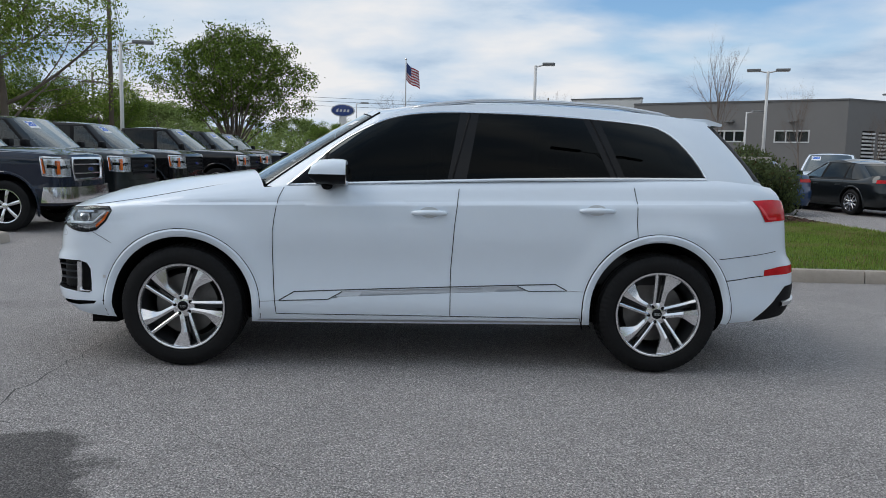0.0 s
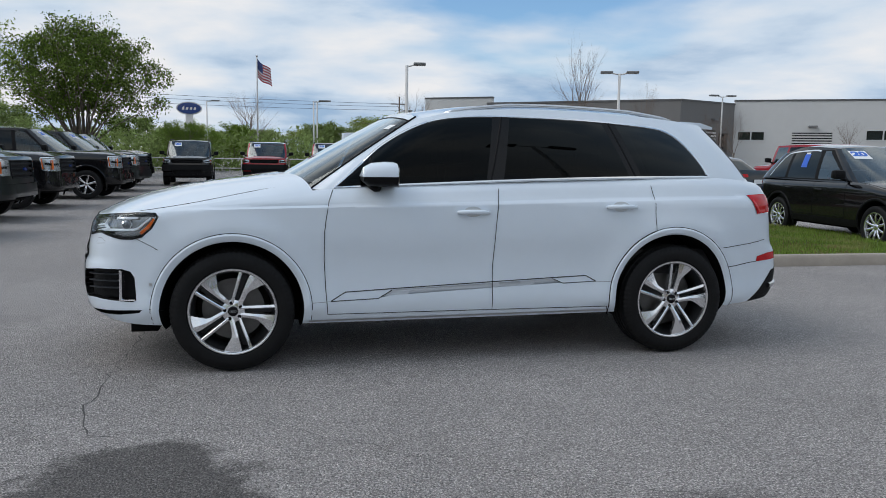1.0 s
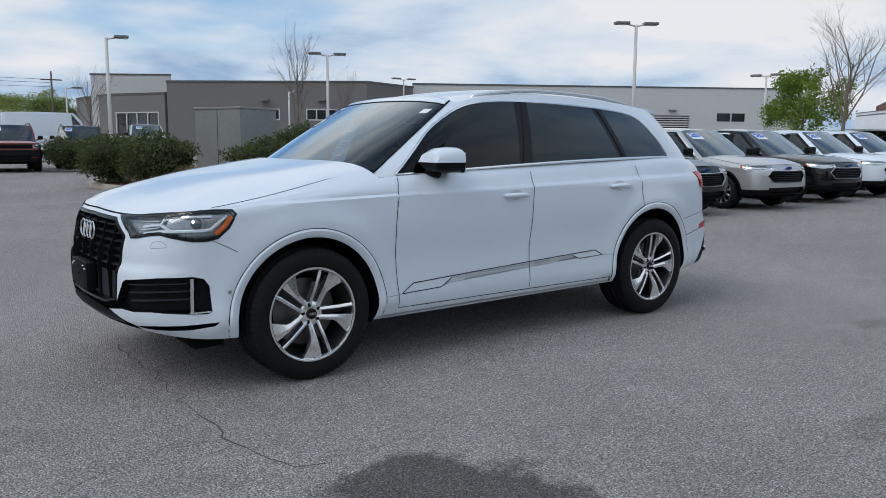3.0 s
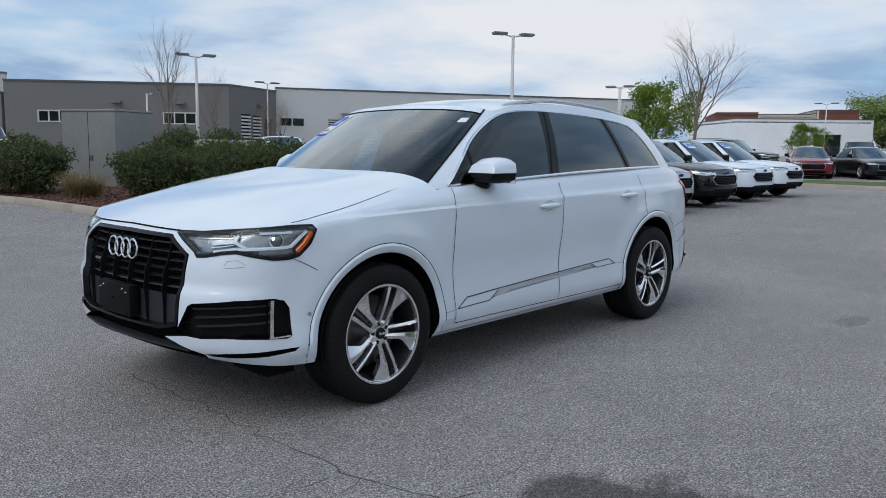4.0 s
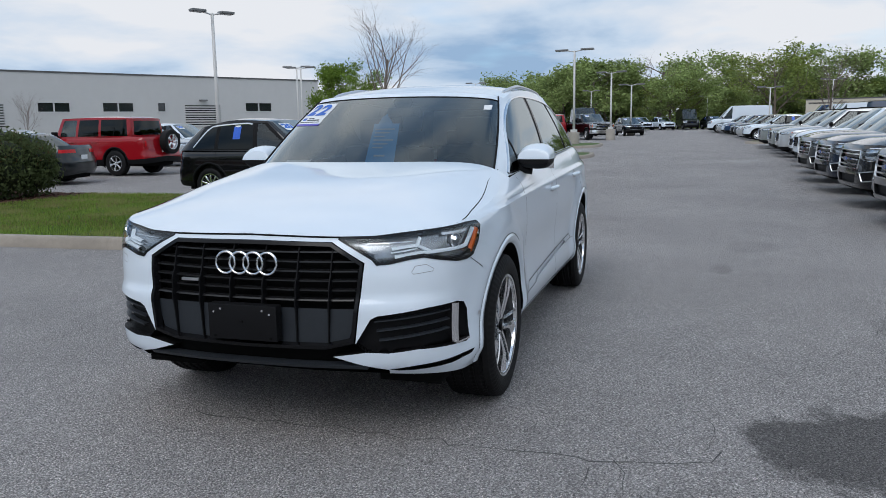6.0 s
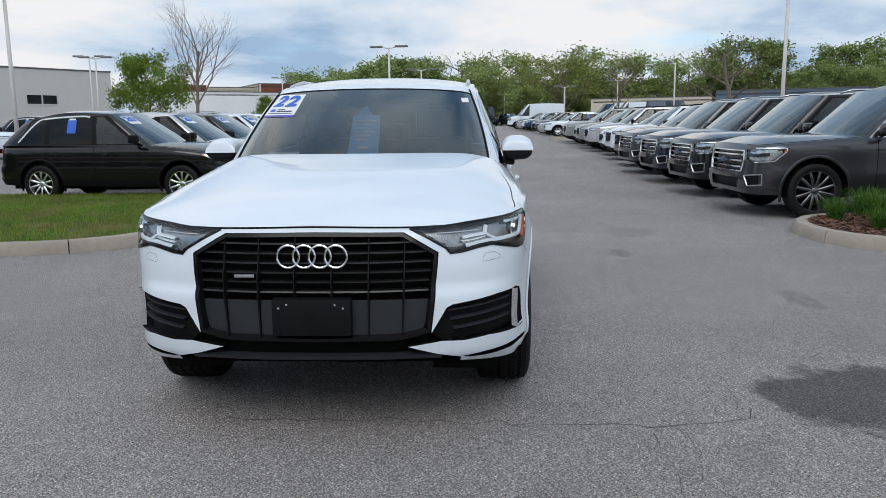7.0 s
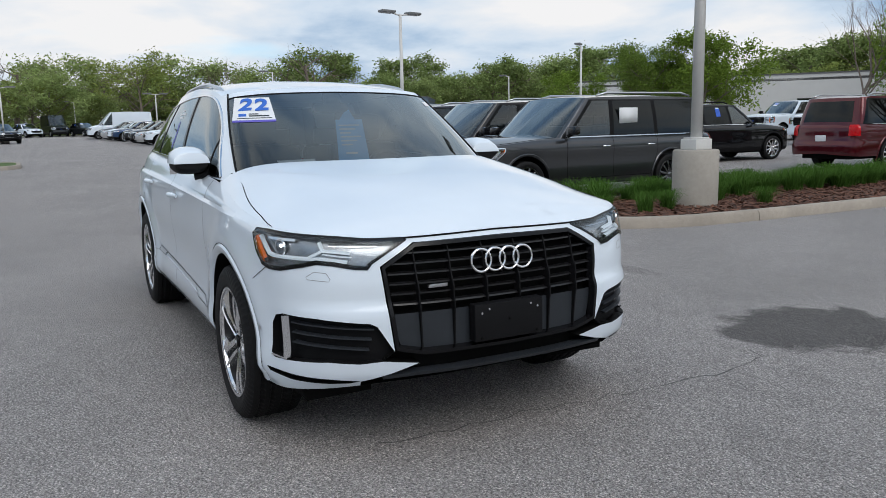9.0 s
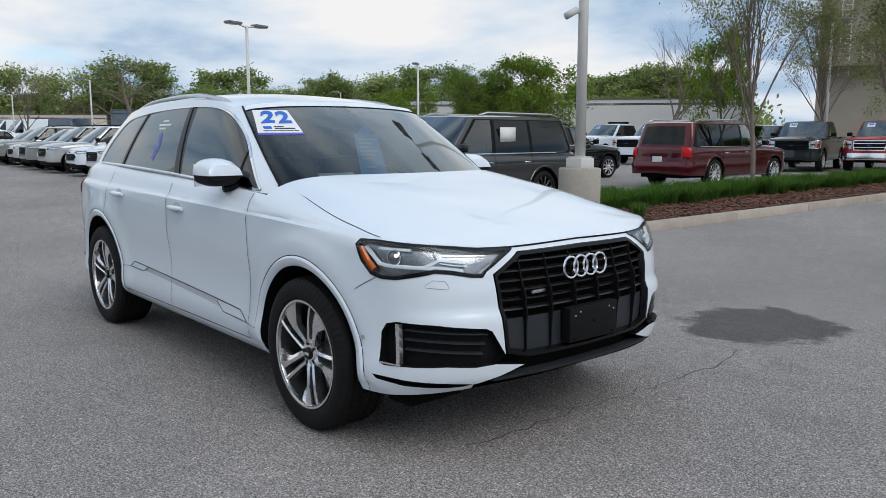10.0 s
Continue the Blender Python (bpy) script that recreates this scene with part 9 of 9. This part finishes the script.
def clump(name, x, y, z, h, r, n, mat, seed, label, group, src=None, s=1.0):
    if src is not None:
        o = copy_thing(src, pose(x, y, z, 0, 0, seed * 47 % 360))
        o.scale = (s, s, s * (.85 + .3 * ((seed * 7) % 10) / 10))
        return o
    rng = random.Random(seed)
    V, F = [], []
    for i in range(n):
        a, l, rr = rng.uniform(0, 6.283), h * rng.uniform(.7, 1.15), r * rng.uniform(.4, 1.1)
        bx, by = .3 * r * rng.gauss(0, .5), .3 * r * rng.gauss(0, .5)
        wx, wy = -math.sin(a) * .006, math.cos(a) * .006
        prof = [(0, 0), (.35, .62), (.72, .95), (1.05, .80)]
        k0 = len(V)
        for q, (u, t) in enumerate(prof):
            e = 1 - q / 3.4
            px, py, pz = bx + math.cos(a) * rr * u, by + math.sin(a) * rr * u, l * t * rng.uniform(.95, 1.05)
            V += [(px - wx * e, py - wy * e, pz), (px + wx * e, py + wy * e, pz)]
        for q in range(3):
            F.append((k0 + 2 * q, k0 + 2 * q + 1, k0 + 2 * q + 3, k0 + 2 * q + 2))
    root = thing(name, pose(x, y, z), label, "grass", group)
    mesh_part("leaf_tuft", V, F, mat, root)
    return root


G0 = clump("grass_tuft", 3.9, -5.6, .12, .40, .42, 230, GRASS_DARK, 1, "bright green tuft of lily grass in mulch", "lily grass tufts")
Rg = random.Random(3)
k = 0
for i in range(130):
    y = -5.35 - 24 * (i / 129)**1.15
    for lane in (0, 1):
        if Rg.random() < (.80 if y > -7.6 else .30):
            continue
        x = 4.45 + .42 * lane + Rg.uniform(-.22, .22) - (.25 if y < -7.6 else 0)
        if math.hypot(x - 3.45, y + 7.02) < .5:
            continue
        k += 1
        clump("grass_tuft", x, y + Rg.uniform(-.1, .1), .12, 0, 0, 0, None, k, "", "", src=G0, s=Rg.uniform(.60, .85) if y > -7.8 else Rg.uniform(.72, 1.0))
for i, (x, y) in enumerate(((3.55, -5.35), (3.1, -5.75), (4.4, -5.2), (3.0, -8.0), (3.7, -7.75), (3.3, -6.35))):
    clump("grass_tuft", x, y, .12, 0, 0, 0, None, 300 + i, "", "", src=G0, s=.7)
D0 = clump("dry_grass_tuft", 3.3, 14.45, gz(3.3, 14.45) + .12, .56, .62, 300, DRY, 8, "pale dry ornamental grass beside the hedge", "dry grass tufts")
for i, (x, y) in enumerate(((3.7, 14.35),)):
    clump("dry_grass_tuft", x, y, gz(x, y) + .12, 0, 0, 0, None, i + 2, "", "", src=D0, s=.9)


# ---- lawn and mulch ----
def in_poly(poly, x, y):
    return inside([(float(p[0]), float(p[1])) for p in poly], x, y)


def inset_loop(poly, d):
    n, out = len(poly), []
    for i in range(n):
        a, b = poly[i - 1], poly[(i + 1) % n]
        tx, ty = b[0] - a[0], b[1] - a[1]
        l = math.hypot(tx, ty) or 1
        out.append((poly[i][0] - ty / l * d, poly[i][1] + tx / l * d))
    return out


def lawn_line(x):
    """Where the lawn gives way to mulch."""
    return 8.0 + min(1, max(0, (x - 2.4) / 2.2)) * 2.4


def blades(name, loop, test, per_m2, h, mat, label, seed, zof):
    rng = np.random.default_rng(seed)
    xs, ys = [p[0] for p in loop], [p[1] for p in loop]
    A = (max(xs) - min(xs)) * (max(ys) - min(ys))
    n = int(A * per_m2)
    X, Y = rng.uniform(min(xs), max(xs), n), rng.uniform(min(ys), max(ys), n)
    V, F = [], []
    for x, y in zip(X, Y):
        if not test(x, y) or not in_poly(loop, x, y):
            continue
        a, l, w = rng.uniform(0, 6.283), h * rng.uniform(.5, 1.3), .006
        z, ln = zof(x, y), rng.uniform(.0, .7) * h
        c, s = math.cos(a), math.sin(a)
        k = len(V)
        V += [(x - s * w, y + c * w, z), (x + s * w, y - c * w, z), (x + c * ln, y + s * ln, z + l)]
        F.append((k, k + 1, k + 2))
    ob = mesh_part(name, V, F, mat, None, label, "stuff")
    return tagged(ob, category="grass")


loop = inset_loop(LAWN_EDGE, .17)
top_z = lambda x, y: gz(x, y) + .125
blades("lawn", loop, lambda x, y: y < lawn_line(x), 1500, .055, GRASS, "green mown lawn with paler patches", 2, top_z)
blades("lawn", loop, lambda x, y: y < lawn_line(x) and noise.noise(Vector((x * .9, y * .9, 3))) > .05, 420, .05, DRY, "straw coloured patches in the lawn", 6, top_z)


def chips(name, loop, test, per_m2, label, seed):
    rng = np.random.default_rng(seed)
    xs, ys = [p[0] for p in loop], [p[1] for p in loop]
    n = int((max(xs) - min(xs)) * (max(ys) - min(ys)) * per_m2)
    V, F = [], []
    for x, y in zip(rng.uniform(min(xs), max(xs), n), rng.uniform(min(ys), max(ys), n)):
        if not test(x, y) or not in_poly(loop, x, y):
            continue
        a, l, w, t = rng.uniform(0, 6.283), rng.uniform(.015, .045), rng.uniform(.006, .014), rng.uniform(-.012, .02)
        c, s, z = math.cos(a), math.sin(a), gz(x, y) + .13 + rng.uniform(0, .018)
        k = len(V)
        V += [(x - c * l - s * w, y - s * l + c * w, z), (x - c * l + s * w, y - s * l - c * w, z + .006), (x + c * l + s * w, y + s * l - c * w, z + t + .008), (x + c * l - s * w, y + s * l + c * w, z + t)]
        F.append((k, k + 1, k + 2, k + 3))
    ob = mesh_part(name, V, F, CHIPS, None, label, "stuff")
    return tagged(ob, category="mulch")


chips("bark_mulch", inset_loop(MULCH_EDGE, .17), lambda x, y: y > -20, 520, "loose reddish brown bark chips", 5)
chips("bark_mulch", loop, lambda x, y: y > lawn_line(x) - .2 and y < 18, 320, "loose reddish brown bark chips under the hedge", 7)
b = bmesh.new()
fs = [p for p in loop]
poly = [(x, y) for x, y in loop if y > lawn_line(x)]
vs = [b.verts.new((x, y, gz(x, y) + .132)) for x, y in poly]
f = b.faces.new(vs)
bmesh.ops.triangulate(b, faces=[f])
bmesh.ops.recalc_face_normals(b, faces=b.faces[:])
tagged(part("mulch_ground", b, MULCH_SOIL, None, "brown mulch under the hedge", "structure"), category="ground")


# ---- cracks in the asphalt ----
def crack(pts, w, seed):
    rng = random.Random(seed)
    b, prev = bmesh.new(), None
    dense = []
    for (x0, y0), (x1, y1) in zip(pts, pts[1:]):
        n = max(2, int(math.hypot(x1 - x0, y1 - y0) / .09))
        dense += [(x0 + (x1 - x0) * i / n + rng.gauss(0, .018), y0 + (y1 - y0) * i / n + rng.gauss(0, .018)) for i in range(n)]
    for i, (x, y) in enumerate(dense):
        a, c = dense[max(0, i - 1)], dense[min(len(dense) - 1, i + 1)]
        tx, ty = c[0] - a[0], c[1] - a[1]
        l = math.hypot(tx, ty) or 1
        ww = w * rng.uniform(.2, .75)
        row = [b.verts.new((x - ty / l * ww, y + tx / l * ww, gz(x, y) + .0015)), b.verts.new((x + ty / l * ww, y - tx / l * ww, gz(x, y) + .0015))]
        if prev:
            b.faces.new((prev[0], prev[1], row[1], row[0]))
        prev = row
    bmesh.ops.recalc_face_normals(b, faces=b.faces[:])
    return part("crack", b, CRACK, GROUND_CRACKS, smooth=0)


CRACK = material("crack_shadow", (0.085, 0.083, 0.08), rough=1.0, noise_scale=4, spread=.3)
GROUND_CRACKS = thing("asphalt_cracks", pose(0, 0, 0), "thin dark cracks in the weathered asphalt", "crack", kind="structure")
for i, (pts, w) in enumerate((([(-2.19, .5), (-2.2, -.09), (-2.22, -.91), (-2.24, -1.66), (-2.16, -1.97), (-1.95, -2.15)], .007), ([(-2.24, -1.66), (-2.42, -1.69), (-2.8, -1.63), (-3.2, -1.98)], .004), ([(-2.16, -1.97), (-1.7, -2.05), (-1.2, -1.98)], .003),
                              ([(2.4, 3.9), (.4, 2.9), (-1.9, 2.0), (-2.6, 1.5)], .003), ([(-1.3, -2.0), (-.6, -2.6), (.8, -3.4)], .003), ([(-2.9, -1.5), (-2.2, -1.55)], .003), ([(-8, 5.4), (-5, 4.6), (-3.4, 4.8)], .006),
                              ([(-6.5, 3.2), (-4.2, 3.0), (-2.0, 3.3)], .003), ([(2.2, -4.5), (0, -4.1), (-2.1, -4.4), (-4.5, -4.2)], .004))):
    crack(pts, w, i)
